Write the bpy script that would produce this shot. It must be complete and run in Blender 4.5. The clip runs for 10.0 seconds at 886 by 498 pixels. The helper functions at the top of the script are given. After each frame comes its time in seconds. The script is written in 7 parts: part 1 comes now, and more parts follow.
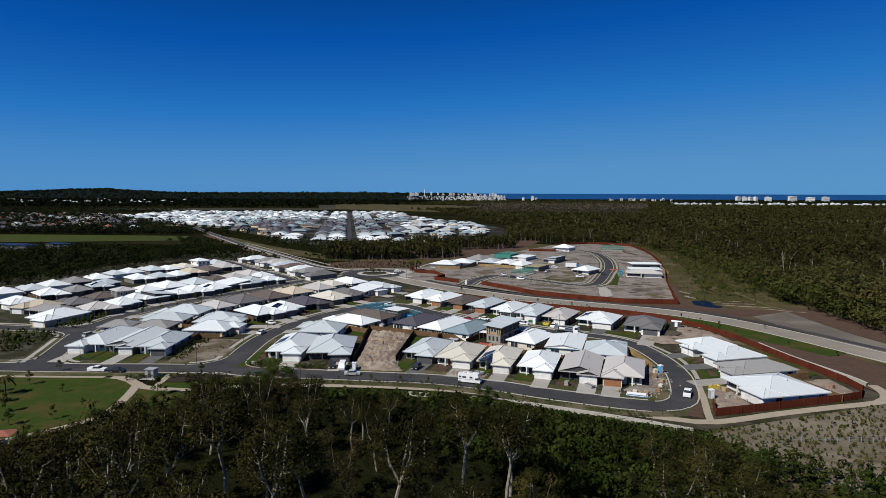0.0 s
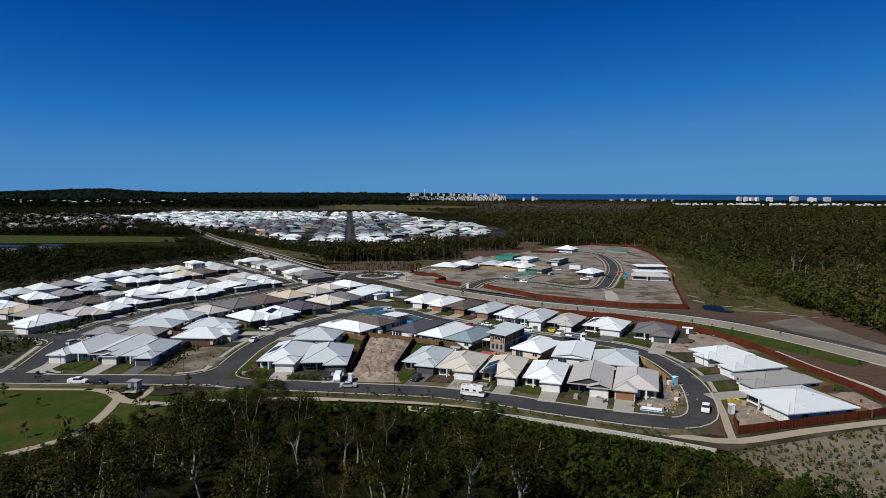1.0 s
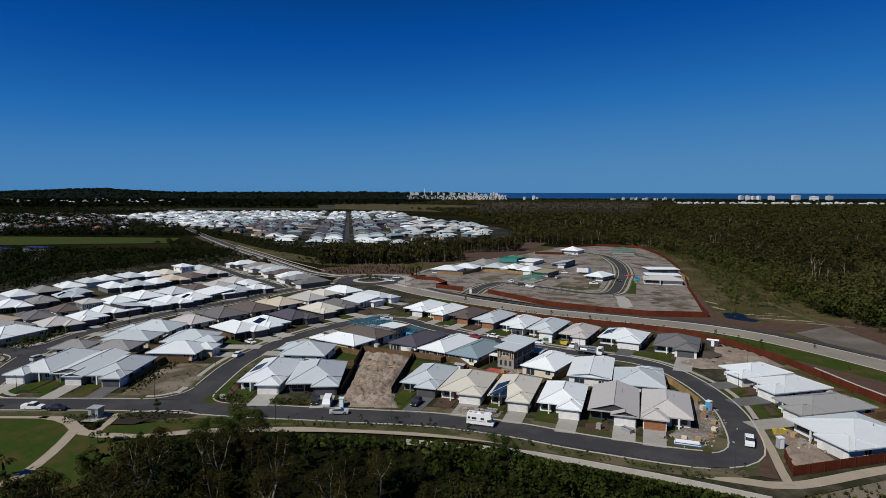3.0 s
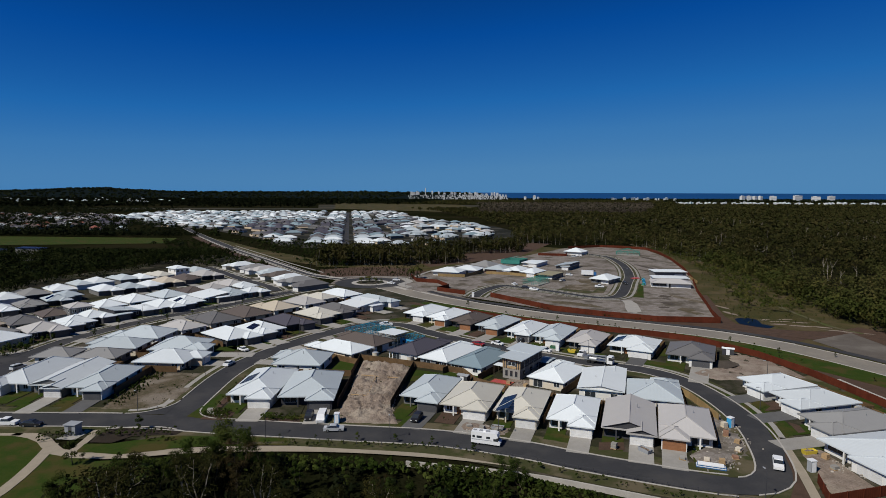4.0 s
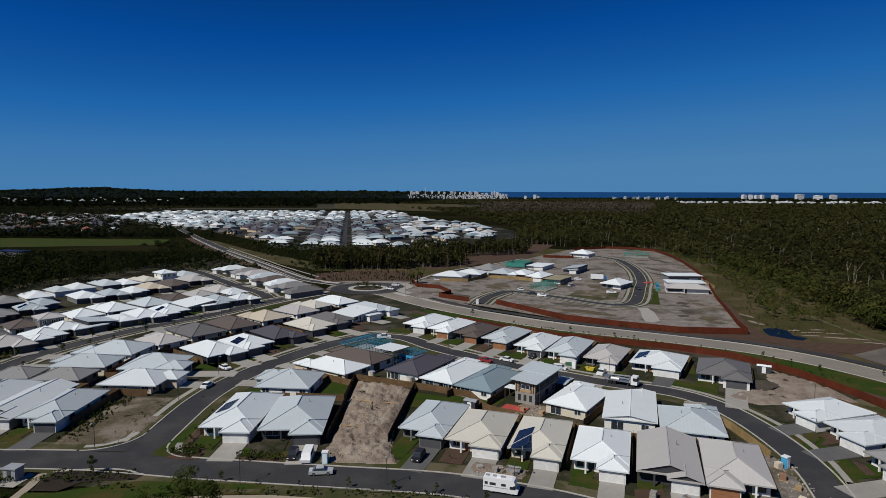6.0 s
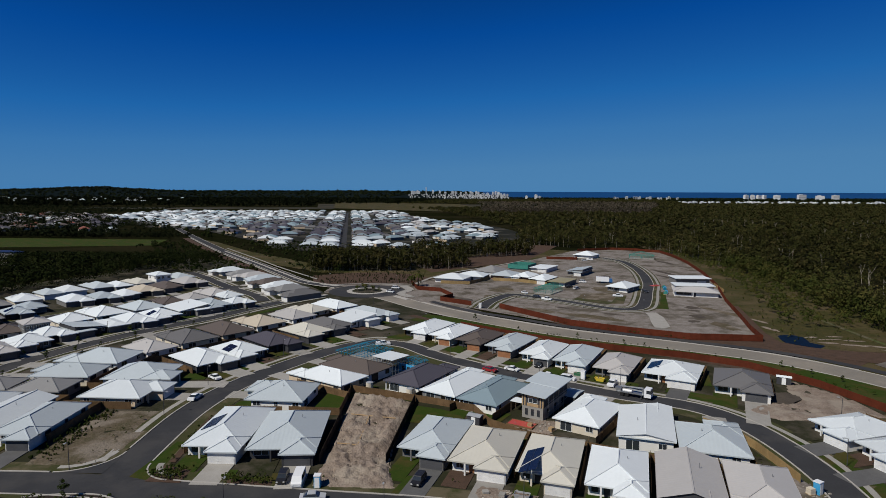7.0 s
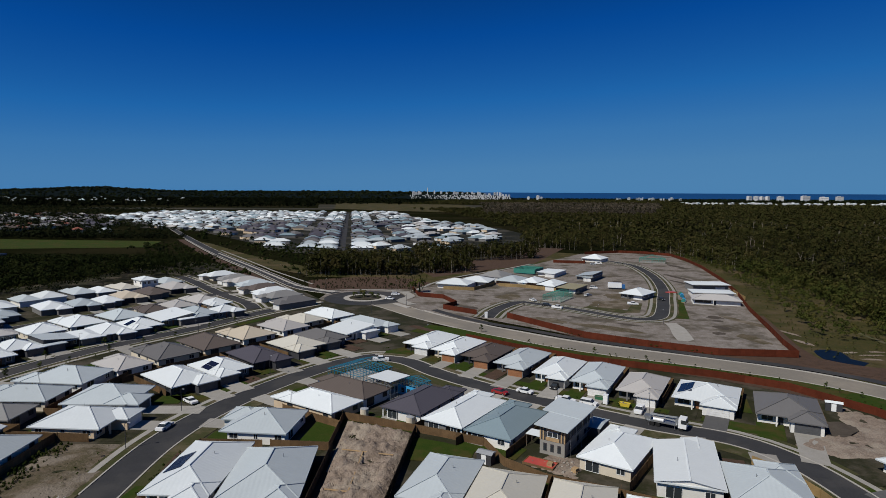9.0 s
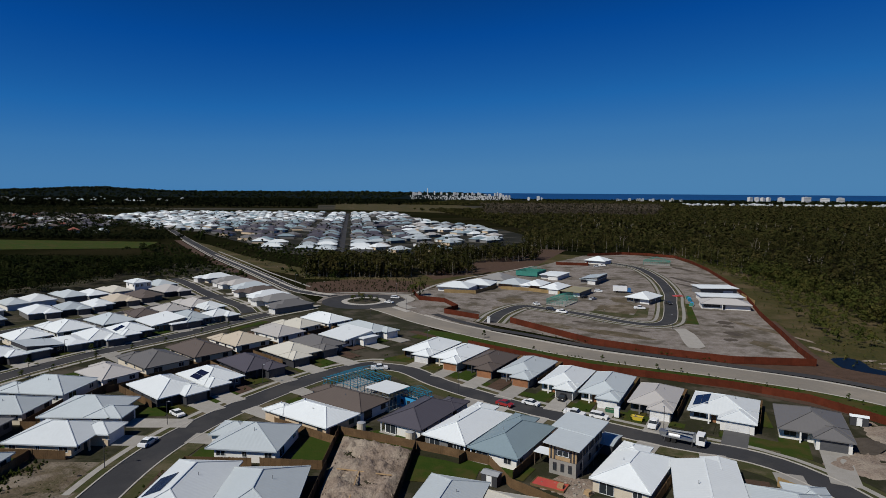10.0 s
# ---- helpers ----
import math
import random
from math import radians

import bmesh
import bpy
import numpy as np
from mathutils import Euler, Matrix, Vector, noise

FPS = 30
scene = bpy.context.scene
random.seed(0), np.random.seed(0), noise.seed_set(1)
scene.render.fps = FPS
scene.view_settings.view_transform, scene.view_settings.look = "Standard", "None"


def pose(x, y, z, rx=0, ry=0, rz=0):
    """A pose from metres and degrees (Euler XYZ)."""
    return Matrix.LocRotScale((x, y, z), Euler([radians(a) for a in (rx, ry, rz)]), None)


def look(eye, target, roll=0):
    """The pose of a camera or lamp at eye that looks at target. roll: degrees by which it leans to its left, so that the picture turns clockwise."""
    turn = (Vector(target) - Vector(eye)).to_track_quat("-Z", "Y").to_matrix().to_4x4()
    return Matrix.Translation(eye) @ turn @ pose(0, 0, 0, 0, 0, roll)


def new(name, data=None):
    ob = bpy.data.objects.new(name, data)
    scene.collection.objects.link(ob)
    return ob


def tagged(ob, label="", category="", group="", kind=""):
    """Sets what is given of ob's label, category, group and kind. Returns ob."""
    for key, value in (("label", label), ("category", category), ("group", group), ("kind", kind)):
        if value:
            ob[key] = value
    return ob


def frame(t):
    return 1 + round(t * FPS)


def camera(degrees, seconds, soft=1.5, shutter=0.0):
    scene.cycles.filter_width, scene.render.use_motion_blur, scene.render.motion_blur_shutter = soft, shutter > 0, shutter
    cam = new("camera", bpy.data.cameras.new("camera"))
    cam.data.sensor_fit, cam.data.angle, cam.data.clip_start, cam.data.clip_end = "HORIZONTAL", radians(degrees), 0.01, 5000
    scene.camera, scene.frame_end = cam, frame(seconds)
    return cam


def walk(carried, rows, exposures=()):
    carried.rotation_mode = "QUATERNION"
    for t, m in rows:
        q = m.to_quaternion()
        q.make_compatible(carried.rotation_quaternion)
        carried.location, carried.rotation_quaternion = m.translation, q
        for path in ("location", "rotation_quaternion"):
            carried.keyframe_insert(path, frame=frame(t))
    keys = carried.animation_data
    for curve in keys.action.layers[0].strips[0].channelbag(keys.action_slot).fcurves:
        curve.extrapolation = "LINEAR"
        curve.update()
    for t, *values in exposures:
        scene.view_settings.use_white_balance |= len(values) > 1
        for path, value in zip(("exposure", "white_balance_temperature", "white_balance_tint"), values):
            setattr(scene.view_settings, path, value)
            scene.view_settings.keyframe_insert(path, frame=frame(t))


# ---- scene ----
cam = camera(72.0, 10.0, soft=0.6)
PATH = [
    (0, (2.029, -7.969, 49.419), (2.034, -5.977, 49.2380), 0.2),
    (0.5, (1.902, -3.204, 49.481), (1.906, -1.212, 49.3000), 0.1),
    (1, (1.759, 1.671, 49.617), (1.763, 3.663, 49.4370), 0.2),
    (1.5, (1.6, 6.339, 49.704), (1.604, 8.331, 49.5210), 0.1),
    (2, (1.403, 11.163, 49.786), (1.407, 13.154, 49.6030), 0.1),
    (2.5, (1.272, 15.753, 49.83), (1.276, 17.744, 49.6470), 0.1),
    (4, (0.62, 29.907, 50.231), (0.622, 31.898, 50.0468), 0.2),
    (4.5, (0.392, 34.593, 50.338), (0.393, 36.584, 50.1528), 0.2),
    (5, (0.168, 39.622, 50.46), (0.169, 41.613, 50.2748), 0.1),
    (5.5, (-0.147, 44.401, 50.489), (-0.147, 46.392, 50.3018), 0.2),
    (5.7, (-0.297, 46.367, 50.494), (-0.294, 48.359, 50.3078), 0.1),
    (7, (-0.815, 58.347, 50.816), (-0.815, 60.338, 50.6286), 0.2),
    (7.5, (-0.978, 62.929, 50.802), (-0.979, 64.921, 50.6156), 0.2),
    (8, (-1.223, 67.73, 50.782), (-1.225, 69.721, 50.5966), 0.3),
    (8.5, (-1.473, 72.358, 50.734), (-1.476, 74.349, 50.5476), 0.3),
    (9, (-1.699, 77.223, 50.756), (-1.703, 79.215, 50.5706), 0.3),
    (9.5, (-1.979, 81.341, 50.772), (-1.983, 83.333, 50.5866), 0.3),
    (10, (-2.176, 85.411, 50.743), (-2.18, 87.403, 50.5596), 0.4),
]
walk(cam, [(t, look(eye, target, roll)) for t, eye, target, roll in PATH],
     [(0, 0.36), (1.0, 0.28), (2.5, 0.14), (4.0, 0.01), (5.5, -0.04), (10.0, -0.05)])

# ---- world, sun, exposure ----
SUN_AZ = math.atan2(-0.64, -0.77)
SUN_EL = radians(47)
world = bpy.data.worlds.new("sky")
scene.world = world
world.use_nodes = True
wn = world.node_tree.nodes
sky = wn.new("ShaderNodeTexSky")
sky.sky_type = "NISHITA"
sky.sun_disc = False
sky.sun_elevation = SUN_EL
sky.sun_rotation = math.pi / 2 - SUN_AZ
sky.altitude = 60
sky.air_density = 1.0
sky.dust_density = 0.3
sky.ozone_density = 3.0
# the clear sky graded to a deep, polarised blue
tell = wn.new("ShaderNodeSeparateColor")
less = wn.new("ShaderNodeMath")
less.operation = "MULTIPLY"
less.inputs[1].default_value = 0.1
grade = wn.new("ShaderNodeValToRGB")
stops = ((0.0, (0.0005, 0.010, 0.055)), (0.11, (0.0008, 0.022, 0.118)), (0.19, (0.0016, 0.066, 0.305)), (0.30, (0.014, 0.131, 0.405)), (0.42, (0.041, 0.178, 0.425)), (0.62, (0.069, 0.216, 0.435)), (0.9, (0.083, 0.238, 0.45)))
while len(grade.color_ramp.elements) < len(stops):
    grade.color_ramp.elements.new(0.5)
for el, (at_, co) in zip(grade.color_ramp.elements, stops):
    el.position, el.color = at_, (*co, 1)
gain = wn.new("ShaderNodeVectorMath")
gain.operation = "SCALE"
gain.inputs["Scale"].default_value = 10.0
wl_ = world.node_tree.links
wl_.new(sky.outputs["Color"], tell.inputs["Color"])
wl_.new(tell.outputs["Red"], less.inputs[0])
wl_.new(less.outputs[0], grade.inputs["Fac"])
wl_.new(grade.outputs["Color"], gain.inputs[0])
wl_.new(gain.outputs["Vector"], wn["Background"].inputs["Color"])
wn["Background"].inputs["Strength"].default_value = 0.1
sun_data = bpy.data.lights.new("sun", "SUN")
sun_data.energy = 4.2
sun_data.angle = radians(0.55)
sun_data.color = (1.0, 0.965, 0.875)
sun = new("sun", sun_data)
sun.matrix_world = look((0, 0, 300), (-math.cos(SUN_AZ) * math.cos(SUN_EL), -math.sin(SUN_AZ) * math.cos(SUN_EL), 300 - math.sin(SUN_EL)))

# ---- materials ----
MATS = {}


def mat(name, a, b=None, rough=0.7, scale=0.6, fine=6.0, bump=0.15, metal=0.0, spread=0.0, island=0.0, uv_ribs=0.0, c=None, cscale=0.05, dist=0.03, spec=0.1):
    """Two colours mixed by coarse and fine noise, with relief; spread varies by object, island by leaf, uv_ribs gives sheet ribs."""
    m = bpy.data.materials.new(name)
    m.use_nodes = True
    nt = m.node_tree
    n, l = nt.nodes, nt.links
    p = n["Principled BSDF"]
    p.inputs["Roughness"].default_value = rough
    p.inputs["Metallic"].default_value = metal
    p.inputs["Specular IOR Level"].default_value = spec
    b = b or tuple(v * 0.8 for v in a)
    geo = n.new("ShaderNodeNewGeometry")
    n1 = n.new("ShaderNodeTexNoise")
    n1.inputs["Scale"].default_value = scale
    n1.inputs["Detail"].default_value = 5
    n1.inputs["Roughness"].default_value = 0.65
    n2 = n.new("ShaderNodeTexNoise")
    n2.inputs["Scale"].default_value = fine
    n2.inputs["Detail"].default_value = 3
    l.new(geo.outputs["Position"], n1.inputs["Vector"])
    l.new(geo.outputs["Position"], n2.inputs["Vector"])
    add = n.new("ShaderNodeMath")
    add.operation = "MULTIPLY_ADD"
    add.inputs[1].default_value = 0.6
    l.new(n1.outputs["Fac"], add.inputs[0])
    half = n.new("ShaderNodeMath")
    half.operation = "MULTIPLY"
    half.inputs[1].default_value = 0.4
    l.new(n2.outputs["Fac"], half.inputs[0])
    l.new(half.outputs[0], add.inputs[2])
    ramp = n.new("ShaderNodeMapRange")
    ramp.inputs["From Min"].default_value = 0.38
    ramp.inputs["From Max"].default_value = 0.62
    l.new(add.outputs[0], ramp.inputs["Value"])
    mix = n.new("ShaderNodeMix")
    mix.data_type = "RGBA"
    mix.inputs["A"].default_value = (*a, 1)
    mix.inputs["B"].default_value = (*b, 1)
    l.new(ramp.outputs["Result"], mix.inputs["Factor"])
    col = mix.outputs["Result"]
    if c:
        n3 = n.new("ShaderNodeTexNoise")
        n3.inputs["Scale"].default_value = cscale
        n3.inputs["Detail"].default_value = 9
        n3.inputs["Roughness"].default_value = 0.66
        l.new(geo.outputs["Position"], n3.inputs["Vector"])
        r3 = n.new("ShaderNodeMapRange")
        r3.inputs["From Min"].default_value = 0.48
        r3.inputs["From Max"].default_value = 0.6
        l.new(n3.outputs["Fac"], r3.inputs["Value"])
        m3 = n.new("ShaderNodeMix")
        m3.data_type = "RGBA"
        l.new(r3.outputs["Result"], m3.inputs["Factor"])
        l.new(col, m3.inputs["A"])
        m3.inputs["B"].default_value = (*c, 1)
        col = m3.outputs["Result"]
    for amount, node, sock in ((spread, "ShaderNodeObjectInfo", "Random"), (island, "ShaderNodeNewGeometry", "Random Per Island")):
        if amount:
            src = n.new(node)
            mr = n.new("ShaderNodeMapRange")
            mr.inputs["To Min"].default_value = 1 - amount
            mr.inputs["To Max"].default_value = 1 + amount
            l.new(src.outputs[sock], mr.inputs["Value"])
            hs = n.new("ShaderNodeHueSaturation")
            l.new(mr.outputs["Result"], hs.inputs["Value"])
            l.new(col, hs.inputs["Color"])
            col = hs.outputs["Color"]
    l.new(col, p.inputs["Base Color"])
    if bump:
        bp = n.new("ShaderNodeBump")
        bp.inputs["Strength"].default_value = bump
        bp.inputs["Distance"].default_value = dist
        l.new(n2.outputs["Fac"], bp.inputs["Height"])
        last = bp
        if uv_ribs:
            uv = n.new("ShaderNodeUVMap")
            wv = n.new("ShaderNodeTexWave")
            wv.wave_type = "BANDS"
            wv.bands_direction = "X"
            wv.inputs["Scale"].default_value = uv_ribs
            l.new(uv.outputs["UV"], wv.inputs["Vector"])
            b2 = n.new("ShaderNodeBump")
            b2.inputs["Strength"].default_value = 0.22
            b2.inputs["Distance"].default_value = 0.05
            l.new(wv.outputs["Fac"], b2.inputs["Height"])
            l.new(bp.outputs["Normal"], b2.inputs["Normal"])
            last = b2
        l.new(last.outputs["Normal"], p.inputs["Normal"])
    MATS[name] = m
    return m


def roof_mat(name, a):
    return mat(name, a, tuple(v * 0.95 for v in a), rough=0.5, scale=0.35, fine=2.5, bump=0.04, spread=0.08, uv_ribs=0.4, spec=0.06)


roof_mat("roof_white", (0.63, 0.66, 0.67))
roof_mat("roof_light", (0.53, 0.56, 0.575))
roof_mat("roof_pale", (0.43, 0.47, 0.49))
roof_mat("roof_bluegrey", (0.35, 0.39, 0.415))
roof_mat("roof_grey", (0.235, 0.23, 0.225))
roof_mat("roof_warm", (0.41, 0.39, 0.375))
roof_mat("roof_cream", (0.49, 0.465, 0.405))
roof_mat("roof_tan", (0.44, 0.38, 0.30))
roof_mat("roof_brown", (0.11, 0.09, 0.08))
roof_mat("roof_dark", (0.13, 0.125, 0.125))
roof_mat("roof_char", (0.075, 0.07, 0.085))
roof_mat("roof_slate", (0.20, 0.26, 0.29))
roof_mat("roof_red", (0.26, 0.10, 0.07))
roof_mat("roof_olive", (0.27, 0.24, 0.15))
mat("wall_white", (0.74, 0.72, 0.68), (0.66, 0.64, 0.6), rough=0.85, spread=0.08)
mat("wall_cream", (0.62, 0.55, 0.44), (0.55, 0.48, 0.38), rough=0.85, spread=0.08)
mat("wall_tan", (0.60, 0.47, 0.33), (0.52, 0.40, 0.28), rough=0.85, spread=0.08)
# grey and charcoal paints, both lowered to put shade of house fronts into them
mat("wall_grey", (0.17, 0.165, 0.16), (0.14, 0.135, 0.13), rough=0.85, spread=0.1)
mat("wall_dark", (0.055, 0.055, 0.06), (0.042, 0.042, 0.047), rough=0.8, spread=0.1)
mat("wall_brick", (0.30, 0.17, 0.11), (0.22, 0.12, 0.08), rough=0.9, fine=9)
mat("wall_timber", (0.15, 0.115, 0.085), (0.10, 0.078, 0.058), rough=0.85, fine=5)
mat("wall_stud", (0.42, 0.29, 0.16), (0.30, 0.20, 0.11), rough=0.85, fine=5)
mat("trim_white", (0.78, 0.78, 0.77), (0.70, 0.70, 0.69), rough=0.5)
mat("trim_dark", (0.06, 0.06, 0.065), (0.045, 0.045, 0.05), rough=0.5)
mat("trim_grey", (0.30, 0.31, 0.33), (0.25, 0.26, 0.27), rough=0.5)
mat("garage_white", (0.70, 0.69, 0.67), rough=0.55, spread=0.1)
# grey door paint, darkened likewise for the shade of the fronts
mat("garage_grey", (0.085, 0.085, 0.09), rough=0.55, spread=0.1)
mat("garage_timber", (0.30, 0.14, 0.07), (0.22, 0.10, 0.05), rough=0.6)
mat("glass", (0.03, 0.035, 0.04), (0.025, 0.03, 0.035), rough=0.08, bump=0.0, spec=0.5)
mat("solar", (0.010, 0.014, 0.038), (0.008, 0.011, 0.028), rough=0.25, bump=0.0, spec=0.15)
mat("asphalt", spec=0.1, a=(0.044, 0.044, 0.047), b=(0.035, 0.035, 0.037), rough=0.9, scale=0.12, fine=3.0, c=(0.054, 0.052, 0.052), cscale=0.07)
mat("asphalt_pale", spec=0.1, a=(0.205, 0.184, 0.156), b=(0.164, 0.148, 0.127), rough=0.95, scale=0.08, fine=1.5, c=(0.238, 0.209, 0.172), cscale=0.04)
mat("concrete", (0.306, 0.289, 0.264), (0.255, 0.238, 0.212), rough=0.9, scale=0.4, spread=0.12)
mat("path_tan", (0.315, 0.268, 0.206), (0.260, 0.222, 0.168), rough=0.9, scale=0.4)
mat("concrete_dark", (0.105, 0.103, 0.102), (0.085, 0.083, 0.082), rough=0.9, scale=0.4, spread=0.12)
mat("fence_dark", (0.050, 0.036, 0.024), (0.034, 0.024, 0.016), rough=0.85, fine=8, spread=0.15)
mat("kerb", (0.410, 0.380, 0.340), (0.320, 0.300, 0.270), rough=0.9)
mat("lawn", spec=0.05, a=(0.022, 0.043, 0.006), b=(0.036, 0.050, 0.009), rough=0.95, scale=0.5, fine=5, bump=0.5, c=(0.056, 0.048, 0.015), cscale=0.12, dist=0.1)
mat("verge", spec=0.1, a=(0.038, 0.045, 0.014), b=(0.060, 0.054, 0.026), rough=0.95, scale=0.4, fine=4, bump=0.5, c=(0.104, 0.086, 0.052), cscale=0.1, dist=0.1)
# earth and grass, lowered in colour to carry the shadows between houses
mat("yard", spec=0.1, a=(0.031, 0.028, 0.017), b=(0.019, 0.022, 0.008), rough=0.95, scale=0.25, fine=3, bump=0.5, c=(0.066, 0.056, 0.041), cscale=0.09, dist=0.1)
mat("dirt", spec=0.1, a=(0.260, 0.205, 0.165), b=(0.150, 0.115, 0.090), rough=0.95, scale=0.35, fine=2.6, bump=0.8, c=(0.27, 0.225, 0.18), cscale=0.12, dist=0.3)
mat("dirt_grey", spec=0.1, a=(0.250, 0.222, 0.200), b=(0.135, 0.113, 0.094), rough=0.95, scale=0.3, fine=2.2, bump=0.7, c=(0.088, 0.074, 0.055), cscale=0.07, dist=0.2)
mat("lot_brown", spec=0.1, a=(0.128, 0.098, 0.070), b=(0.062, 0.054, 0.028), rough=0.95, scale=0.22, fine=1.8, bump=0.8, c=(0.18, 0.150, 0.118), cscale=0.1, dist=0.3)
mat("clod", (0.30, 0.245, 0.20), (0.19, 0.15, 0.12), rough=0.95, island=0.35)
mat("rubble", (0.42, 0.38, 0.33), (0.22, 0.19, 0.16), rough=0.95, island=0.5)
mat("field", spec=0.05, a=(0.040, 0.036, 0.024), b=(0.026, 0.026, 0.015), rough=0.95, scale=0.01, fine=0.05, bump=0.3, c=(0.055, 0.048, 0.034), cscale=0.004)
mat("bank_soil", spec=0.1, a=(0.132, 0.108, 0.078), b=(0.092, 0.080, 0.052), rough=0.95, scale=0.3, fine=3, bump=0.7, c=(0.165, 0.138, 0.105), cscale=0.08, dist=0.2)
mat("gravel", spec=0.1, a=(0.118, 0.102, 0.088), b=(0.088, 0.074, 0.062), rough=0.95, scale=0.2, fine=3, bump=0.5, c=(0.145, 0.128, 0.110), cscale=0.05, dist=0.05)
mat("sand_scrub", spec=0.1, a=(0.120, 0.102, 0.068), b=(0.055, 0.054, 0.020), rough=0.95, scale=0.22, fine=1.6, bump=0.6, c=(0.065, 0.082, 0.022), cscale=0.11, dist=0.2)
# ground of the far estate, with the shade between its houses in the colour
mat("far_yard", spec=0.05, a=(0.022, 0.022, 0.018), b=(0.015, 0.016, 0.011), rough=0.95, scale=0.1, fine=0.8, bump=0.3, c=(0.06, 0.055, 0.045), cscale=0.03, dist=0.2)
mat("stain", spec=0.1, a=(0.055, 0.045, 0.036), b=(0.085, 0.070, 0.056), rough=0.9, scale=0.4, fine=3, bump=0.4, dist=0.1)
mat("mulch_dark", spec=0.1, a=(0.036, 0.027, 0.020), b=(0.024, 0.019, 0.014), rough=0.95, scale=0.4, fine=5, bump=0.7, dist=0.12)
mat("mulch", spec=0.1, a=(0.086, 0.053, 0.038), b=(0.056, 0.037, 0.026), rough=0.95, scale=0.4, fine=5, bump=0.7, dist=0.12)
mat("scrub", spec=0.1, a=(0.064, 0.050, 0.018), b=(0.032, 0.036, 0.010), rough=0.95, scale=0.1, fine=1.2, bump=0.8, c=(0.087, 0.065, 0.034), cscale=0.03, dist=0.4)
# far darker than leaf litter: shade under the trees is in the colour
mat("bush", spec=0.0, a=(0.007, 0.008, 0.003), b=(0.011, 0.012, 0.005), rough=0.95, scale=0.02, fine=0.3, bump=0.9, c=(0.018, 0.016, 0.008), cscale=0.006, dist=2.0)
# woodland of the hills, its bluish cast painting in the distance haze
mat("far_wood", (0.005, 0.009, 0.010), (0.008, 0.012, 0.013), rough=0.95, scale=0.01, fine=0.08, bump=0.6, dist=4.0, spec=0.0)
mat("water", (0.005, 0.012, 0.026), (0.005, 0.011, 0.024), rough=0.5, bump=0.02, spec=0.05)
mat("sea", (0.008, 0.055, 0.16), (0.008, 0.048, 0.145), rough=0.5, scale=0.002, fine=0.02, bump=0.05)
mat("fence_timber", (0.150, 0.092, 0.047), (0.095, 0.058, 0.030), rough=0.85, fine=8, spread=0.2)
mat("fence_new", (0.30, 0.205, 0.095), (0.22, 0.150, 0.070), rough=0.85, fine=8, spread=0.15)
mat("fence_red", (0.105, 0.025, 0.012), (0.072, 0.017, 0.008), rough=0.85, fine=8, spread=0.15)
mat("bark_pale", (0.32, 0.285, 0.235), (0.15, 0.125, 0.10), rough=0.9, scale=0.8, fine=7, bump=0.6)
mat("bark_dark", (0.10, 0.08, 0.06), (0.06, 0.05, 0.04), rough=0.9, scale=0.8, fine=7, bump=0.6)


def leaf_mat(name, a, b, c):
    m = mat(name, a, b, rough=0.8, scale=0.35, fine=1.6, bump=0.0, island=0.13, spread=0.3, c=c, cscale=0.12, spec=0.02)
    return m


leaf_mat("leaf_gum", (0.012, 0.013, 0.0035), (0.021, 0.021, 0.006), (0.042, 0.036, 0.010))
leaf_mat("leaf_green", (0.017, 0.028, 0.005), (0.027, 0.040, 0.008), (0.044, 0.054, 0.012))
leaf_mat("leaf_brown", (0.032, 0.025, 0.010), (0.042, 0.030, 0.013), (0.024, 0.022, 0.008))
leaf_mat("leaf_tuft", (0.052, 0.052, 0.016), (0.070, 0.062, 0.022), (0.036, 0.046, 0.012))
# distant woods; on near undergrowth its near-black colour stands for shade in the gaps
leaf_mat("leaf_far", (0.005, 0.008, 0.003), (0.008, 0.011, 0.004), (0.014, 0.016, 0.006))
leaf_mat("leaf_wood", (0.023, 0.026, 0.007), (0.034, 0.034, 0.010), (0.052, 0.043, 0.015))
leaf_mat("leaf_olive", (0.024, 0.031, 0.007), (0.036, 0.041, 0.010), (0.056, 0.050, 0.014))
leaf_mat("leaf_west", (0.009, 0.015, 0.004), (0.015, 0.021, 0.005), (0.025, 0.029, 0.008))
leaf_mat("leaf_grey", (0.060, 0.048, 0.034), (0.040, 0.034, 0.022), (0.085, 0.068, 0.050))
for nm, co in (("paint_white", (0.75, 0.75, 0.75)), ("paint_black", (0.02, 0.02, 0.022)), ("paint_silver", (0.42, 0.43, 0.44)), ("paint_red", (0.28, 0.02, 0.02)),
               ("paint_blue", (0.03, 0.12, 0.30)), ("paint_yellow", (0.6, 0.45, 0.05)), ("plastic_blue", (0.05, 0.30, 0.55)), ("plastic_green", (0.03, 0.12, 0.06)), ("red_floor", (0.45, 0.07, 0.05))):
    mat(nm, co, tuple(v * 0.92 for v in co), rough=0.3, bump=0.0, spec=0.45)
mat("roof_navy", (0.02, 0.035, 0.09), (0.016, 0.028, 0.075), rough=0.5, scale=0.1)
mat("rubber", (0.02, 0.02, 0.02), rough=0.8)
mat("frame_blue", (0.02, 0.17, 0.27), (0.015, 0.12, 0.20), rough=0.6)
mat("frame_teal", (0.05, 0.22, 0.18), (0.04, 0.16, 0.13), rough=0.6)
mat("steel", (0.35, 0.36, 0.37), (0.28, 0.29, 0.30), rough=0.4, metal=0.7)
mat("tower_white", (0.58, 0.57, 0.555), (0.50, 0.49, 0.48), rough=0.7, spread=0.12)


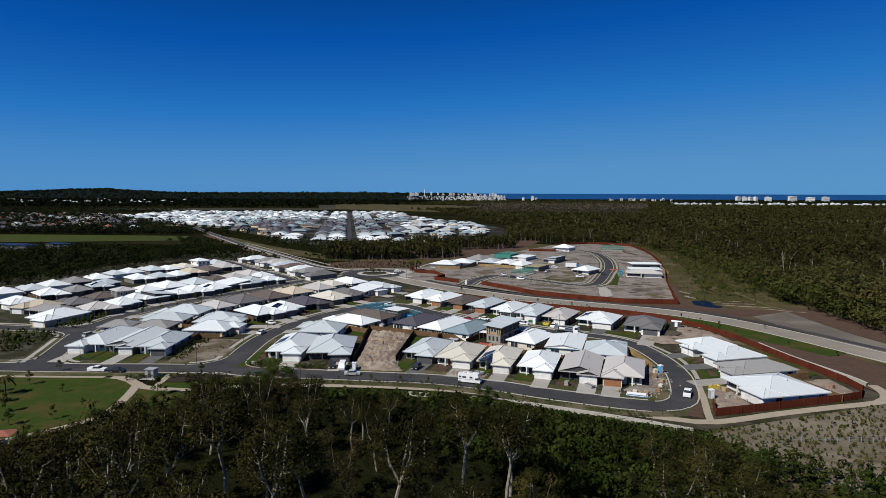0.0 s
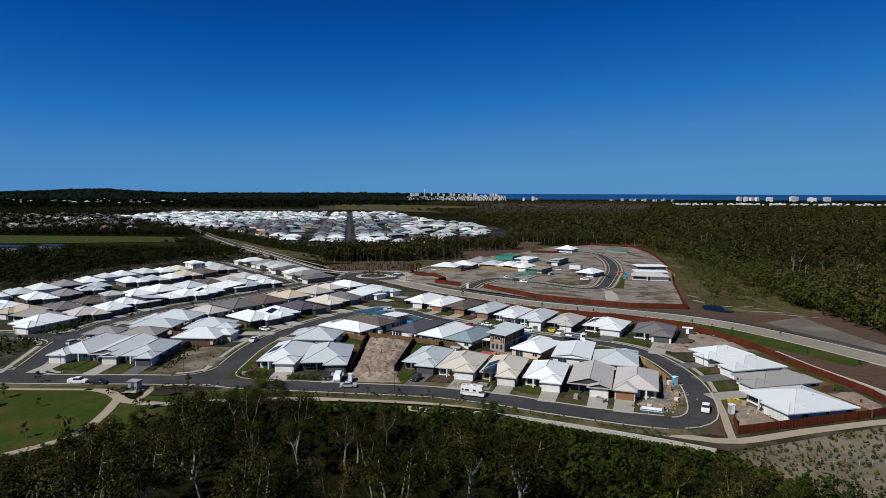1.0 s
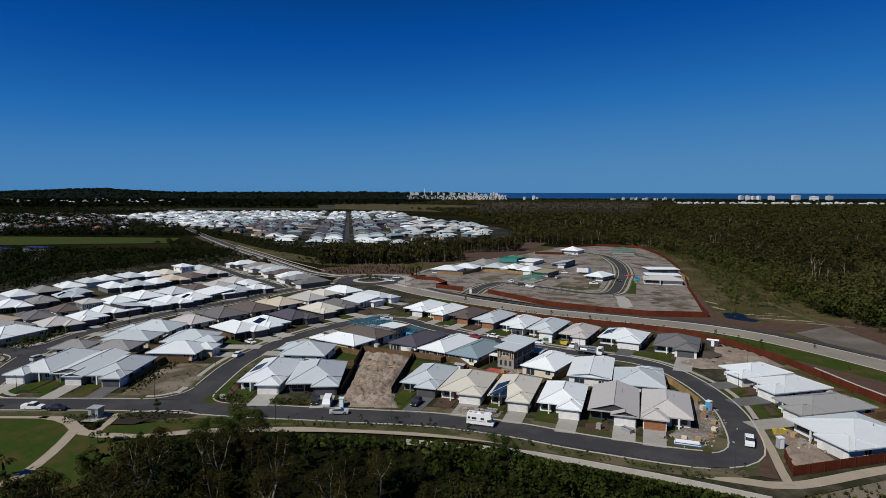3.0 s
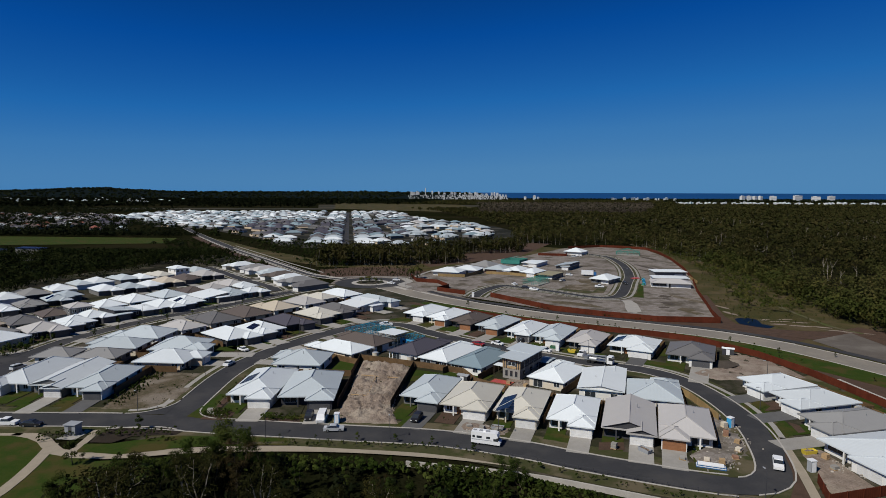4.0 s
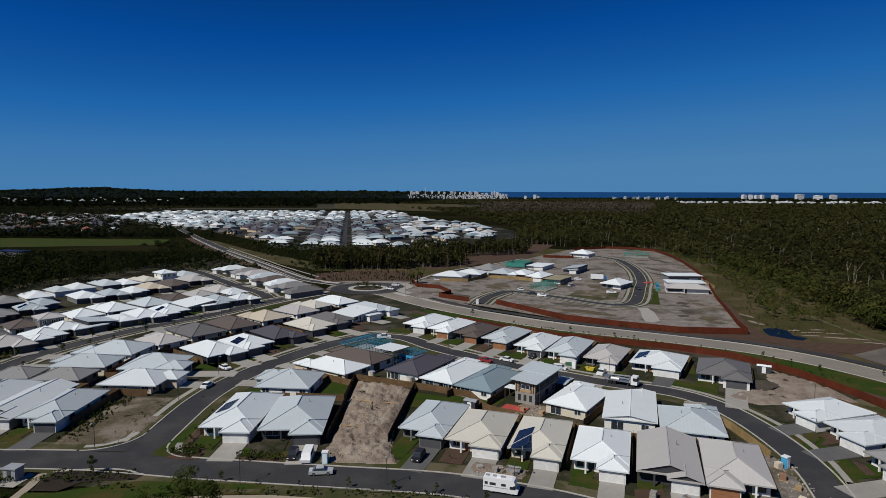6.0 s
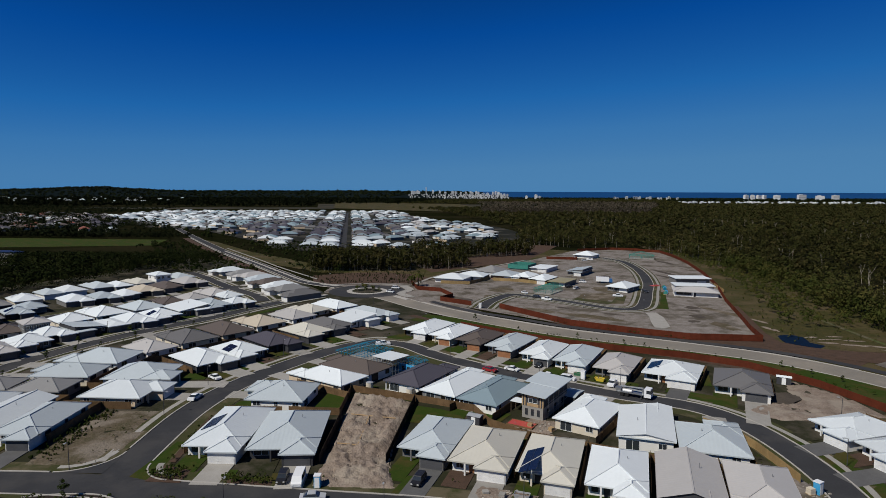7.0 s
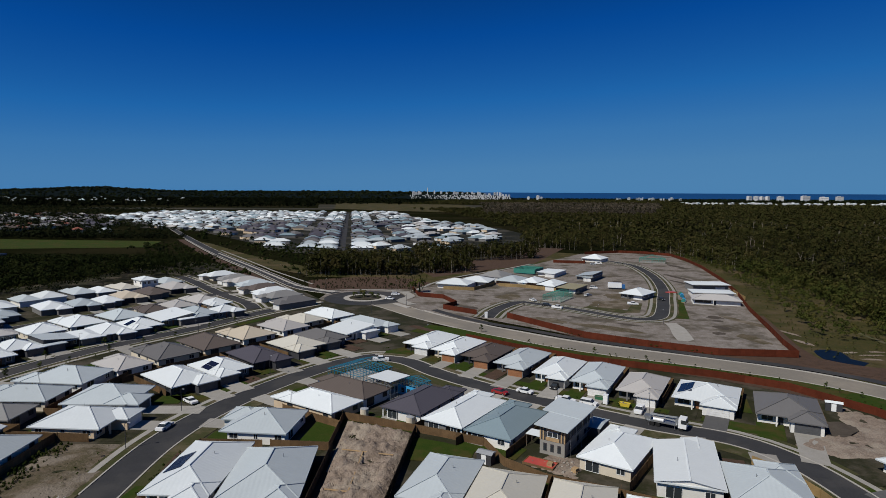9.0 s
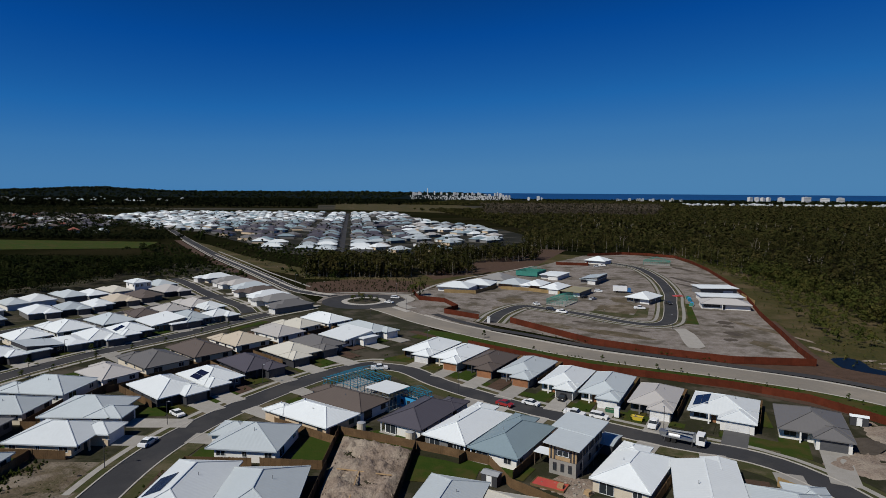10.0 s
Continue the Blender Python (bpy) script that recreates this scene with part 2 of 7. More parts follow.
# ---- mesh helpers ----
class Mesh:
    def __init__(self):
        self.v, self.f, self.uv = [], [], []

    def face(self, pts, uv=None):
        k = len(self.v)
        self.v += [tuple(p) for p in pts]
        self.f.append(tuple(range(k, k + len(pts))))
        self.uv += uv or [(p[0], p[1]) for p in pts]
        return self

    def box(self, x0, y0, z0, x1, y1, z1, bottom=True):
        a = [(x0, y0, z0), (x1, y0, z0), (x1, y1, z0), (x0, y1, z0), (x0, y0, z1), (x1, y0, z1), (x1, y1, z1), (x0, y1, z1)]
        for q in ((4, 5, 6, 7), (0, 1, 5, 4), (1, 2, 6, 5), (2, 3, 7, 6), (3, 0, 4, 7)) + (((3, 2, 1, 0),) if bottom else ()):
            self.face([a[i] for i in q])
        return self

    def beam(self, p, q, r, up=(0, 0, 1)):
        """A square bar from p to q, half as thick as r says."""
        p, q = Vector(p), Vector(q)
        d = (q - p).normalized()
        s = d.cross(Vector(up))
        s = (s if s.length > 1e-3 else d.cross(Vector((1, 0, 0)))).normalized() * r
        t = d.cross(s).normalized() * r
        a = [p + s + t, p - s + t, p - s - t, p + s - t, q + s + t, q - s + t, q - s - t, q + s - t]
        for f in ((0, 1, 5, 4), (1, 2, 6, 5), (2, 3, 7, 6), (3, 0, 4, 7), (3, 2, 1, 0), (4, 5, 6, 7)):
            self.face([a[i] for i in f])
        return self

    def tube(self, p, q, r0, r1, n=6, cap=True):
        p, q = Vector(p), Vector(q)
        d = (q - p).normalized()
        s = d.cross(Vector((0.31, 0.9, 0.2))).normalized()
        t = d.cross(s)
        ring = [(math.cos(2 * math.pi * i / n), math.sin(2 * math.pi * i / n)) for i in range(n)]
        a = [p + (s * c + t * k) * r0 for c, k in ring]
        b = [q + (s * c + t * k) * r1 for c, k in ring]
        for i in range(n):
            j = (i + 1) % n
            self.face([a[i], a[j], b[j], b[i]])
        if cap:
            self.face(b)
            self.face(a[::-1])
        return self

    def data(self, name, material, smooth=False):
        me = bpy.data.meshes.new(name)
        me.from_pydata(self.v, [], self.f)
        lay = me.uv_layers.new(name="UVMap")
        lay.data.foreach_set("uv", np.array(self.uv, dtype=np.float32).ravel())
        me.materials.append(MATS[material])
        if smooth:
            me.polygons.foreach_set("use_smooth", [True] * len(me.polygons))
        me.update()
        return me


def part(name, mesh, material, parent=None, label="", m=None):
    """One mesh object, under a thing or a part where there is one. mesh: a Mesh or finished mesh data."""
    me = mesh.data(name, material) if isinstance(mesh, Mesh) else mesh
    ob = new(name, me)
    if parent is not None:
        ob.parent = parent
    if m is not None:
        ob.matrix_basis = m
    if label:
        ob["label"] = label
    return ob


def thing(name, m, label, category, group="", kind=""):
    ob = new(name)
    ob.matrix_basis = m
    return tagged(ob, label, category, group, kind)


def structure(name, mesh, material, label, category="ground"):
    return tagged(part(name, mesh, material), label, category, "", "structure")


def along(pts, step=4.0):
    """A smooth line through the points, as 2D vectors at about even steps."""
    p = [Vector(q) for q in pts]
    p = [p[0] * 2 - p[1]] + p + [p[-1] * 2 - p[-2]]
    out = []
    for i in range(1, len(p) - 2):
        a, b, c, d = p[i - 1:i + 3]
        n = max(2, int((c - b).length / step))
        for k in range(n):
            t = k / n
            out.append(0.5 * ((2 * b) + (c - a) * t + (2 * a - 5 * b + 4 * c - d) * t * t + (3 * b - a - 3 * c + d) * t ** 3))
    out.append(p[-2])
    return out


def normals(line):
    r = []
    for i in range(len(line)):
        d = line[min(i + 1, len(line) - 1)] - line[max(i - 1, 0)]
        d.normalize()
        r.append(Vector((-d.y, d.x)))
    return r


def strip(line, a, b, z0, z1, mesh=None):
    """A slab along the line from offset a to offset b, from z0 up to z1."""
    mesh = mesh or Mesh()
    nn = normals(line)
    for i in range(len(line) - 1):
        p, q, n, m = line[i], line[i + 1], nn[i], nn[i + 1]
        v = [p + n * a, q + m * a, q + m * b, p + n * b]
        mesh.face([(*c, z1) for c in v][::-1] if b > a else [(*c, z1) for c in v])
        if z1 - z0 > 0.04:
            for e in ((0, 1), (2, 3)):
                mesh.face([(*v[e[0]], z0), (*v[e[1]], z0), (*v[e[1]], z1), (*v[e[0]], z1)])
    return mesh


def patch(pts, z):
    return Mesh().face([(x, y, z) for x, y in pts])

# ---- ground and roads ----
structure("ground", Mesh().face([(-4900, -1500, -0.3), (4900, -1500, -0.3), (4900, 4800, -0.3), (-4900, 4800, -0.3)]), "bush", "olive bushland floor to the horizon, tree shade in its colour")
structure("estate_ground", patch([(-260, 120), (-104, 150), (-62, 150), (0, 143), (44, 122), (58, 116), (112, 134), (110, 165), (106, 195), (97, 229), (62, 251), (0, 296), (-20, 338), (-60, 362), (-130, 482), (-192, 520), (-214, 420), (-250, 330), (-275, 230)], -0.03), "yard", "bare and grassy earth of the housing lots, darkened for shade")
structure("development_ground", patch([(-18, 391), (-4, 345), (8, 326), (48, 289), (85, 266), (109, 264), (119, 299), (131, 339), (146, 381), (166, 450), (178, 515), (182, 571), (150, 600), (112, 585), (60, 505), (10, 440)], -0.02), "dirt_grey", "graded grey sandy lots with patchy grass")
structure("scrub_ground", patch([(109, 264), (119, 299), (131, 339), (146, 381), (174, 492), (186, 640), (235, 640), (215, 500), (190, 360), (182, 300), (178, 230), (190, 120), (260, -20), (90, 40), (60, 90), (58, 116), (112, 134), (122, 160), (112, 225)], -0.1), "scrub", "rough scrubby grass clearing beside the forest")
structure("park_ground", patch([(-260, 92), (-130, 88), (-84, 98), (-73, 105), (-66, 114), (-58, 124), (-50, 133), (-54, 141), (-64, 140), (-74, 144), (-84, 152), (-104, 153), (-260, 160)], -0.025), "lawn", "mown park lawn")
structure("verge_strip", strip(along([(-12, 300), (8, 288), (28, 276), (48, 262), (72, 246), (88, 235.5), (97, 226), (105, 212), (113, 199), (121, 184), (125, 177)]), -4.0, 9.6, 0, 0.02), "lawn", "grass strip beside the main road")
structure("mulch_strip", strip(along([(-14, 306), (4, 288), (24, 273), (44, 260), (72, 243), (92, 226), (100, 213), (105.5, 201)]), -1.6, 1.6, 0, 0.035), "mulch", "brown mulched bank along the boundary fence")
structure("mulch_bank", patch([(105, 203), (106.2, 188), (109.8, 162), (112, 141), (122, 126), (150, 130), (136, 150), (131, 163), (127, 178), (117, 191)], -0.012), "mulch", "brown mulched bank beside the main road")
structure("planted_bank", patch([(58, 114), (66, 118.4), (80, 123.4), (112, 135), (124, 150), (136, 150), (190, 120), (215, 40), (110, 60), (68, 92)], -0.06), "bank_soil", "brown planted bank with rows of small tufts")
structure("bare_verge", patch([(106, 257), (115, 246.5), (131, 236), (149, 247.5), (148.5, 228), (149, 207), (152, 186), (166, 158), (180, 160), (166, 200), (166, 243), (158, 257), (150, 253), (141, 249.5), (133, 250.5), (124.7, 253.5), (114.5, 261), (116.8, 277), (132, 329), (128.5, 331), (111.6, 271)], -0.02), "mulch", "bare brown earth beside the main road")
structure("gravel_apron", patch([(128, 236), (149, 247.4), (148.3, 230), (148.6, 207), (151, 186), (164, 158), (178, 130), (150, 150), (140, 175), (135, 196), (131, 216)], 0.0), "gravel", "grey gravel apron beside the main road")
structure("sand_track", strip(along([(151, 299), (149.4, 278), (148.6, 258), (152.5, 246)]), -0.9, 0.9, 0, 0.01), "sand_scrub", "pale sandy wheel track through the scrub")

structure("field", patch([(-380, 1900), (110, 1900), (150, 2500), (-500, 2500)], -0.1), "field", "tan grass plain beyond the far estate")
structure("field", patch([(-1040, 1760), (-320, 1800), (-330, 1990), (-1060, 1930)], -0.09), "field", "strip of tan grass behind the far estate")
structure("sand_patch", patch([(126.6, 277), (131, 276.4), (134, 279), (137.5, 274), (143, 277), (148, 275), (150, 261), (146, 255), (141, 249.8), (133, 251), (128, 257), (125.4, 264)], -0.05), "scrub", "rough grass with sandy streaks beside the pond")

ROADS = {
    "first_street": ([(-230, 168), (-160, 164), (-110, 161), (-70, 160.3), (-44, 156.7), (-20, 153.7), (0, 151), (16, 145.7), (28, 139.7), (44, 133), (51, 131)], 3.9, "asphalt"),
    "curve_street": ([(46, 132.4), (51, 130.9), (56, 131.2), (60.2, 134.6), (63.0, 140.5), (65.2, 147.5), (67.0, 154.5), (68.1, 163), (68.2, 172), (67.4, 181), (65.2, 189.6), (58.6, 199.4), (41, 209), (22, 222.5), (10, 232), (-3, 244.5), (-13, 257), (-24, 261)], 3.1, "asphalt"),
    "bend_street": ([(-21, 261.4), (-25, 260.6), (-36, 250), (-47.5, 231), (-55.5, 212), (-58.9, 195), (-59.1, 175), (-58.6, 161)], 3.4, "asphalt"),
    "second_street": ([(-62, 352), (-78, 330), (-94.5, 298), (-108, 277), (-120, 252), (-126, 229), (-125, 205), (-118, 180), (-113, 163)], 3.2, "asphalt"),
    "side_street": ([(-126, 208), (-158, 212), (-230, 222)], 3.6, "asphalt"),
    "third_street": ([(-178, 270), (-165, 290), (-153, 308), (-137, 333), (-122, 362), (-110, 380)], 3.4, "asphalt"),
    "upper_street": ([(-160, 437), (-154, 430.4), (-143.6, 417.8), (-130, 399.4), (-117.2, 381.8), (-104, 366), (-91.4, 351.4), (-84, 338)], 3.0, "asphalt"),
    "development_street": ([(16, 322), (22, 340), (33, 357), (41, 353), (56, 340), (70, 325), (79, 320), (87, 325), (95, 343), (104, 368), (113, 393), (123, 432), (129, 468), (131, 505), (122, 530)], 2.7, "asphalt"),
    "main_road": ([(-31.5, 354.6), (-22.5, 342.6), (-9.5, 324.6), (7.6, 306.1), (20.9, 293.6), (44.0, 275.0), (79.1, 255.9), (99.8, 242.6), (114.5, 226.0), (125.4, 205.3), (135.3, 180.3), (148.4, 149.2), (170.4, 104.2), (198.4, 54.1)], 5.4, "asphalt_pale"),
    "north_road": ([(-56, 380), (-78, 398), (-103, 438), (-130, 482), (-187, 574), (-275, 728), (-370, 900)], 3.4, "asphalt"),
}
LINES = {k: along(v[0], 2.5) for k, v in ROADS.items()}
CENTRE = {k: np.array([(p.x, p.y) for p in v]) for k, v in LINES.items()}


def clear(p, own, d):
    """Whether p keeps clear of every road but its own."""
    return all(np.hypot(*(CENTRE[k] - (p.x, p.y)).T).min() > ROADS[k][1] + d for k in ROADS if k != own and {k, own} != {"curve_street", "bend_street"} or (k != own and p.y < 190)) and (p - Vector((-39.5, 367))).length > 19


# rounded kerb returns where streets meet: corner, the two edges leaving it, radius
RETURNS = [((-62.3, 164.2), (-1, 0), (0, 1), 9.0), ((-55.4, 162.0), (1, -0.12), (0, 1), 6.0), ((-109.6, 164.9), (1, 0), (-0.28, 0.96), 6.0), ((-117.0, 165.6), (-1, 0.06), (-0.28, 0.96), 8.0),
           ((-129.7, 212.4), (-1, 0.1), (0, 1), 8.0), ((-128.6, 204.6), (-1, 0.1), (0.12, -1), 7.0)]


def returned(p):
    for c, u, v, r in RETURNS:
        d = p - Vector(c)
        a, b = d.dot(Vector(u).normalized()), d.dot(Vector(v).normalized())
        if -1 < a < r + 0.3 and -1 < b < r + 0.3 and math.hypot(a - r, b - r) > r - 0.4:
            return True
    return False


def self_clear(line, i, p, half):
    q = np.array([(a.x, a.y) for a in line])
    dd = np.hypot(*(q - (p.x, p.y)).T)
    return dd.min() > half - 0.5


def edge(own, a, b, z0, z1, mesh, every=1):
    line, half = LINES[own], ROADS[own][1]
    nn = normals(line)
    for i in range(len(line) - 1):
        mid = (line[i] + line[i + 1]) / 2 + nn[i] * (a + b) / 2
        if clear(mid, own, 0.15) and not returned(mid) and self_clear(line, i, mid, min(abs(a), abs(b))):
            p, q, n, m = line[i], line[i + 1], nn[i], nn[i + 1]
            v = [p + n * a, q + m * a, q + m * b, p + n * b]
            v = v[::-1] if b > a else v
            mesh.face([(*c, z1) for c in v])
            for e in range(4):
                c, d = v[e], v[(e + 1) % 4]
                if z1 > z0 + 0.03:
                    mesh.face([(*c, z0), (*d, z0), (*d, z1), (*c, z1)])
    return mesh


for k, (key, (pts, half, surface)) in enumerate(ROADS.items()):
    structure("road", strip(LINES[key], -half, half, 0, 0.03 + 0.004 * k), surface, "dark grey asphalt estate street" if surface == "asphalt" else "pale dusty main road surface", "road")
    kb = Mesh()
    for s in (-1, 1):
        edge(key, s * half, s * (half + 0.32), -0.1, 0.15, kb)
    structure("kerb", kb, "kerb", "pale concrete kerb along the street", "kerb")
    if surface == "asphalt" and key != "north_road":
        vg, fp = Mesh(), Mesh()
        for s in (-1, 1):
            edge(key, s * (half + 0.32), s * (half + 3.9), -0.1, 0.0565 + 0.002 * k, vg)
        if key not in ("first_street", "curve_street"):
            edge(key, -(half + 1.9), -(half + 3.2), -0.1, 0.09, fp)
        if key in ("second_street", "upper_street", "development_street"):
            edge(key, half + 1.9, half + 3.2, -0.1, 0.09, fp)
        structure("verge", vg, "verge", "dry grass nature strip beside the street", "verge")
        if fp.f:
            structure("pavement", fp, "concrete", "narrow concrete footpath", "pavement")
for c, u, v, r in RETURNS:
    c, u, v = Vector(c), Vector(u).normalized(), Vector(v).normalized()
    arc = [c + u * (r - r * math.sin(t)) + v * (r - r * math.cos(t)) for t in np.linspace(0, math.pi / 2, 12)]
    fan = Mesh()
    for a, b in zip(arc, arc[1:]):
        q = [c - (u + v) * 0.3, a, b]
        if (q[1] - q[0]).cross(q[2] - q[0]) < 0:
            q = [q[0], q[2], q[1]]
        fan.face([(*p, 0.068) for p in q])
    structure("road", fan, "asphalt", "asphalt of a street corner", "road")
    s_ = 1 if (arc[1] - arc[0]).cross(u + v) > 0 else -1
    structure("kerb", strip(arc, 0, 0.32 * s_, -0.1, 0.15), "kerb", "curved concrete kerb at a street corner", "kerb")
    structure("pavement", strip(arc, 1.6 * s_, 2.8 * s_, -0.1, 0.1), "concrete", "curved footpath at a street corner", "pavement")
# the second carriageway, beside the boundary fence of the new lots
structure("road", strip(along([(-6, 338), (4, 324), (16, 311), (28, 301.5), (49, 284), (83, 264), (106, 250), (121, 233), (133, 211), (144, 184), (160, 150), (182, 105)]), -1.7, 1.7, 0, 0.06), "asphalt", "dark asphalt strip beside the main road", "road")
structure("kerb", strip(along([(-10, 336), (1, 321.5), (14, 308), (26, 297.5), (47.5, 280.5), (82, 261), (104, 247), (119, 230)]), -0.35, 0.35, 0, 0.16), "kerb", "pale kerb between the road and garden bed", "kerb")
for r0, r1, z, m_, nm, lb in ((9, 19.5, 0.07, "asphalt", "road", "asphalt roundabout carriageway"), (7.6, 10.4, 0.2, "kerb", "kerb", "pale concrete apron of the roundabout island"), (0, 7.7, 0.26, "yard", "roundabout_island", "planted roundabout island")):
    rm = Mesh()
    for i in range(40):
        a, b = 2 * math.pi * i / 40, 2 * math.pi * (i + 1) / 40
        c, d = Vector((math.cos(a), math.sin(a))), Vector((math.cos(b), math.sin(b)))
        o = Vector((-39.5, 367))
        q = [o + c * r0, o + c * r1, o + d * r1, o + d * r0]
        rm.face([(*p, z) for p in (q if r0 else [o, *q[1:3]])])
        rm.face([(*q[1], 0), (*q[2], 0), (*q[2], z), (*q[1], z)])
    structure(nm, rm, m_, lb, "road")
structure("pavement", strip(along([(-16, 350), (-22, 360), (-18, 372), (-22, 384)]), -2.2, 2.2, 0, 0.1), "concrete", "pale concrete splitter beside the roundabout", "pavement")
structure("pavement", strip(along([(-62, 372), (-96, 430), (-122, 473), (-180, 566), (-268, 720)]), 6.8, 8.0, 0, 0.1), "concrete", "pale path beside the north road", "pavement")
structure("pavement", strip(along([(-76, 408), (-112, 462), (-138, 505), (-195, 597)]), -2, -3.2, 0, 0.11), "concrete", "pale path beside the north road", "pavement")
structure("pavement", strip(along([(-260, 156), (-102, 153), (-88, 153), (-80, 149.5), (-74, 144), (-63, 142), (-46, 145), (-22, 145.5), (-1, 143), (15, 139), (28, 133.4), (44, 126.5), (54, 122.4), (62, 120.9), (78.5, 126.0), (95.6, 130.8), (107, 133.8), (112.6, 139.4), (114.6, 147)]), -1.3, 1.3, 0, 0.05), "path_tan", "winding sandy-coloured concrete park path", "pavement")
structure("pavement", strip(along([(-77, 147.6), (-74.6, 138), (-73.2, 128), (-74, 122), (-77, 117.6), (-84, 111), (-92, 106)]), -1.1, 1.1, 0, 0.06), "path_tan", "curved sandy park path round the lawn", "pavement")
structure("pavement", strip(along([(61, 121), (62.7, 126.8), (65.9, 136.2), (68.8, 146), (71, 151.6)]), -0.8, 0.8, 0, 0.1), "path_tan", "concrete footpath beside the curve", "pavement")
structure("pavement", strip(along([(70.6, 150.4), (72.7, 158.6), (73.7, 166), (73.9, 172), (73.2, 179), (71.4, 187), (68.4, 194.8), (61.2, 203.6), (44, 214), (25.3, 227.2), (13.6, 236.5), (2, 248)]), -0.6, 0.6, 0, 0.1), "concrete", "narrow concrete footpath round the bend", "pavement")
structure("retaining_wall", strip(along([(106.8, 189.2), (108.2, 173.2), (110.2, 162.6), (112.3, 152), (112.6, 146)]), -0.35, 0.35, -0.1, 0.9), "kerb", "low pale wall behind the boundary fence", "wall")
structure("retaining_wall", strip(along([(-6, 138.8), (14, 134.5), (28, 129), (44, 121.5), (55, 115.5)]), -0.2, 0.2, -0.5, 0.7), "kerb", "low pale block retaining wall above the trees", "wall")
structure("verge", patch([(92.5, 322), (98, 321), (112.5, 366), (108, 369)], 0.03), "lawn", "green grass strip beside the new street")
structure("verge", patch([(60, 345), (74, 333), (82, 334), (90, 356), (86, 357), (78, 339), (64, 349)], 0.03), "verge", "dry grass inside the street curve")
structure("bare_ground", patch([(40, 296), (62, 280), (85, 267), (109, 264.6), (118, 262), (130, 240), (122, 234), (106, 251), (83, 264.5), (49, 285)], -0.07), "mulch", "brown earth between the road and boundary fence", "earth")
structure("pond", patch([(118.6, 272), (121, 273.6), (124.6, 273.6), (126.6, 270.3), (125.6, 266), (124.4, 262.4), (127, 258), (123.2, 254.6), (119.3, 257.8), (115.9, 262.2), (116.9, 267)], -0.01), "water", "small dark blue pond in the scrub")
structure("garden_bed", strip(along([(-60, 149), (-40, 149.2), (-20, 148), (0, 146)]), -1.4, 1.4, 0, 0.045), "mulch", "mulched planting bed along the street")


def mound(pts, z, amp, seed, material, label, step=1.2):
    """Uneven turned earth over a polygon, level at its rim."""
    px = np.array(pts)
    x0, y0 = px.min(0)
    x1, y1 = px.max(0)
    nx, ny = int((x1 - x0) / step) + 2, int((y1 - y0) / step) + 2

    def rim(x, y):
        s = 1e9
        inside = False
        for (ax, ay), (bx, by) in zip(pts, pts[1:] + pts[:1]):
            if (ay > y) != (by > y) and x < (bx - ax) * (y - ay) / (by - ay) + ax:
                inside = not inside
            t = max(0, min(1, ((x - ax) * (bx - ax) + (y - ay) * (by - ay)) / ((bx - ax) ** 2 + (by - ay) ** 2)))
            s = min(s, math.hypot(ax + t * (bx - ax) - x, ay + t * (by - ay) - y))
        return s if inside else -s

    m, idx = Mesh(), {}
    for j in range(ny):
        for i in range(nx):
            x, y = x0 + i * step, y0 + j * step
            r = rim(x, y)
            if r > -step:
                k = max(0, min(1, r / 2.0))
                hgt = z + k * amp * (0.45 + noise.noise((x * 0.22, y * 0.22, seed)) + 0.6 * noise.noise((x * 0.8, y * 0.8, seed + 5)) + 0.5 * noise.noise((x * 2.1, y * 2.1, seed + 9))) if r > 0 else z - 0.3
                idx[i, j] = len(m.v)
                m.v.append((x, y, hgt))
    for (i, j) in list(idx):
        q = [(i, j), (i + 1, j), (i + 1, j + 1), (i, j + 1)]
        if all(c in idx for c in q):
            m.f.append(tuple(idx[c] for c in q))
            m.uv += [(0, 0)] * 4
    ob = structure("earth", m, material, label, "earth")
    ob.data.polygons.foreach_set("use_smooth", [True] * len(ob.data.polygons))
    return ob


mound([(-23.0, 208.4), (-13.4, 204.2), (-8.6, 201.6), (-9.6, 186), (-11.5, 170), (-9, 158.5), (-23.5, 159.5), (-22.6, 175)], 0.2, 1.15, 3, "dirt", "rough turned earth on an empty house lot", 0.4)
for pts in ([(-53, 160.9), (-46.6, 160.3), (-46.6, 165.2), (-52.4, 167.4)], [(-38.6, 159.8), (-30.6, 159.0), (-30.6, 161.2), (-38.6, 162.2)], [(-52.2, 168.6), (-50.9, 168.4), (-51.6, 192), (-53.4, 192)]):
    structure("garden_bed", patch(pts, 0.088), "mulch", "mulched front garden bed with shrubs")
crng = random.Random(33)
for label_, seed_, (cx0, cx1, cy0, cy1), n_ in (("loose clods and stones on turned earth", 1, (-22.4, -10.4, 160, 203), 900),):
    cm = Mesh()
    for k in range(n_):
        x, y = crng.uniform(cx0, cx1), crng.uniform(cy0, cy1)
        r = 0.08 + 0.32 * crng.random() ** 3
        z = 0.45 + 0.5 * max(-0.5, noise.noise((x * 0.22, y * 0.22, 3)))
        p = [Vector((x + r * math.cos(a) * crng.uniform(0.7, 1.3), y + r * math.sin(a) * crng.uniform(0.7, 1.3), z - 0.35)) for a in (0.3, 1.6, 2.8, 4.1, 5.3)]
        t = Vector((x + crng.uniform(-0.1, 0.1), y + crng.uniform(-0.1, 0.1), z + r * crng.uniform(0.6, 1.1)))
        for i in range(5):
            cm.face([p[i], p[(i + 1) % 5], t])
    tagged(part("clods", cm, "clod"), label_, "earth", "", "stuff")
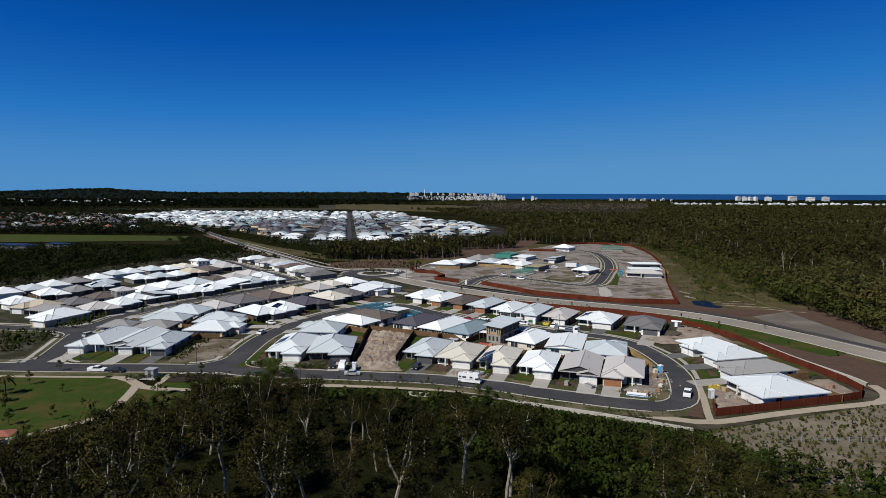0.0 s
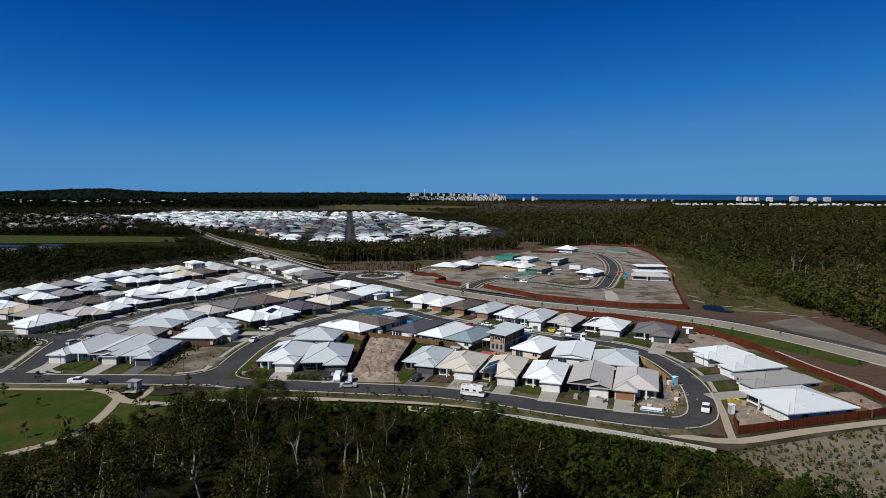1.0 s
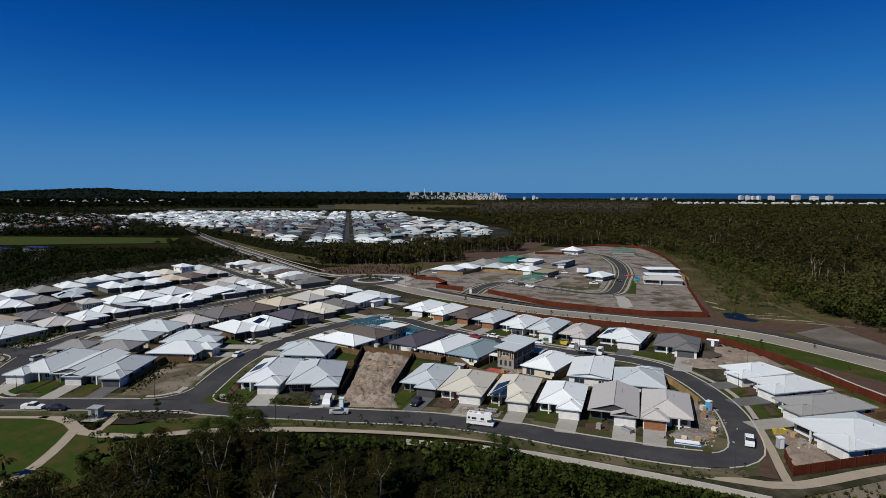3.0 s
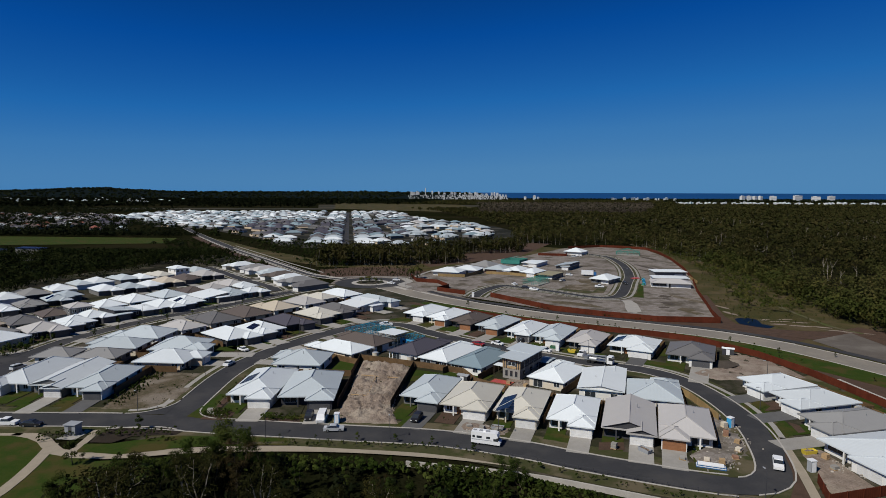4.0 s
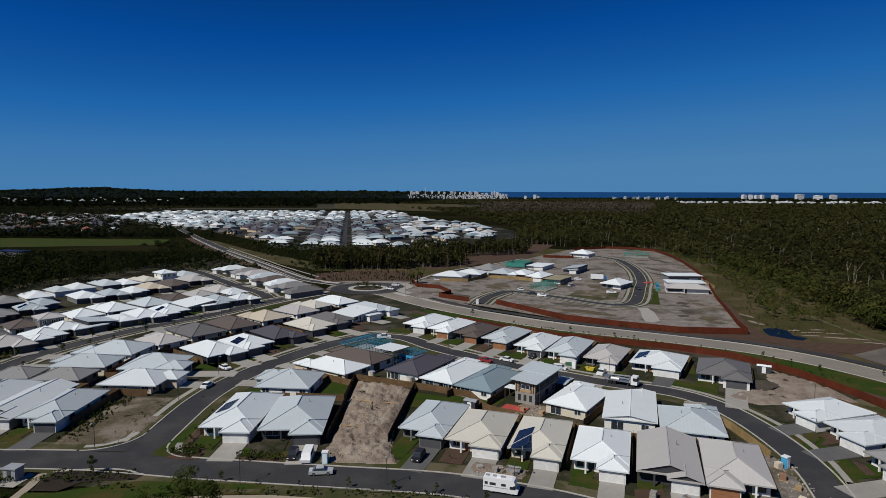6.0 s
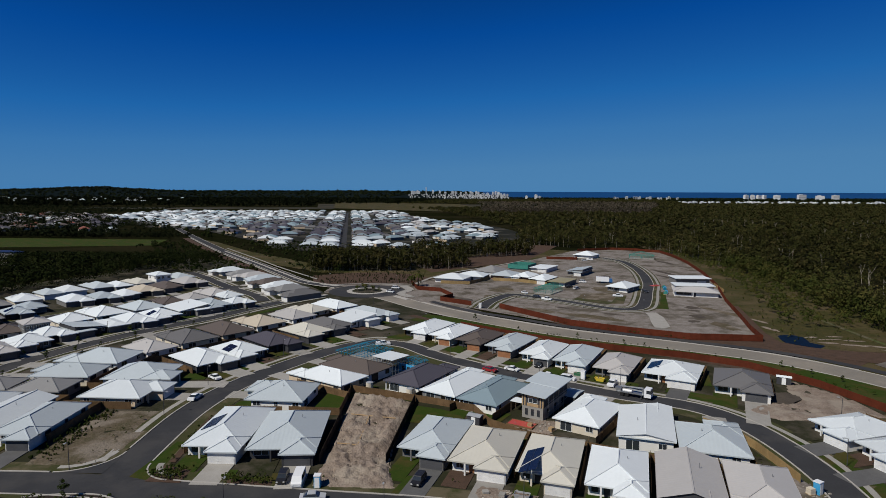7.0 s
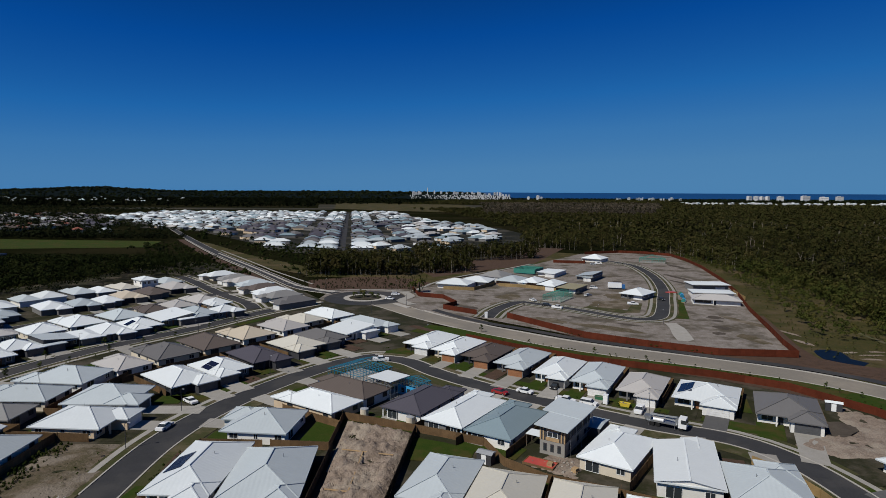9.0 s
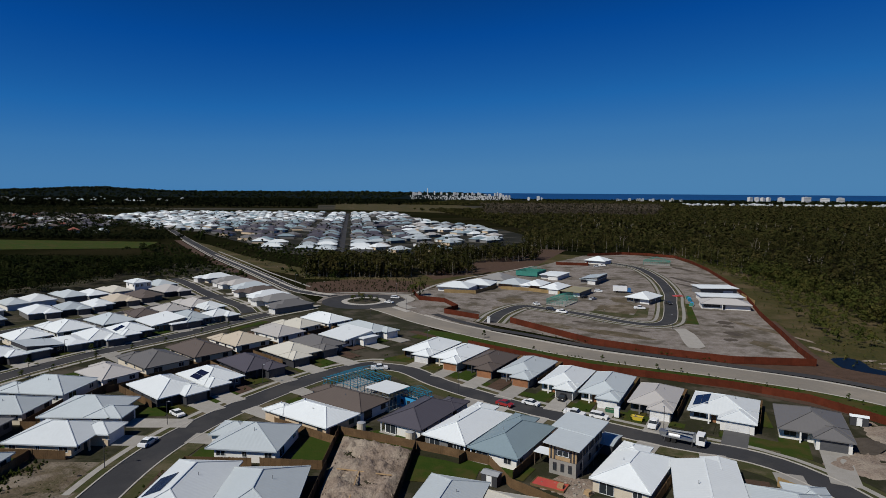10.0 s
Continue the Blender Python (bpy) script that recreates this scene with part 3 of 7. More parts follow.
for a, b in (((-21.4, 192), (-11.2, 189.5)), ((-21.8, 176), (-12.2, 174)), ((-17.2, 191), (-17.6, 175))):
    tagged(part("footing_board", Mesh().beam((*a, 0.75), (*b, 0.75), 0.09), "wall_stud"), "pale timber setting-out board over turned earth", "board", "setting-out boards")
mound([(-79.5, 166.4), (-66, 166.4), (-63.6, 172), (-63.4, 190), (-66, 195.5), (-79.5, 196)], 0.02, 0.35, 8, "lot_brown", "bare patchy brown earth of an empty corner lot")
mound([(69, 197), (76, 202), (86, 207), (93, 222), (100, 208), (101, 192), (88, 191), (76, 190)], 0.02, 0.4, 12, "dirt", "bare earth of an empty lot with damp patches")
mound([(49, 137), (60, 142), (63, 152), (64.5, 166), (60, 168), (57.6, 154), (47.5, 142.5)], 0.04, 0.35, 15, "dirt_grey", "unmade sandy yard round a new corner house")
mound([(65.4, 126.6), (97, 135.2), (106, 139.6), (107.2, 153), (98, 151), (94.4, 135), (75.4, 130.4), (75.6, 147), (70.4, 146)], 0.02, 0.3, 17, "dirt", "sandy building-site yard beside a new house")
mound([(4, 155), (14, 152), (15.5, 156.5), (5, 160.5)], 0.05, 0.5, 19, "dirt", "heaps of sand in an unfinished front yard", 0.7)
mound([(14, 187), (22, 181), (27, 188), (20, 193)], 0.03, 0.25, 21, "dirt", "muddy yard behind a house under construction", 0.9)
for pts in ([(-31.4, 195.6), (-24, 194), (-24, 209), (-29, 213)], [(-22, 208.6), (-7.4, 201.8), (-2, 207), (-14, 213)], [(-7, 200.6), (-1, 199), (7, 195.8), (9, 201), (-1, 206)], [(-8, 199.8), (-1, 197), (5, 194.8), (3, 187), (-9, 189)], [(5.4, 193.6), (12, 189), (15, 194), (7, 199)],
            [(66.5, 229), (73.5, 224.5), (70, 214.5), (64.8, 217)], [(-45, 162.5), (-38, 162), (-38, 165.5), (-45, 166)], [(-37, 160.8), (-27.5, 160), (-27.5, 164), (-37, 164.6)], [(-7, 163.5), (-9.5, 157), (-6.5, 156.2), (-3.6, 162.6)]):
    structure("lawn", patch(pts, 0.075), "lawn", "small square of green turf", "lawn")
for pts in ([(24, 149.5), (30, 147.2), (31.2, 150.6), (25.4, 153)], [(72.5, 160.6), (76, 160), (78.5, 166), (74, 168)], [(73.5, 146), (79, 145), (80, 150), (75, 152)], [(-56.6, 162.6), (-53, 161.4), (-52.4, 168), (-53, 178), (-54.6, 178)],
            [(-109, 166.6), (-105, 166.6), (-105, 172), (-109, 173)], [(-98.4, 166.4), (-93.2, 166.2), (-93.2, 171), (-98.4, 171.2)], [(-88, 166), (-84.4, 166), (-84.4, 170), (-88, 170.4)], [(58, 206), (66, 201.8), (68, 206), (60, 210.6)], [(93, 176), (102, 174), (103, 186), (95, 190)], [(92, 164), (104, 162), (104, 171), (94, 173)],
            [(-70, 144.5), (-60, 145.6), (-44, 147.6), (-30, 148), (-30, 147.3), (-46, 146.6), (-63, 143.6), (-70, 143.4)]):
    structure("lawn", patch(pts, 0.075), "lawn", "small square of green turf", "lawn")
for pts in ([(-1.5, 252.5), (10, 240.5), (12, 243), (0.8, 255.5)], [(12.8, 238.6), (30, 226), (31.6, 228.6), (14.8, 241)], [(33, 224.5), (54, 211.5), (55.4, 214), (34.6, 227.4)], [(56, 210), (70, 201.6), (71.6, 204.4), (57.6, 213)],
            [(-43, 253.4), (-34, 258.6), (-36, 262), (-45.6, 257)], [(-61, 219), (-53, 236), (-56, 238), (-64, 221)], [(-22, 267), (-12, 264), (-6, 268), (-12, 276)], [(-73, 322), (-82, 306), (-79, 304), (-70, 320)]):
    structure("lawn", patch(pts, 0.07), "lawn", "green front lawn beside the street", "lawn")
structure("mulch_strip", strip(along([(-62, 372), (-96, 430), (-122, 473), (-180, 566), (-268, 720)]), 9, 15, 0, 0.01), "mulch", "brown mulched verge of the north road")
structure("verge", patch([(-270, 717), (-204, 604), (-150, 516), (-113, 474), (-77, 438), (-61.5, 438.6), (-84, 474), (-118, 516), (-162, 568), (-226, 664)], -0.028), "scrub", "rough olive grass beside the north road")
structure("median", strip(along([(-66, 391), (-80, 403), (-104, 441), (-131, 485), (-186, 573)]), -0.7, 0.7, 0, 0.2), "kerb", "pale concrete median of the north road", "kerb")
structure("playing_field", patch([(-620, 580), (-407, 598), (-268, 625), (-288, 692), (-480, 708), (-640, 702)], -0.05), "lawn", "flat green playing field", "field")
structure("grassland", patch([(-330, 1900), (160, 1500), (60, 2600), (-500, 2900)], -0.05), "scrub", "open brown grassland beyond the estate", "field")
structure("bare_ground", patch([(-8, 440), (20, 470), (60, 505), (110, 640), (86, 640), (40, 560), (-20, 480)], -0.04), "mulch", "bare graded earth beside the new lots", "earth")
structure("bare_ground", patch([(-72, 392), (-58, 388), (-30, 391), (-18, 393), (-8, 402), (-10, 418), (-20, 432), (-40, 440), (-62, 436), (-80, 424)], -0.035), "mulch", "bare brown verge behind the roundabout", "earth")
structure("bare_ground", patch([(-42, 346), (-20, 330), (6, 303), (18, 311), (8, 326), (4, 349), (-2, 366), (-14, 372), (-18, 393), (-30, 395), (-60, 386), (-62, 352)], -0.033), "dirt_grey", "bare ground between the roundabout and the new lots", "earth")
structure("bare_ground", patch([(-86, 440), (-20, 432), (-8, 402), (-18, 391), (10, 440), (60, 505), (112, 585), (90, 600), (30, 560), (-40, 500)], -0.045), "scrub", "rough grass beyond the new lots", "earth")
structure("pavement", strip(along([(-66, 386), (-50, 391), (-34, 391), (-20, 386), (-14, 398), (-6, 420), (10, 446), (34, 474), (60, 510)]), -1.0, 1.0, 0, 0.09), "concrete", "curved concrete path beyond the roundabout", "pavement")
for k, (sx, sy, ex, ey) in enumerate(((-57, 383, -68, 391), (-24, 352, -17, 342), (-58, 355, -66, 345))):
    structure("splitter_island", strip(along([(sx, sy), (ex, ey)]), -1.3, 1.3, 0, 0.2), "kerb", "raised pale concrete splitter island at the roundabout", "kerb")
for k in range(9):
    structure("road_marking", strip([Vector((-78 - k * 5.2, 394 + k * 8.6)), Vector((-75.2 - k * 5.2, 396 + k * 8.6))], -0.12, 0.12, 0, 0.085), "trim_white", "short white painted road line", "road marking")


structure("pavement", patch([(85.2, 313.5), (89.6, 313.5), (89.4, 304), (88.0, 297), (85.6, 286), (82.4, 283.6), (79.4, 285), (80.4, 291), (81.8, 297), (84, 305)], 0.02), "concrete", "concrete turning pad on the new lots", "pavement")


def blotch(cx, cy, rx, ry, rot, material, label, seed, z=0.012):
    """An irregular patch of other ground, with a ragged outline."""
    c, k = math.cos(math.radians(rot)), math.sin(math.radians(rot))
    pts = []
    for i in range(36):
        a = 2 * math.pi * i / 36
        r = 1 + 0.42 * noise.noise((math.cos(a) * 1.7, math.sin(a) * 1.7, seed)) + 0.22 * noise.noise((math.cos(a) * 5, math.sin(a) * 5, seed + 3))
        x, y = rx * r * math.cos(a), ry * r * math.sin(a)
        pts.append((cx + x * c - y * k, cy + x * k + y * c))
    structure("ground_patch", patch(pts, z), material, label, "earth")


level = -0.016
for bx, by, rx, ry, rot, surf in ((76, 352, 9, 14, -30, "lot_brown"), (84, 374, 7, 8, 0, "lot_brown"), (30, 372, 6, 8, -30, "lot_brown"), (24, 352, 4, 6, 0, "lot_brown"), (60, 304, 14, 4, -33, "lot_brown"), (40, 318, 8, 4, -40, "lot_brown"), (107, 288, 3, 8, 10, "lot_brown"), (118, 316, 2.5, 12, 17, "lot_brown"),
                                  (104, 306, 3, 3.6, 20, "stain"), (110, 325, 3.4, 3, 10, "stain"), (108, 318, 2, 2.2, 15, "stain"), (99, 296, 2.6, 2, 25, "stain"), (70, 310, 5, 1.2, -33, "stain"), (52, 324, 4, 1.2, -38, "stain"), (9.1, 343.7, 4, 2.6, -30, "stain"), (14, 376, 4, 1.6, -20, "stain"), (140, 445, 2, 14, 12, "stain"), (133, 425, 1.6, 10, 15, "stain"), (160, 500, 2.4, 13, 10, "stain"), (98, 424, 3, 5, 0, "stain")):
    level += 0.0024
    blotch(bx, by, rx, ry, rot, surf, "weedy brown patch on a sandy lot" if surf == "lot_brown" else "dark damp stain on bare earth", bx * 1.7 + by, level)
blotch(83, 205, 6, 3, 40, "stain", "dark damp stain on bare earth", 77, 0.36)
for k, (bx, by, rx, ry, rot) in enumerate(((131, 262, 3.6, 0.9, -8), (137, 259, 4.2, 1.0, -20), (134, 267, 4.0, 0.8, 4), (141, 265, 3.4, 0.9, -12), (144, 257, 3.6, 0.8, -30), (138, 271, 3.2, 0.7, 0), (129, 270, 2.6, 0.8, 10), (146, 251, 4.0, 0.7, -24), (152, 247, 4.4, 0.7, -20), (122, 283, 1.2, 4.4, 12), (125, 297, 1.0, 5.0, 14))):
    blotch(bx, by, rx, ry, rot, "dirt", "streak of pale sand in rough grass", k * 3.7, -0.03 + 0.0024 * k)


# ---- fences ----
PANELS = {}


def fence_panel(kind, length, h):
    key = (kind, round(length, 1), h)
    if key not in PANELS:
        m = Mesh()
        n = max(3, int(length / 0.22))
        prof = []
        for i in range(n):
            yy = 0.02 * (i % 2)
            prof += [(i * length / n, yy), ((i + 1) * length / n, yy)]
        nv = len(prof)
        for s in (0.03, -0.03):
            m.v += [(x, y - s, 0.03) for x, y in prof] + [(x, y - s, h - 0.02 * ((i // 2) % 3)) for i, (x, y) in enumerate(prof)]
        q = [(j, j + 1, nv + j + 1, nv + j) for j in range(nv - 1)]
        m.f += q + [tuple(2 * nv + k for k in f[::-1]) for f in q] + [(nv + j, nv + j + 1, 3 * nv + j + 1, 3 * nv + j) for j in range(nv - 1)]
        m.uv = [(0, 0)] * (4 * len(m.f))
        PANELS[key] = m.data("panel", kind)
    return PANELS[key]


POSTS = {}


def fence(pts, kind="fence_timber", h=1.8, label="", step=3.6, group="boundary fences"):
    pts = [Vector(p) for p in pts]
    o = pts[0]
    f = thing("fence", pose(o.x, o.y, 0), label or ("weathered timber paling fence between house lots" if kind == "fence_timber" else "dark brown paling fence beside an empty lot" if kind == "fence_dark" else "new pale timber paling fence round a fresh lot" if kind == "fence_new" else "dark red-brown boundary paling fence"), "fence", group)
    for a, b in zip(pts, pts[1:]):
        d = b - a
        n = max(1, round(d.length / step))
        ang = math.degrees(math.atan2(d.y, d.x))
        seg = d.length / n
        me = fence_panel(kind, round(seg, 1), h)
        if (kind, h) not in POSTS:
            POSTS[kind, h] = Mesh().box(-0.06, 0.02, -0.2, 0.06, 0.14, h + 0.06).data("post", kind)
        for i in range(n):
            p = a + d * i / n - o
            part("panel", me, kind, f, m=pose(p.x, p.y, 0, 0, 0, ang) @ Matrix.Diagonal((seg / round(seg, 1), 1, 1, 1)))
            if kind != "fence_timber" or i % 2 == 0:
                part("post", POSTS[kind, h], kind, f, m=pose(p.x, p.y, 0, 0, 0, ang))
    return f


# ---- houses ----
CACHE = {}


def window_data(w, h, frame_m):
    key = (round(w, 1), round(h, 1), frame_m)
    if key not in CACHE:
        fr = Mesh()
        for x0, x1, z0, z1 in ((-w / 2, w / 2, 0, 0.07), (-w / 2, w / 2, h - 0.07, h), (-w / 2, -w / 2 + 0.07, 0.07, h - 0.07), (w / 2 - 0.07, w / 2, 0.07, h - 0.07), (-0.03, 0.03, 0.07, h - 0.07)):
            fr.box(x0, -0.07, z0, x1, 0.02, z1)
        pn = Mesh().box(-w / 2 + 0.05, -0.035, 0.05, w / 2 - 0.05, 0.01, h - 0.05)
        CACHE[key] = (fr.data("window", frame_m), pn.data("pane", "glass"))
    return CACHE[key]


def window(parent, x, y, z, rz, w, h, frame_m="trim_white"):
    fr, pn = window_data(w, h, frame_m)
    ob = part("window", fr, None, parent, m=pose(x, y, z, 0, 0, rz))
    part("pane", pn, None, ob)
    return ob


def hip(m, x0, y0, x1, y1, z, pitch, caps=None):
    """Four roof slopes over a rectangle, with sheet coordinates for the ribs. Returns the ridge height."""
    w, d = x1 - x0, y1 - y0
    s = min(w, d) / 2
    top = z + s * pitch
    k = math.hypot(1, pitch)
    if w >= d:
        a, b = (x0 + s, y0 + s, top), (x1 - s, y0 + s, top)
    else:
        a, b = (x0 + s, y0 + s, top), (x0 + s, y1 - s, top)
    c = [(x0, y0, z), (x1, y0, z), (x1, y1, z), (x0, y1, z)]
    if w >= d:
        fs = [([c[0], c[1], b, a], 0), ([c[1], c[2], b], 1), ([c[2], c[3], a, b], 0), ([c[3], c[0], a], 1)]
        hips = [(c[0], a), (c[3], a), (c[1], b), (c[2], b), (a, b)]
    else:
        fs = [([c[0], c[1], a], 0), ([c[1], c[2], b, a], 1), ([c[2], c[3], b], 0), ([c[3], c[0], a, b], 1)]
        hips = [(c[0], a), (c[1], a), (c[2], b), (c[3], b), (a, b)]
    for f, ax in fs:
        m.face(f, [(p[ax], p[1 - ax] * k) for p in f])
    if caps is not None:
        for p, q in hips:
            if (Vector(p) - Vector(q)).length > 0.4:
                caps.append(Mesh().beam((p[0], p[1], p[2] + 0.03), (q[0], q[1], q[2] + 0.03), 0.09))
    return top


def gable(m, walls, x0, y0, x1, y1, z, pitch, caps=None):
    """Two slopes with the ridge along y and triangular end walls."""
    xm = (x0 + x1) / 2
    top = z + (x1 - x0) / 2 * pitch
    k = math.hypot(1, pitch)
    for f in ([(x0, y1, z), (x0, y0, z), (xm, y0, top), (xm, y1, top)], [(x1, y0, z), (x1, y1, z), (xm, y1, top), (xm, y0, top)]):
        m.face(f, [(p[1], p[0] * k) for p in f])
    for y in (y0 + 0.35, y1 - 0.35):
        walls.face([(x0 + 0.3, y, z - 0.02), (x1 - 0.3, y, z - 0.02), (xm, y, top - 0.18)])
    if caps is not None:
        caps.append(Mesh().beam((xm, y0, top + 0.03), (xm, y1, top + 0.03), 0.09))
    return top


def skillion(m, x0, y0, x1, y1, z, rise):
    """One slope falling towards -x when rise is positive, with its upstand wall."""
    za, zb = (z, z + rise) if rise > 0 else (z - rise, z)
    a = [(x0, y0, za), (x1, y0, zb), (x1, y1, zb), (x0, y1, za)]
    m.face(a, [(p[1], p[0]) for p in a])


def fascia(m, x0, y0, x1, y1, z, t=0.22):
    m.face([(x0, y1, z - 0.012), (x1, y1, z - 0.012), (x1, y0, z - 0.012), (x0, y0, z - 0.012)])
    e = 0.06
    for a in ((x0 - e, y0 - e, x1 + e, y0), (x0 - e, y1, x1 + e, y1 + e), (x0 - e, y0, x0, y1), (x1, y0, x1 + e, y1)):
        m.box(a[0], a[1], z - t, a[2], a[3], z + 0.02)


COLOURS = {"roof_light": "off-white", "roof_white": "white", "roof_pale": "pale grey", "roof_bluegrey": "blue-grey", "roof_grey": "mid-grey", "roof_warm": "warm light grey", "roof_cream": "cream", "roof_tan": "tan", "roof_brown": "dark brown",
           "roof_dark": "dark grey", "roof_char": "charcoal", "roof_slate": "slate blue-grey", "roof_red": "red-brown", "roof_olive": "olive"}
WALLS = {"wall_white": "white", "wall_cream": "cream", "wall_tan": "tan", "wall_grey": "grey", "wall_dark": "charcoal", "wall_brick": "brown brick", "wall_timber": "brown timber", "wall_stud": "unfinished timber"}


DRIVES = []


def on_drive(x, y):
    for inv, a, b, c, d in DRIVES:
        q = inv @ Vector((x, y, 0))
        if a < q.x < b and c < q.y < d:
            return True
    return False


def house(x, y, rot, w, d, roof="white", wall="white", wing="R", style="hip", eave=2.55, pitch=0.385, solar=None, garage="white", fenced="r", drive=True, detail=2, wing_w=0.54, wing_d=2.6, group="estate houses", label="", alfresco=""):
    """A house over a rectangle w wide and d deep (roof edges), whose front looks along local -y. wing: the side of the projecting garage."""
    roof, wall, gar = "roof_" + roof, "wall_" + wall, "garage_" + garage
    storeys = "two-storey" if eave > 4 else "single-storey"
    h = thing("house", pose(x, y, 0, 0, 0, rot), label or f"{storeys} house with {COLOURS[roof]} metal {'skillion' if style == 'skillion' else 'gabled' if style == 'gable' else 'hip'} roof and {WALLS[wall]} walls", "house", group)
    X, Y = w / 2, d / 2
    o = 0.5
    yf = -Y + (wing_d if wing else 0)
    rm, caps, wl, fa = Mesh(), [], Mesh(), Mesh()
    z = eave
    main = (-X, yf, X, Y)
    if style == "hip":
        top = hip(rm, *main, z, pitch, caps)
    elif style == "gable":
        top = gable(rm, wl, *main, z, pitch * 0.8, caps)
    elif style == "flat":
        top = z + 0.4
        hip(rm, *main, z + 0.05, 0.06)
    else:
        rise = (1.5 if wing == "R" else -1.5)
        skillion(rm, *main, z, rise)
        top = z + abs(rise)
        xs = X - 0.4 if rise > 0 else -X + 0.4
        wl.face([(xs, yf + 0.4, z), (xs, Y - 0.4, z), (xs, Y - 0.4, z + 1.35), (xs, yf + 0.4, z + 1.35)])
        for yy in (yf + 0.4, Y - 0.4):
            wl.face([(-xs, yy, z - 0.02), (xs, yy, z - 0.02), (xs, yy, z + 1.36), (-xs, yy, z + 0.1)])
    fascia(fa, *main, z)
    pf = yf + (1.5 if detail else o)
    if alfresco:
        cut = Y - o - 3.4
        wl.box(-X + o, pf, -0.1, X - o, cut, z - 0.02, False)
        ax0, ax1 = (-X + o, 0.08 * w) if alfresco == "R" else (-0.08 * w, X - o)
        wl.box(ax0, cut, -0.1, ax1, Y - o, z - 0.024, False)
        px_ = X - o if alfresco == "R" else -X + o
        for qx in (px_, (ax1 if alfresco == "R" else ax0) * 0.3 + px_ * 0.7):
            part("patio_post", Mesh().box(qx - 0.12, Y - o - 0.24, 0, qx + 0.12, Y - o, z - 0.23), "trim_white", h)
        part("patio", Mesh().box(min(px_, ax1 if alfresco == "R" else ax0), cut, -0.05, max(px_, ax1 if alfresco == "R" else ax0), Y + 0.3, 0.1), "concrete", h)
    else:
        wl.box(-X + o, pf, -0.1, X - o, Y - o, z - 0.02, False)
    gx0 = gx1 = 0
    if wing:
        ww = w * wing_w
        gx0, gx1 = (X - ww, X) if wing == "R" else (-X, -X + ww)
        if style == "gable":
            gable(rm, wl, gx0, -Y, gx1, yf + ww * 0.55, z + 0.004, pitch * 0.8, caps)
        elif style in ("skillion", "flat"):
            hip(rm, gx0, -Y, gx1, yf + 1, z + 0.004, 0.12)
        else:
            hip(rm, gx0 + 0.004, -Y, gx1 - 0.004, yf + ww * 0.75, z + 0.004, pitch, caps)
        fascia(fa, gx0, -Y, gx1, yf + 0.4, z + 0.003)
        wl.box(gx0 + o + 0.003, -Y + o, -0.1, gx1 - o - 0.003, pf + 0.2, z - 0.024, False)
    else:
        gx0, gx1 = 0.2, X
    body = part("wall", wl, wall, h)
    rf = part("roof", rm, roof, h)
    for cp in caps if detail >= 2 else ():
        part("ridge_cap", cp, roof, rf)
    part("fascia", fa, roof, rf)
    fy = -Y + o if wing else pf
    gc = (gx0 + gx1) / 2
    gw = min(4.8, gx1 - gx0 - 2 * o - 0.4)
    if detail >= 1:
        gd = Mesh()
        for i in range(4):
            gd.box(gc - gw / 2, fy - 0.06 - 0.012 * (i % 2), 0.02 + i * 0.53, gc + gw / 2, fy + 0.02, 0.02 + i * 0.53 + 0.51)
        part("garage_door", gd, gar, h)
    if detail >= 2:
        fr = "trim_dark" if hash_xy(x, y) % 2 else "trim_white"
        side = -1 if (not wing or wing == "R") else 1
        fx = side * (X - o)
        inner = gx0 if side < 0 else gx1
        # entry and front room
        ex = inner + side * 0.9 - (side * -0.2 if wing else 0)
        part("front_door", Mesh().box(ex - 0.5, pf - 0.05, 0.05, ex + 0.5, pf + 0.02, 2.15), "garage_timber" if hash_xy(x, y) % 4 == 0 else "trim_dark", h)
        part("porch_post", Mesh().box(ex + side * 0.9 - 0.15, yf - 0.05, 0, ex + side * 0.9 + 0.15, yf + 0.25, z - 0.23), wall, h)
        window(h, (ex + side * 0.8 + fx) / 2, pf, 0.7, 0, max(1.2, abs(fx - ex) - 2.2), 1.4, fr)
        n = 3 if d > 14 else 2
        for s, rz in ((-1, -90), (1, 90)):
            for i in range(n):
                window(h, s * (X - o), yf + (Y - yf) * (i + 0.6) / n, 1.0, rz, (1.8, 0.9, 1.5)[i % 3], 1.1, fr)
        for i, wx in enumerate((-0.28, 0.22)):
            window(h, wx * w, Y - o, 0.1 if i else 0.9, 180, 2.6 if i else 1.6, 2.05 if i else 1.2, fr)
        if eave > 4:
            for wx in (-0.28, 0.05, 0.3):
                window(h, wx * w, pf, 3.5, 0, 1.4, 1.3, fr)
                window(h, wx * w, Y - o, 3.5, 180, 1.4, 1.5, fr)
            for s, rz in ((-1, -90), (1, 90)):
                for i in range(2):
                    window(h, s * (X - o), yf + (Y - yf) * (i + 0.7) / 2, 3.6, rz, 1.4, 1.2, fr)
        # roof vent pipe
        part("roof_vent", Mesh().tube((0.15 * w, 0.12 * d, z + 0.5), (0.15 * w, 0.12 * d, top - 0.15 if style == "hip" else top + 0.4), 0.06, 0.06, 6), "steel", rf)
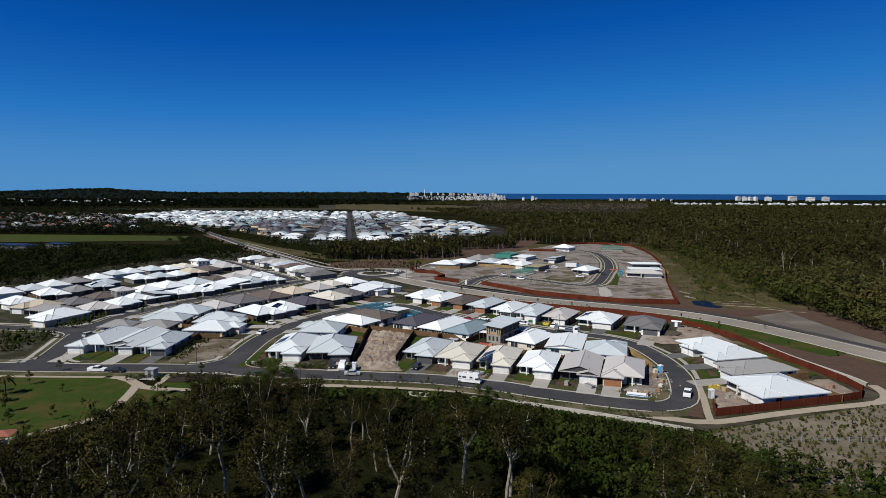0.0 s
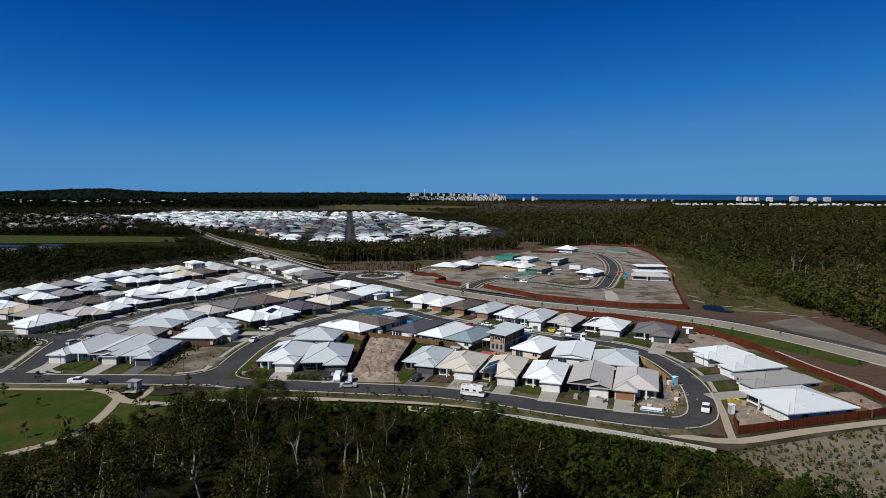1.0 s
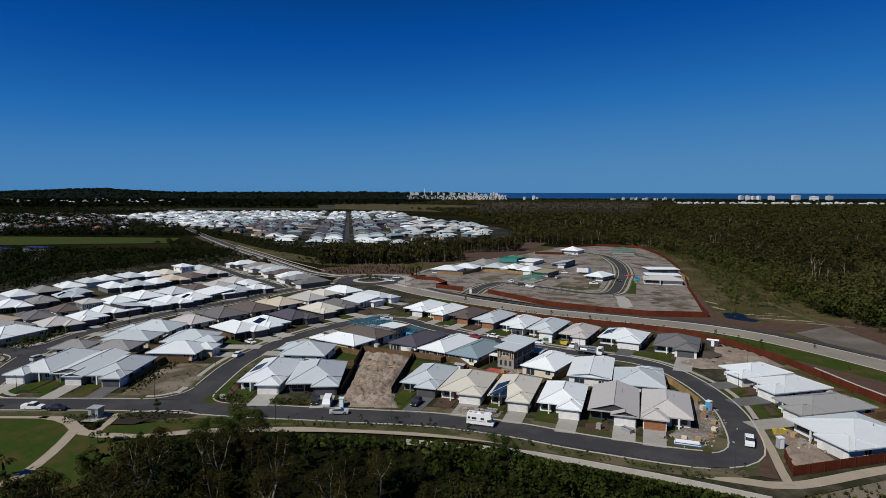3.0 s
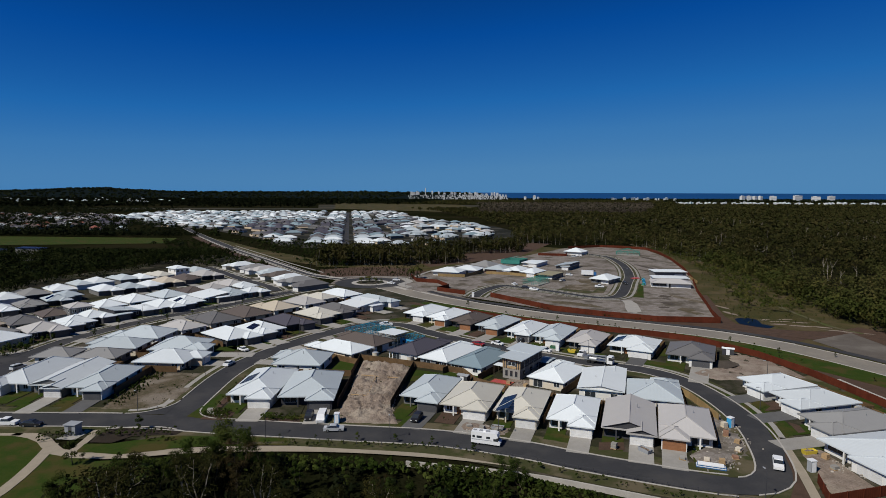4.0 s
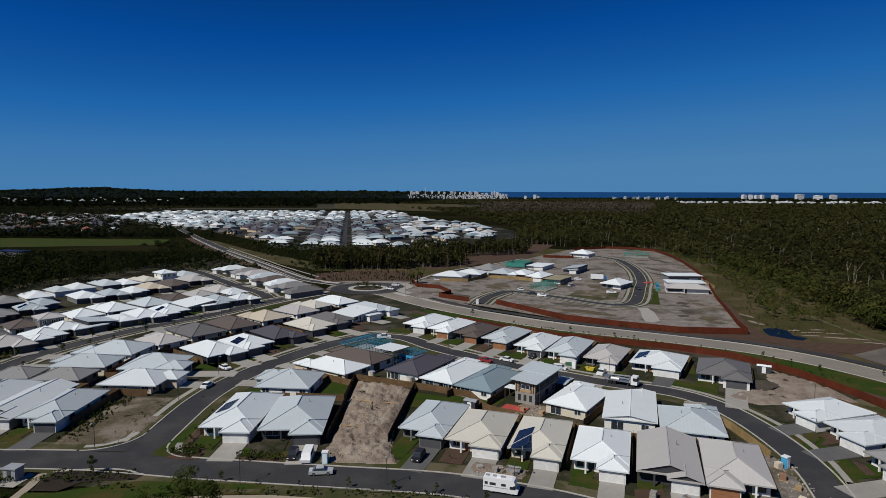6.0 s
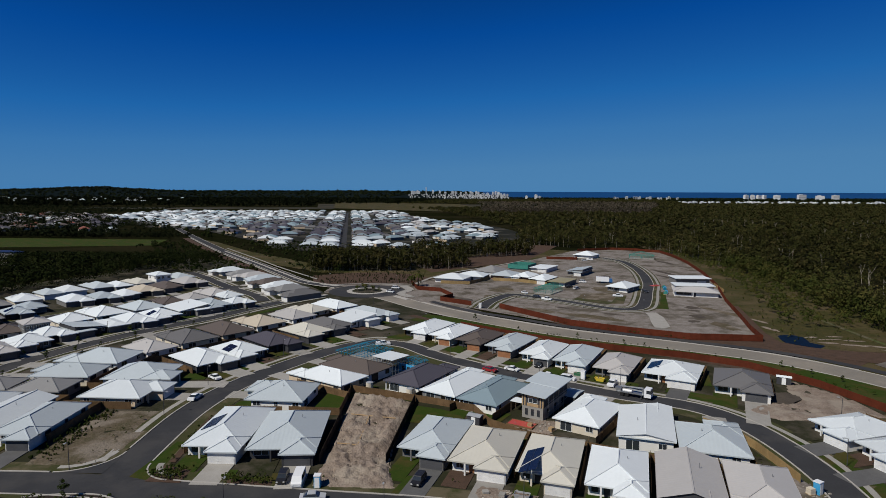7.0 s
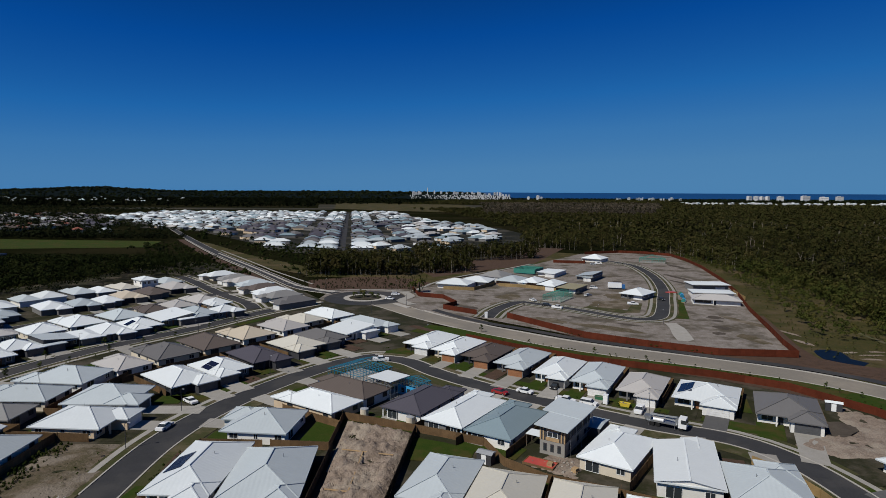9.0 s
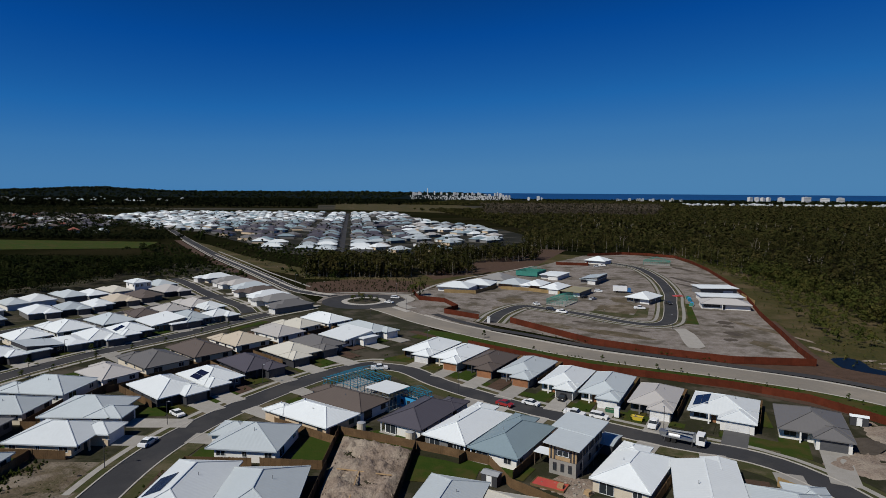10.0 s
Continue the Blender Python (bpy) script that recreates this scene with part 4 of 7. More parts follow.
    if solar:
        s, cnt, slide = (*solar, 0)[:3]
        ca = math.atan(pitch)
        pw = cnt * 1.05
        if s == "W":
            m_ = pose(-X + 0.8, pw / 2 + 0.5 + slide, z + 0.8 * pitch, 0, 0, -90) @ pose(0, 0, 0, math.degrees(ca))
        elif s == "E":
            m_ = pose(X - 0.8, -pw / 2 + 0.5, z + 0.8 * pitch, 0, 0, 90) @ pose(0, 0, 0, math.degrees(ca))
        elif s == "N":
            m_ = pose(pw / 2, Y - 0.8, z + 0.8 * pitch, 0, 0, 180) @ pose(0, 0, 0, math.degrees(ca))
        else:
            m_ = pose(-pw / 2, yf + 0.8, z + 0.8 * pitch, 0, 0, 0) @ pose(0, 0, 0, math.degrees(ca))
        if "solar" not in CACHE:
            CACHE["solar"] = Mesh().box(0, 0, 0.06, 1.0, 1.62, 0.1).data("solar_panel", "solar")
        for i in range(cnt):
            for j in range(2):
                part("solar_panel", CACHE["solar"], None, rf, "dark blue solar panel", m_ @ pose(i * 1.05, j * 1.7, 0))
    mw = h.matrix_basis
    if drive:
        p = (mw @ Vector((gc, fy, 0))).to_2d()
        outd = (mw.to_3x3() @ Vector((0, -1, 0))).to_2d()
        ln = 7.0
        for st in range(2, 60):
            q = p + outd * st * 0.5
            if not clear(q, "", 0.1):
                ln = st * 0.5 + 0.2
                break
        if ln < 16:
            dm = Mesh().box(gc - gw / 2 - 0.1, fy - ln, -0.05, gc + gw / 2 + 0.1, fy - 0.02, 0.115)
            dr = structure("driveway", dm, "concrete_dark" if drive == "dark" else "concrete", "dark grey concrete driveway to a garage" if drive == "dark" else "plain concrete driveway to a garage", "driveway")
            dr.matrix_basis = mw
            DRIVES.append((mw.inverted(), gc - gw / 2 - 0.7, gc + gw / 2 + 0.7, fy - ln, fy))
    if drive and detail >= 2:
        lo_, hi_ = (-X + 0.2, gx0 - 0.5) if (not wing or wing == "R") else (gx1 + 0.5, X - 0.2)
        deep_ = min(max(ln - 4.6, 0.8), 6)
        surf = ("lawn", "lawn", "mulch", "lawn", "yard", "lawn")[hash_xy(x, y) % 6]
        g_ = structure("front_garden", Mesh().box(lo_, fy - deep_, -0.05, hi_, pf - 0.05, 0.085), surf, {"lawn": "square of green front lawn", "mulch": "mulched front garden bed", "yard": "bare front yard"}[surf], "garden")
        g_.matrix_basis = mw
    if fenced and detail >= 2:
        surf = ("lawn", "lawn", "yard", "lawn")[hash_xy(y, x) % 4]
        g_ = structure("back_garden", Mesh().box(-X - 0.3, Y - 0.6, -0.05, X + 0.3, Y + 2.9, 0.08), surf, "green back lawn behind a fence" if surf == "lawn" else "bare back yard behind a fence", "garden")
        g_.matrix_basis = mw
    if fenced:
        L = lambda a, b: (mw @ Vector((a, b, 0))).to_2d()
        F = X + 0.45
        B = Y + 3.0
        f0 = yf + 2
        if "r" in fenced:
            fence([L(F, f0), L(F, B)])
        if "l" in fenced:
            fence([L(-F, f0), L(-F, B)])
        if "b" in fenced:
            fence([L(-F, B), L(F, B)])
    return h


def tall_house(x, y, rot):
    """A narrow two-storey house still being clad: block below, boards and dark wrap above, one low roof plane over each half."""
    h = thing("house", pose(x, y, 0, 0, 0, rot), "two-storey house half clad in brown boards over grey blockwork", "house", "estate houses")
    part("lower_wall", Mesh().box(-2.7, -8.2, -0.1, 2.4, 6.6, 2.75).box(-4.2, -2.0, -0.1, -2.69, 6.6, 2.75), "concrete", h, "bare grey blockwork")
    part("upper_wall", Mesh().box(-2.7, -8.2, 2.75, 2.4, 6.6, 5.55).box(-4.2, -2.0, 2.75, -2.69, 6.6, 5.55), "wall_dark", h, "dark building wrap")
    for i in range(9):
        bx = -2.62 + i * 0.62
        if not -1.5 < bx < 1.2:
            part("board", Mesh().box(bx - 0.14, -8.27, 2.8, bx + 0.14, -8.21, 5.5), "wall_stud", h)
    for z0, z1 in ((2.8, 3.5), (4.75, 5.5)):
        part("board", Mesh().box(-1.5, -8.27, z0, 1.3, -8.21, z1), "wall_stud", h)
    for i in range(10):
        part("board", Mesh().box(2.42, -7.9 + i * 1.45, 2.8, 2.48, -7.75 + i * 1.45, 5.4), "wall_timber", h)
    window(h, -0.1, -8.22, 3.6, 0, 2.2, 1.05)
    for wx in (-1.6, -0.15, 1.3):
        window(h, wx, -8.2, 0.7, 0, 0.7, 1.5, "trim_dark")
    for wy in (-5.5, -1.0, 3.5):
        window(h, 2.4, wy, 0.8, 90, 1.2, 1.3, "trim_dark")
    for nm_, x0, y0, x1, y1, zl, zr in (("roof", -3.6, -9.2, 3.3, -1.2, 5.95, 5.62), ("roof", -5.1, -1.3, 3.4, 7.6, 6.15, 5.7)):
        m = Mesh()
        a = [(x0, y0), (x1, y0), (x1, y1), (x0, y1)]
        top = [(px, py, zl if px < 0 else zr) for px, py in a]
        low = [(px, py, pz - 0.2) for px, py, pz in top]
        m.face(top, [(p[1], p[0]) for p in top])
        m.face(low[::-1])
        for i in range(4):
            j = (i + 1) % 4
            m.face([low[i], low[j], top[j], top[i]])
        part(nm_, m, "roof_pale", h)
    cp = Mesh().box(-6.4, -6.8, 2.5, -2.8, -3.8, 2.62)
    part("porch_roof", cp, "roof_white", h)
    for px, py in ((-6.2, -6.6), (-6.2, -4.0)):
        part("porch_post", Mesh().box(px - 0.06, py - 0.06, 0, px + 0.06, py + 0.06, 2.5), "wall_timber", h)
    for i in range(5):
        part("scaffold_pole", Mesh().tube((3.3, -7.5 + i * 3.2, 0), (3.3, -7.5 + i * 3.2, 5.2), 0.03, 0.03, 5), "steel", h)
    for z in (2.0, 4.0):
        part("scaffold_rail", Mesh().tube((3.3, -7.5, z), (3.3, 5.3, z), 0.03, 0.03, 5), "steel", h)
    return h


def hash_xy(x, y):
    return int(abs(x * 7.3 + y * 3.1) * 10) % 97

# first street, houses that face the park
house(-44.3, 179.3, -2, 11.6, 23.6, "light", "white", "R", solar=("W", 6), fenced="lb")
house(-31.6, 177.6, 3, 13.4, 22.4, "pale", "dark", "R", fenced="", wing_w=0.5, garage="grey")
house(-2.2, 175.6, -18, 10.4, 19.8, "pale", "grey", "R", fenced="", garage="grey", drive="dark")
house(7.9, 170.2, -17.5, 11.4, 18.8, "cream", "white", "R", fenced="r", garage="white", wing_d=1.6)
house(19.1, 165.7, -18, 10.4, 19.6, "cream", "cream", "R", solar=("W", 9, -4.6), fenced="r", garage="white")
house(29.8, 160.6, -18, 10.2, 19.0, "white", "white", "R", fenced="r", garage="white")
house(41.0, 157.2, -18, 10.8, 20.2, "warm", "dark", "R", style="gable", fenced="r", garage="white", wing_d=1.8)
house(51.6, 153.6, -19, 10.6, 20.4, "warm", "white", "L", fenced="r", garage="timber")
# the row behind, facing the back street
house(-40.6, 202.4, -96, 13.6, 16.6, "pale", "white", "L", fenced="", pitch=0.4)
house(-31.4, 216.1, -124, 10.4, 19.8, "white", "tan", "R", fenced="r")
house(-26.0, 225.6, -124, 10.6, 21.0, "brown", "white", "L", fenced="")
house(-6.0, 217.3, 149, 11.0, 20.8, "char", "white", "L", fenced="l", alfresco="R")
house(4.0, 210.6, 147, 10.2, 22.6, "white", "grey", "R", fenced="l", alfresco="L")
house(12.6, 204.1, 148, 10.6, 21.2, "slate", "white", "R", fenced="l", alfresco="R")
tall_house(23.9, 198.3, -32)
house(32.4, 190.4, 146, 10.4, 18.8, "white", "cream", "R", fenced="l")
house(42.2, 183.4, 162, 11.2, 21.0, "white", "white", "L", style="gable", eave=2.9, fenced="l", garage="grey", pitch=0.2)
house(52.6, 175.8, 163, 12.6, 17.6, "pale", "white", "L", fenced="l", pitch=0.36)
# far side of the back street
house(-6.2, 273.6, -30, 11.2, 20.4, "white", "dark", "R", fenced="l", garage="white")
house(2.6, 265.9, -31, 10.2, 20.4, "white", "cream", "R", fenced="rb", garage="timber")
house(11.3, 258.5, -30, 10.6, 18.6, "brown", "dark", "R", fenced="rb", garage="timber")
house(21.0, 251.6, -31, 10.6, 20.6, "pale", "grey", "R", fenced="rb", garage="timber")
house(30.2, 242.2, -28.5, 10.2, 20.0, "white", "white", "R", fenced="rb", garage="grey")
house(39.3, 236.0, -27.5, 10.4, 21.8, "pale", "white", "R", fenced="rb", garage="white")
house(48.7, 227.6, -28.5, 10.4, 19.0, "warm", "grey", "R", fenced="rb", garage="white")
house(62.0, 221.0, -29, 14.2, 17.4, "white", "white", "R", solar=("W", 7), fenced="rb", garage="white", pitch=0.32, drive="dark")
house(76.4, 211.8, -25, 13.4, 18.8, "dark", "white", "R", fenced="r", garage="grey", pitch=0.36)
# houses round the bend
house(84.8, 181.4, -73, 11.4, 16.8, "light", "white", "R", fenced="rb", pitch=0.34, drive="dark")
house(87.2, 169.4, -75, 11.8, 17.4, "light", "white", "R", fenced="rb", pitch=0.34, drive="dark")
house(87.0, 155.2, -76, 11.4, 20.6, "grey", "white", "R", fenced="rb", pitch=0.34)
house(84.0, 139.4, -77, 16.4, 19.0, "light", "white", "R", fenced="b", pitch=0.27, drive=False, wing_w=0.5, wing_d=1.3)
# corner houses on the first street
house(-107.4, 188.2, -2, 11.0, 25.4, "light", "white", "L", fenced="lb", garage="white")
house(-96.6, 186.4, -1, 10.2, 24.0, "light", "grey", "R", style="gable", fenced="rb", garage="white", pitch=0.34)
house(-86.2, 183.2, 0, 10.4, 21.0, "pale", "white", "R", fenced="rb", garage="grey", drive="dark")
house(-113.0, 207.0, -88, 9.4, 11.6, "grey", "white", "", fenced="b")
house(-99.6, 206.2, -91, 9.8, 13.0, "grey", "grey", "", fenced="", drive=False)
house(-77.4, 203.3, 86, 12.4, 18.0, "light", "tan", "R", fenced="l")
house(-79.8, 218.0, 90, 13.6, 18.2, "pale", "white", "L", fenced="lb", garage="grey")
house(-101.0, 233.2, -96, 13.4, 19.4, "pale", "white", "R", fenced="b")
house(-102.2, 218.6, -91, 11.0, 18.6, "pale", "cream", "L", fenced="b")
# the curve of the back street
house(-70.3, 232.2, 50, 11.6, 19.6, "white", "dark", "R", fenced="lb", garage="grey")
house(-62.7, 241.6, 49, 11.4, 17.6, "white", "grey", "L", solar=("W", 4), fenced="lb", garage="grey")
house(-56.3, 253.9, 46, 11.2, 19.4, "char", "dark", "R", fenced="lb", garage="grey")
house(-47.9, 267.7, 48, 12.4, 17.8, "cream", "dark", "L", fenced="lb", garage="grey")
house(-42.0, 278.1, 46, 10.6, 19.2, "dark", "grey", "L", fenced="lb", garage="grey")
house(-34.5, 289.0, 48, 12.6, 16.8, "white", "white", "R", style="skillion", fenced="lb", garage="white")
house(-29.3, 300.5, 46, 10.8, 21.8, "pale", "white", "R", fenced="lb", pitch=0.34)
# backing on to them
house(-93.0, 245.4, -124, 10.4, 16.6, "warm", "white", "L", fenced="lb")
house(-86.4, 258.6, -130, 13.2, 19.2, "dark", "cream", "R", fenced="lb")
house(-78.2, 270.3, -131, 12.6, 21.2, "brown", "cream", "L", fenced="lb")
house(-69.6, 282.7, -130, 12.8, 17.6, "tan", "white", "R", fenced="lb", solar=("S", 3))
house(-60.8, 295.2, -129, 11.6, 18.4, "warm", "white", "L", fenced="lb")
house(-56.4, 306.6, -126, 10.4, 16.0, "cream", "cream", "R", fenced="lb")
house(-48.2, 316.8, -131, 11.4, 20.0, "white", "white", "L", fenced="lb")
# across the second street
house(-107.6, 309.3, 48, 12.6, 19.8, "white", "grey", "R", fenced="l", style="skillion", garage="grey")
house(-99.7, 317.2, 46, 11.2, 18.6, "bluegrey", "grey", "L", garage="grey", fenced="l")
house(-90.6, 322.6, 50, 10.6, 12.6, "white", "grey", "R", garage="grey", fenced="l")
house(-111.6, 294.6, 49, 11.8, 17.0, "white", "dark", "L", solar=("W", 3), garage="grey", fenced="l")
house(-117.4, 285.2, 47, 11.0, 18.4, "white", "grey", "R", garage="grey", fenced="l")
house(-128.0, 271.9, 54, 11.6, 15.6, "pale", "dark", "L", fenced="l", style="skillion", garage="grey")
house(-122.6, 279.4, 48, 7.6, 15.6, "white", "grey", "", garage="grey", fenced="", detail=1, pitch=0.2)
house(-134.0, 262.2, 56, 10.6, 15.0, "white", "dark", "R", fenced="l", garage="grey")
house(-142.6, 286.0, -128, 11.6, 16.2, "white", "cream", "L", fenced="l")
house(-137.2, 299.2, -126, 13.0, 18.8, "white", "white", "R", fenced="l")
house(-128.2, 311.5, -126, 12.8, 18.4, "pale", "grey", "L", fenced="l")
house(-121.6, 323.7, -138, 10.4, 16.2, "brown", "cream", "R", fenced="l")
house(-116.0, 334.0, -132, 10.6, 16.2, "warm", "white", "L", fenced="l")
house(-110.8, 346.8, -132, 11.4, 18.8, "warm", "white", "R", fenced="l", solar=("S", 2))
house(-100.2, 338.8, 46, 10.4, 13.2, "white", "grey", "L", garage="grey", fenced="l")
# beyond the third street
house(-165.0, 327.4, 47, 11.2, 18.8, "white", "grey", "R", garage="grey", fenced="", detail=1)
house(-156.6, 335.2, 46, 10.2, 17.4, "bluegrey", "dark", "R", garage="grey", fenced="", detail=1)
house(-150.3, 343.6, 48, 9.6, 16.0, "white", "grey", "L", garage="grey", fenced="", detail=1)
house(-147.0, 355.0, 47, 11.2, 18.6, "tan", "dark", "R", garage="grey", fenced="", detail=1)
house(-141.5, 366.6, 49, 11.6, 19.0, "brown", "grey", "L", garage="grey", fenced="", detail=1)
house(-137.0, 382.4, 50, 12.6, 20.0, "warm", "dark", "R", garage="grey", fenced="", detail=1)
house(-184.6, 354.6, -130, 11.2, 18.6, "white", "white", "L", fenced="", detail=1)
house(-177.0, 366.4, -128, 11.4, 19.0, "pale", "grey", "R", fenced="", detail=1)
house(-169.0, 370.6, -130, 9.2, 18.6, "white", "grey", "L", fenced="", detail=1)
house(-163.6, 381.2, -128, 10.4, 18.6, "cream", "white", "R", fenced="", detail=1)
house(-155.5, 388.0, -130, 9.2, 11.6, "white", "white", "", eave=5.6, fenced="", detail=2, pitch=0.3)
house(-151.4, 402.0, -128, 11.2, 18.0, "pale", "grey", "R", fenced="", detail=1)
house(-189.0, 345.6, -128, 9.4, 17.2, "pale", "white", "L", fenced="", detail=1)
# the western corner
house(-145.6, 222.6, -20, 13.6, 19.6, "white", "tan", "R", fenced="l")
house(-166.0, 243.0, -14, 15.0, 14.0, "tan", "grey", "L", fenced="", drive=False)
house(-154.6, 235.0, -18, 18.6, 9.6, "grey", "white", "", fenced="", drive=False)
house(-155.6, 253.0, -132, 11.0, 17.6, "dark", "cream", "R", fenced="l")
house(-181.6, 253.0, -28, 16.0, 13.0, "white", "white", "R", fenced="", drive=False)
house(-153.0, 267.0, -132, 10.6, 15.6, "brown", "white", "L", fenced="l")
house(-142.4, 266.4, 48, 8.6, 9.6, "warm", "grey", "", eave=5.6, garage="grey", fenced="", pitch=0.32, drive=False)
house(-138.4, 239.4, 50, 12.4, 15.6, "warm", "dark", "R", garage="grey", fenced="l")
house(-134.3, 251.2, 52, 11.4, 15.0, "white", "grey", "L", garage="grey", fenced="l")
house(-180.4, 274.6, 48, 12.0, 17.6, "white", "dark", "R", garage="grey", fenced="l")
house(-174.0, 285.4, 47, 10.6, 15.6, "grey", "dark", "L", garage="grey", fenced="l")
house(-171.2, 298.6, 46, 9.6, 15.0, "pale", "dark", "R", garage="grey", fenced="l", solar=("W", 3))
house(-172.6, 309.6, 48, 10.0, 15.0, "bluegrey", "grey", "L", garage="grey", fenced="", detail=1)
house(-205.5, 278.5, -132, 12.4, 16.8, "white", "white", "L", fenced="", detail=1)
house(-199.4, 290.0, -132, 10.8, 17.6, "pale", "grey", "R", fenced="", detail=1)
house(-197.6, 303.4, -131, 11.8, 18.8, "white", "white", "L", fenced="", detail=1)
house(-193.6, 315.4, -132, 11.6, 19.0, "grey", "dark", "R", fenced="", detail=1)
house(-189.6, 329.4, -132, 11.4, 19.6, "white", "cream", "L", fenced="", detail=1)
# by the roundabout, facing the upper street
for x, y, rf_, wl_, sd_ in ((-132.7, 427.9, "white", "cream", "L"), (-119.6, 415.0, "grey", "white", "R"), (-110.8, 405.5, "warm", "white", "L"), (-102.2, 394.4, "pale", "white", "R"), (-94.0, 380.9, "brown", "cream", "L"), (-86.1, 369.4, "white", "white", "R"), (-78.6, 358.6, "grey", "white", "L"), (-69.4, 344.6, "dark", "grey", "R")):
    house(x, y, -43, 11.4, 19.6, rf_, wl_, sd_, fenced="", detail=1)
# new lots inside the boundary fence
DG = dict(group="houses on the new lots", drive=False)
house(5.0, 402.6, -22, 18.0, 15.0, "white", "white", "", fenced="", detail=1, pitch=0.3, **DG)
house(16.8, 412.5, -20, 17.0, 15.0, "white", "grey", "", fenced="", detail=1, pitch=0.3, **DG)
house(28.6, 433.0, -30, 16.0, 18.0, "grey", "white", "R", fenced="", detail=1, **DG)
house(36.6, 415.6, -28, 14.6, 17.0, "pale", "brick", "", fenced="", detail=1, pitch=0.32, **DG)
house(46.8, 409.6, -30, 11.2, 18.0, "white", "brick", "L", fenced="b", detail=1, **DG)
house(55.4, 399.6, -32, 11.4, 18.0, "white", "brick", "R", fenced="b", detail=1, **DG)
house(65.2, 391.6, -33, 10.4, 18.0, "olive", "grey", "", style="flat", fenced="", detail=1, **DG)
house(64.6, 452.0, -30, 12.6, 22.0, "white", "white", "R", style="flat", fenced="", detail=1, **DG)
house(84.2, 436.0, -30, 10.6, 24.0, "bluegrey", "grey", "R", style="skillion", fenced="", detail=1, **DG)
house(111.0, 531.0, -36, 16.0, 15.0, "white", "white", "", fenced="", detail=1, **DG)
house(92.8, 372.0, -42, 12.0, 15.4, "white", "grey", "", fenced="", detail=2, **DG)
house(137.5, 397.5, -2, 19.5, 13.0, "white", "grey", "", style="flat", eave=3.6, fenced="", detail=1, **DG)
house(131.0, 377.0, -9, 20.0, 12.0, "white", "white", "", style="flat", fenced="", detail=1, **DG)
house(124.2, 357.0, -16, 21.0, 11.6, "warm", "white", "", fenced="", detail=2, pitch=0.3, **DG)

# boundary fences in dark red
fence([(-18, 391), (-14, 372), (-2, 366), (4, 349), (-2, 340), (12, 328)], "fence_red", 2.1)
fence([(24, 322), (48, 288), (66, 276), (85, 266), (109, 263.5)], "fence_red", 2.3)
fence([(109, 263.5), (113, 280), (119, 299), (131, 339), (146, 381), (160, 430), (174, 492), (181, 540), (182, 571), (166, 590), (147, 596), (115, 582)], "fence_red", 2.1)
fence([(78, 520), (100, 515), (104, 540)], "fence_red", 2.0)
fence([(-2, 394), (14, 391), (26, 410)], "fence_new")
fence([(28, 406), (42, 401), (56, 389)], "fence_new")
fence([(147, 388), (142.6, 366)], "fence_new")
fence([(6, 285), (20, 273), (40, 258), (61, 248), (74, 242), (88, 232), (98, 214), (102.6, 196), (104.2, 182), (105.4, 169), (107.2, 158), (108.4, 148)], "fence_red", 2.0)
fence([(108.4, 148), (107.9, 141), (104.3, 136.4), (97.6, 134), (80.3, 129), (63.5, 124.4), (66.2, 132)], "fence_red", 1.9)
fence([(-36, 194), (-24.2, 193)])
fence([(-24.2, 193), (-24, 209.6), (-13, 204.8), (-2, 199.8), (6.6, 195.4), (9.6, 186.6), (16.4, 180), (26, 175.6), (36, 170.2), (48, 165.4), (59, 162)])
fence([(61.9, 160.8), (61.8, 167), (61.4, 175), (59.8, 182.4), (56.4, 188)], "fence_new")
fence([(-23.6, 193), (-23.9, 168)], "fence_dark")
fence([(-7.6, 202), (-11.4, 168.6)], "fence_dark")

# ---- trees ----
def rot_cards(centres, size, rng, facing=None, loose=0.22):
    """Leaf cards (four corners each) round the centres, turned to face outwards from the clump, loosely."""
    n = len(centres)
    f = rng.normal(size=(n, 3))
    if facing is not None:
        f = facing / np.maximum(np.linalg.norm(facing, axis=1), 1e-6)[:, None] + f * loose
    f /= np.linalg.norm(f, axis=1)[:, None]
    a = np.cross(f, rng.normal(size=(n, 3)))
    a /= np.linalg.norm(a, axis=1)[:, None]
    b = np.cross(f, a)
    s = size * rng.uniform(0.6, 1.3, size=(n, 1))
    a, b = a * s, b * s * 0.62
    return np.stack([centres - a * 0.9, centres - b, centres + a, centres + b * 0.9], axis=1)


def cards_mesh(name, cards, material):
    n = len(cards)
    me = bpy.data.meshes.new(name)
    me.vertices.add(n * 4)
    me.vertices.foreach_set("co", cards.reshape(-1).astype(np.float32))
    me.loops.add(n * 4)
    me.loops.foreach_set("vertex_index", np.arange(n * 4, dtype=np.int32))
    me.polygons.add(n)
    me.polygons.foreach_set("loop_start", np.arange(0, n * 4, 4, dtype=np.int32))
    me.update(calc_edges=True)
    me.materials.append(MATS[material])
    return me


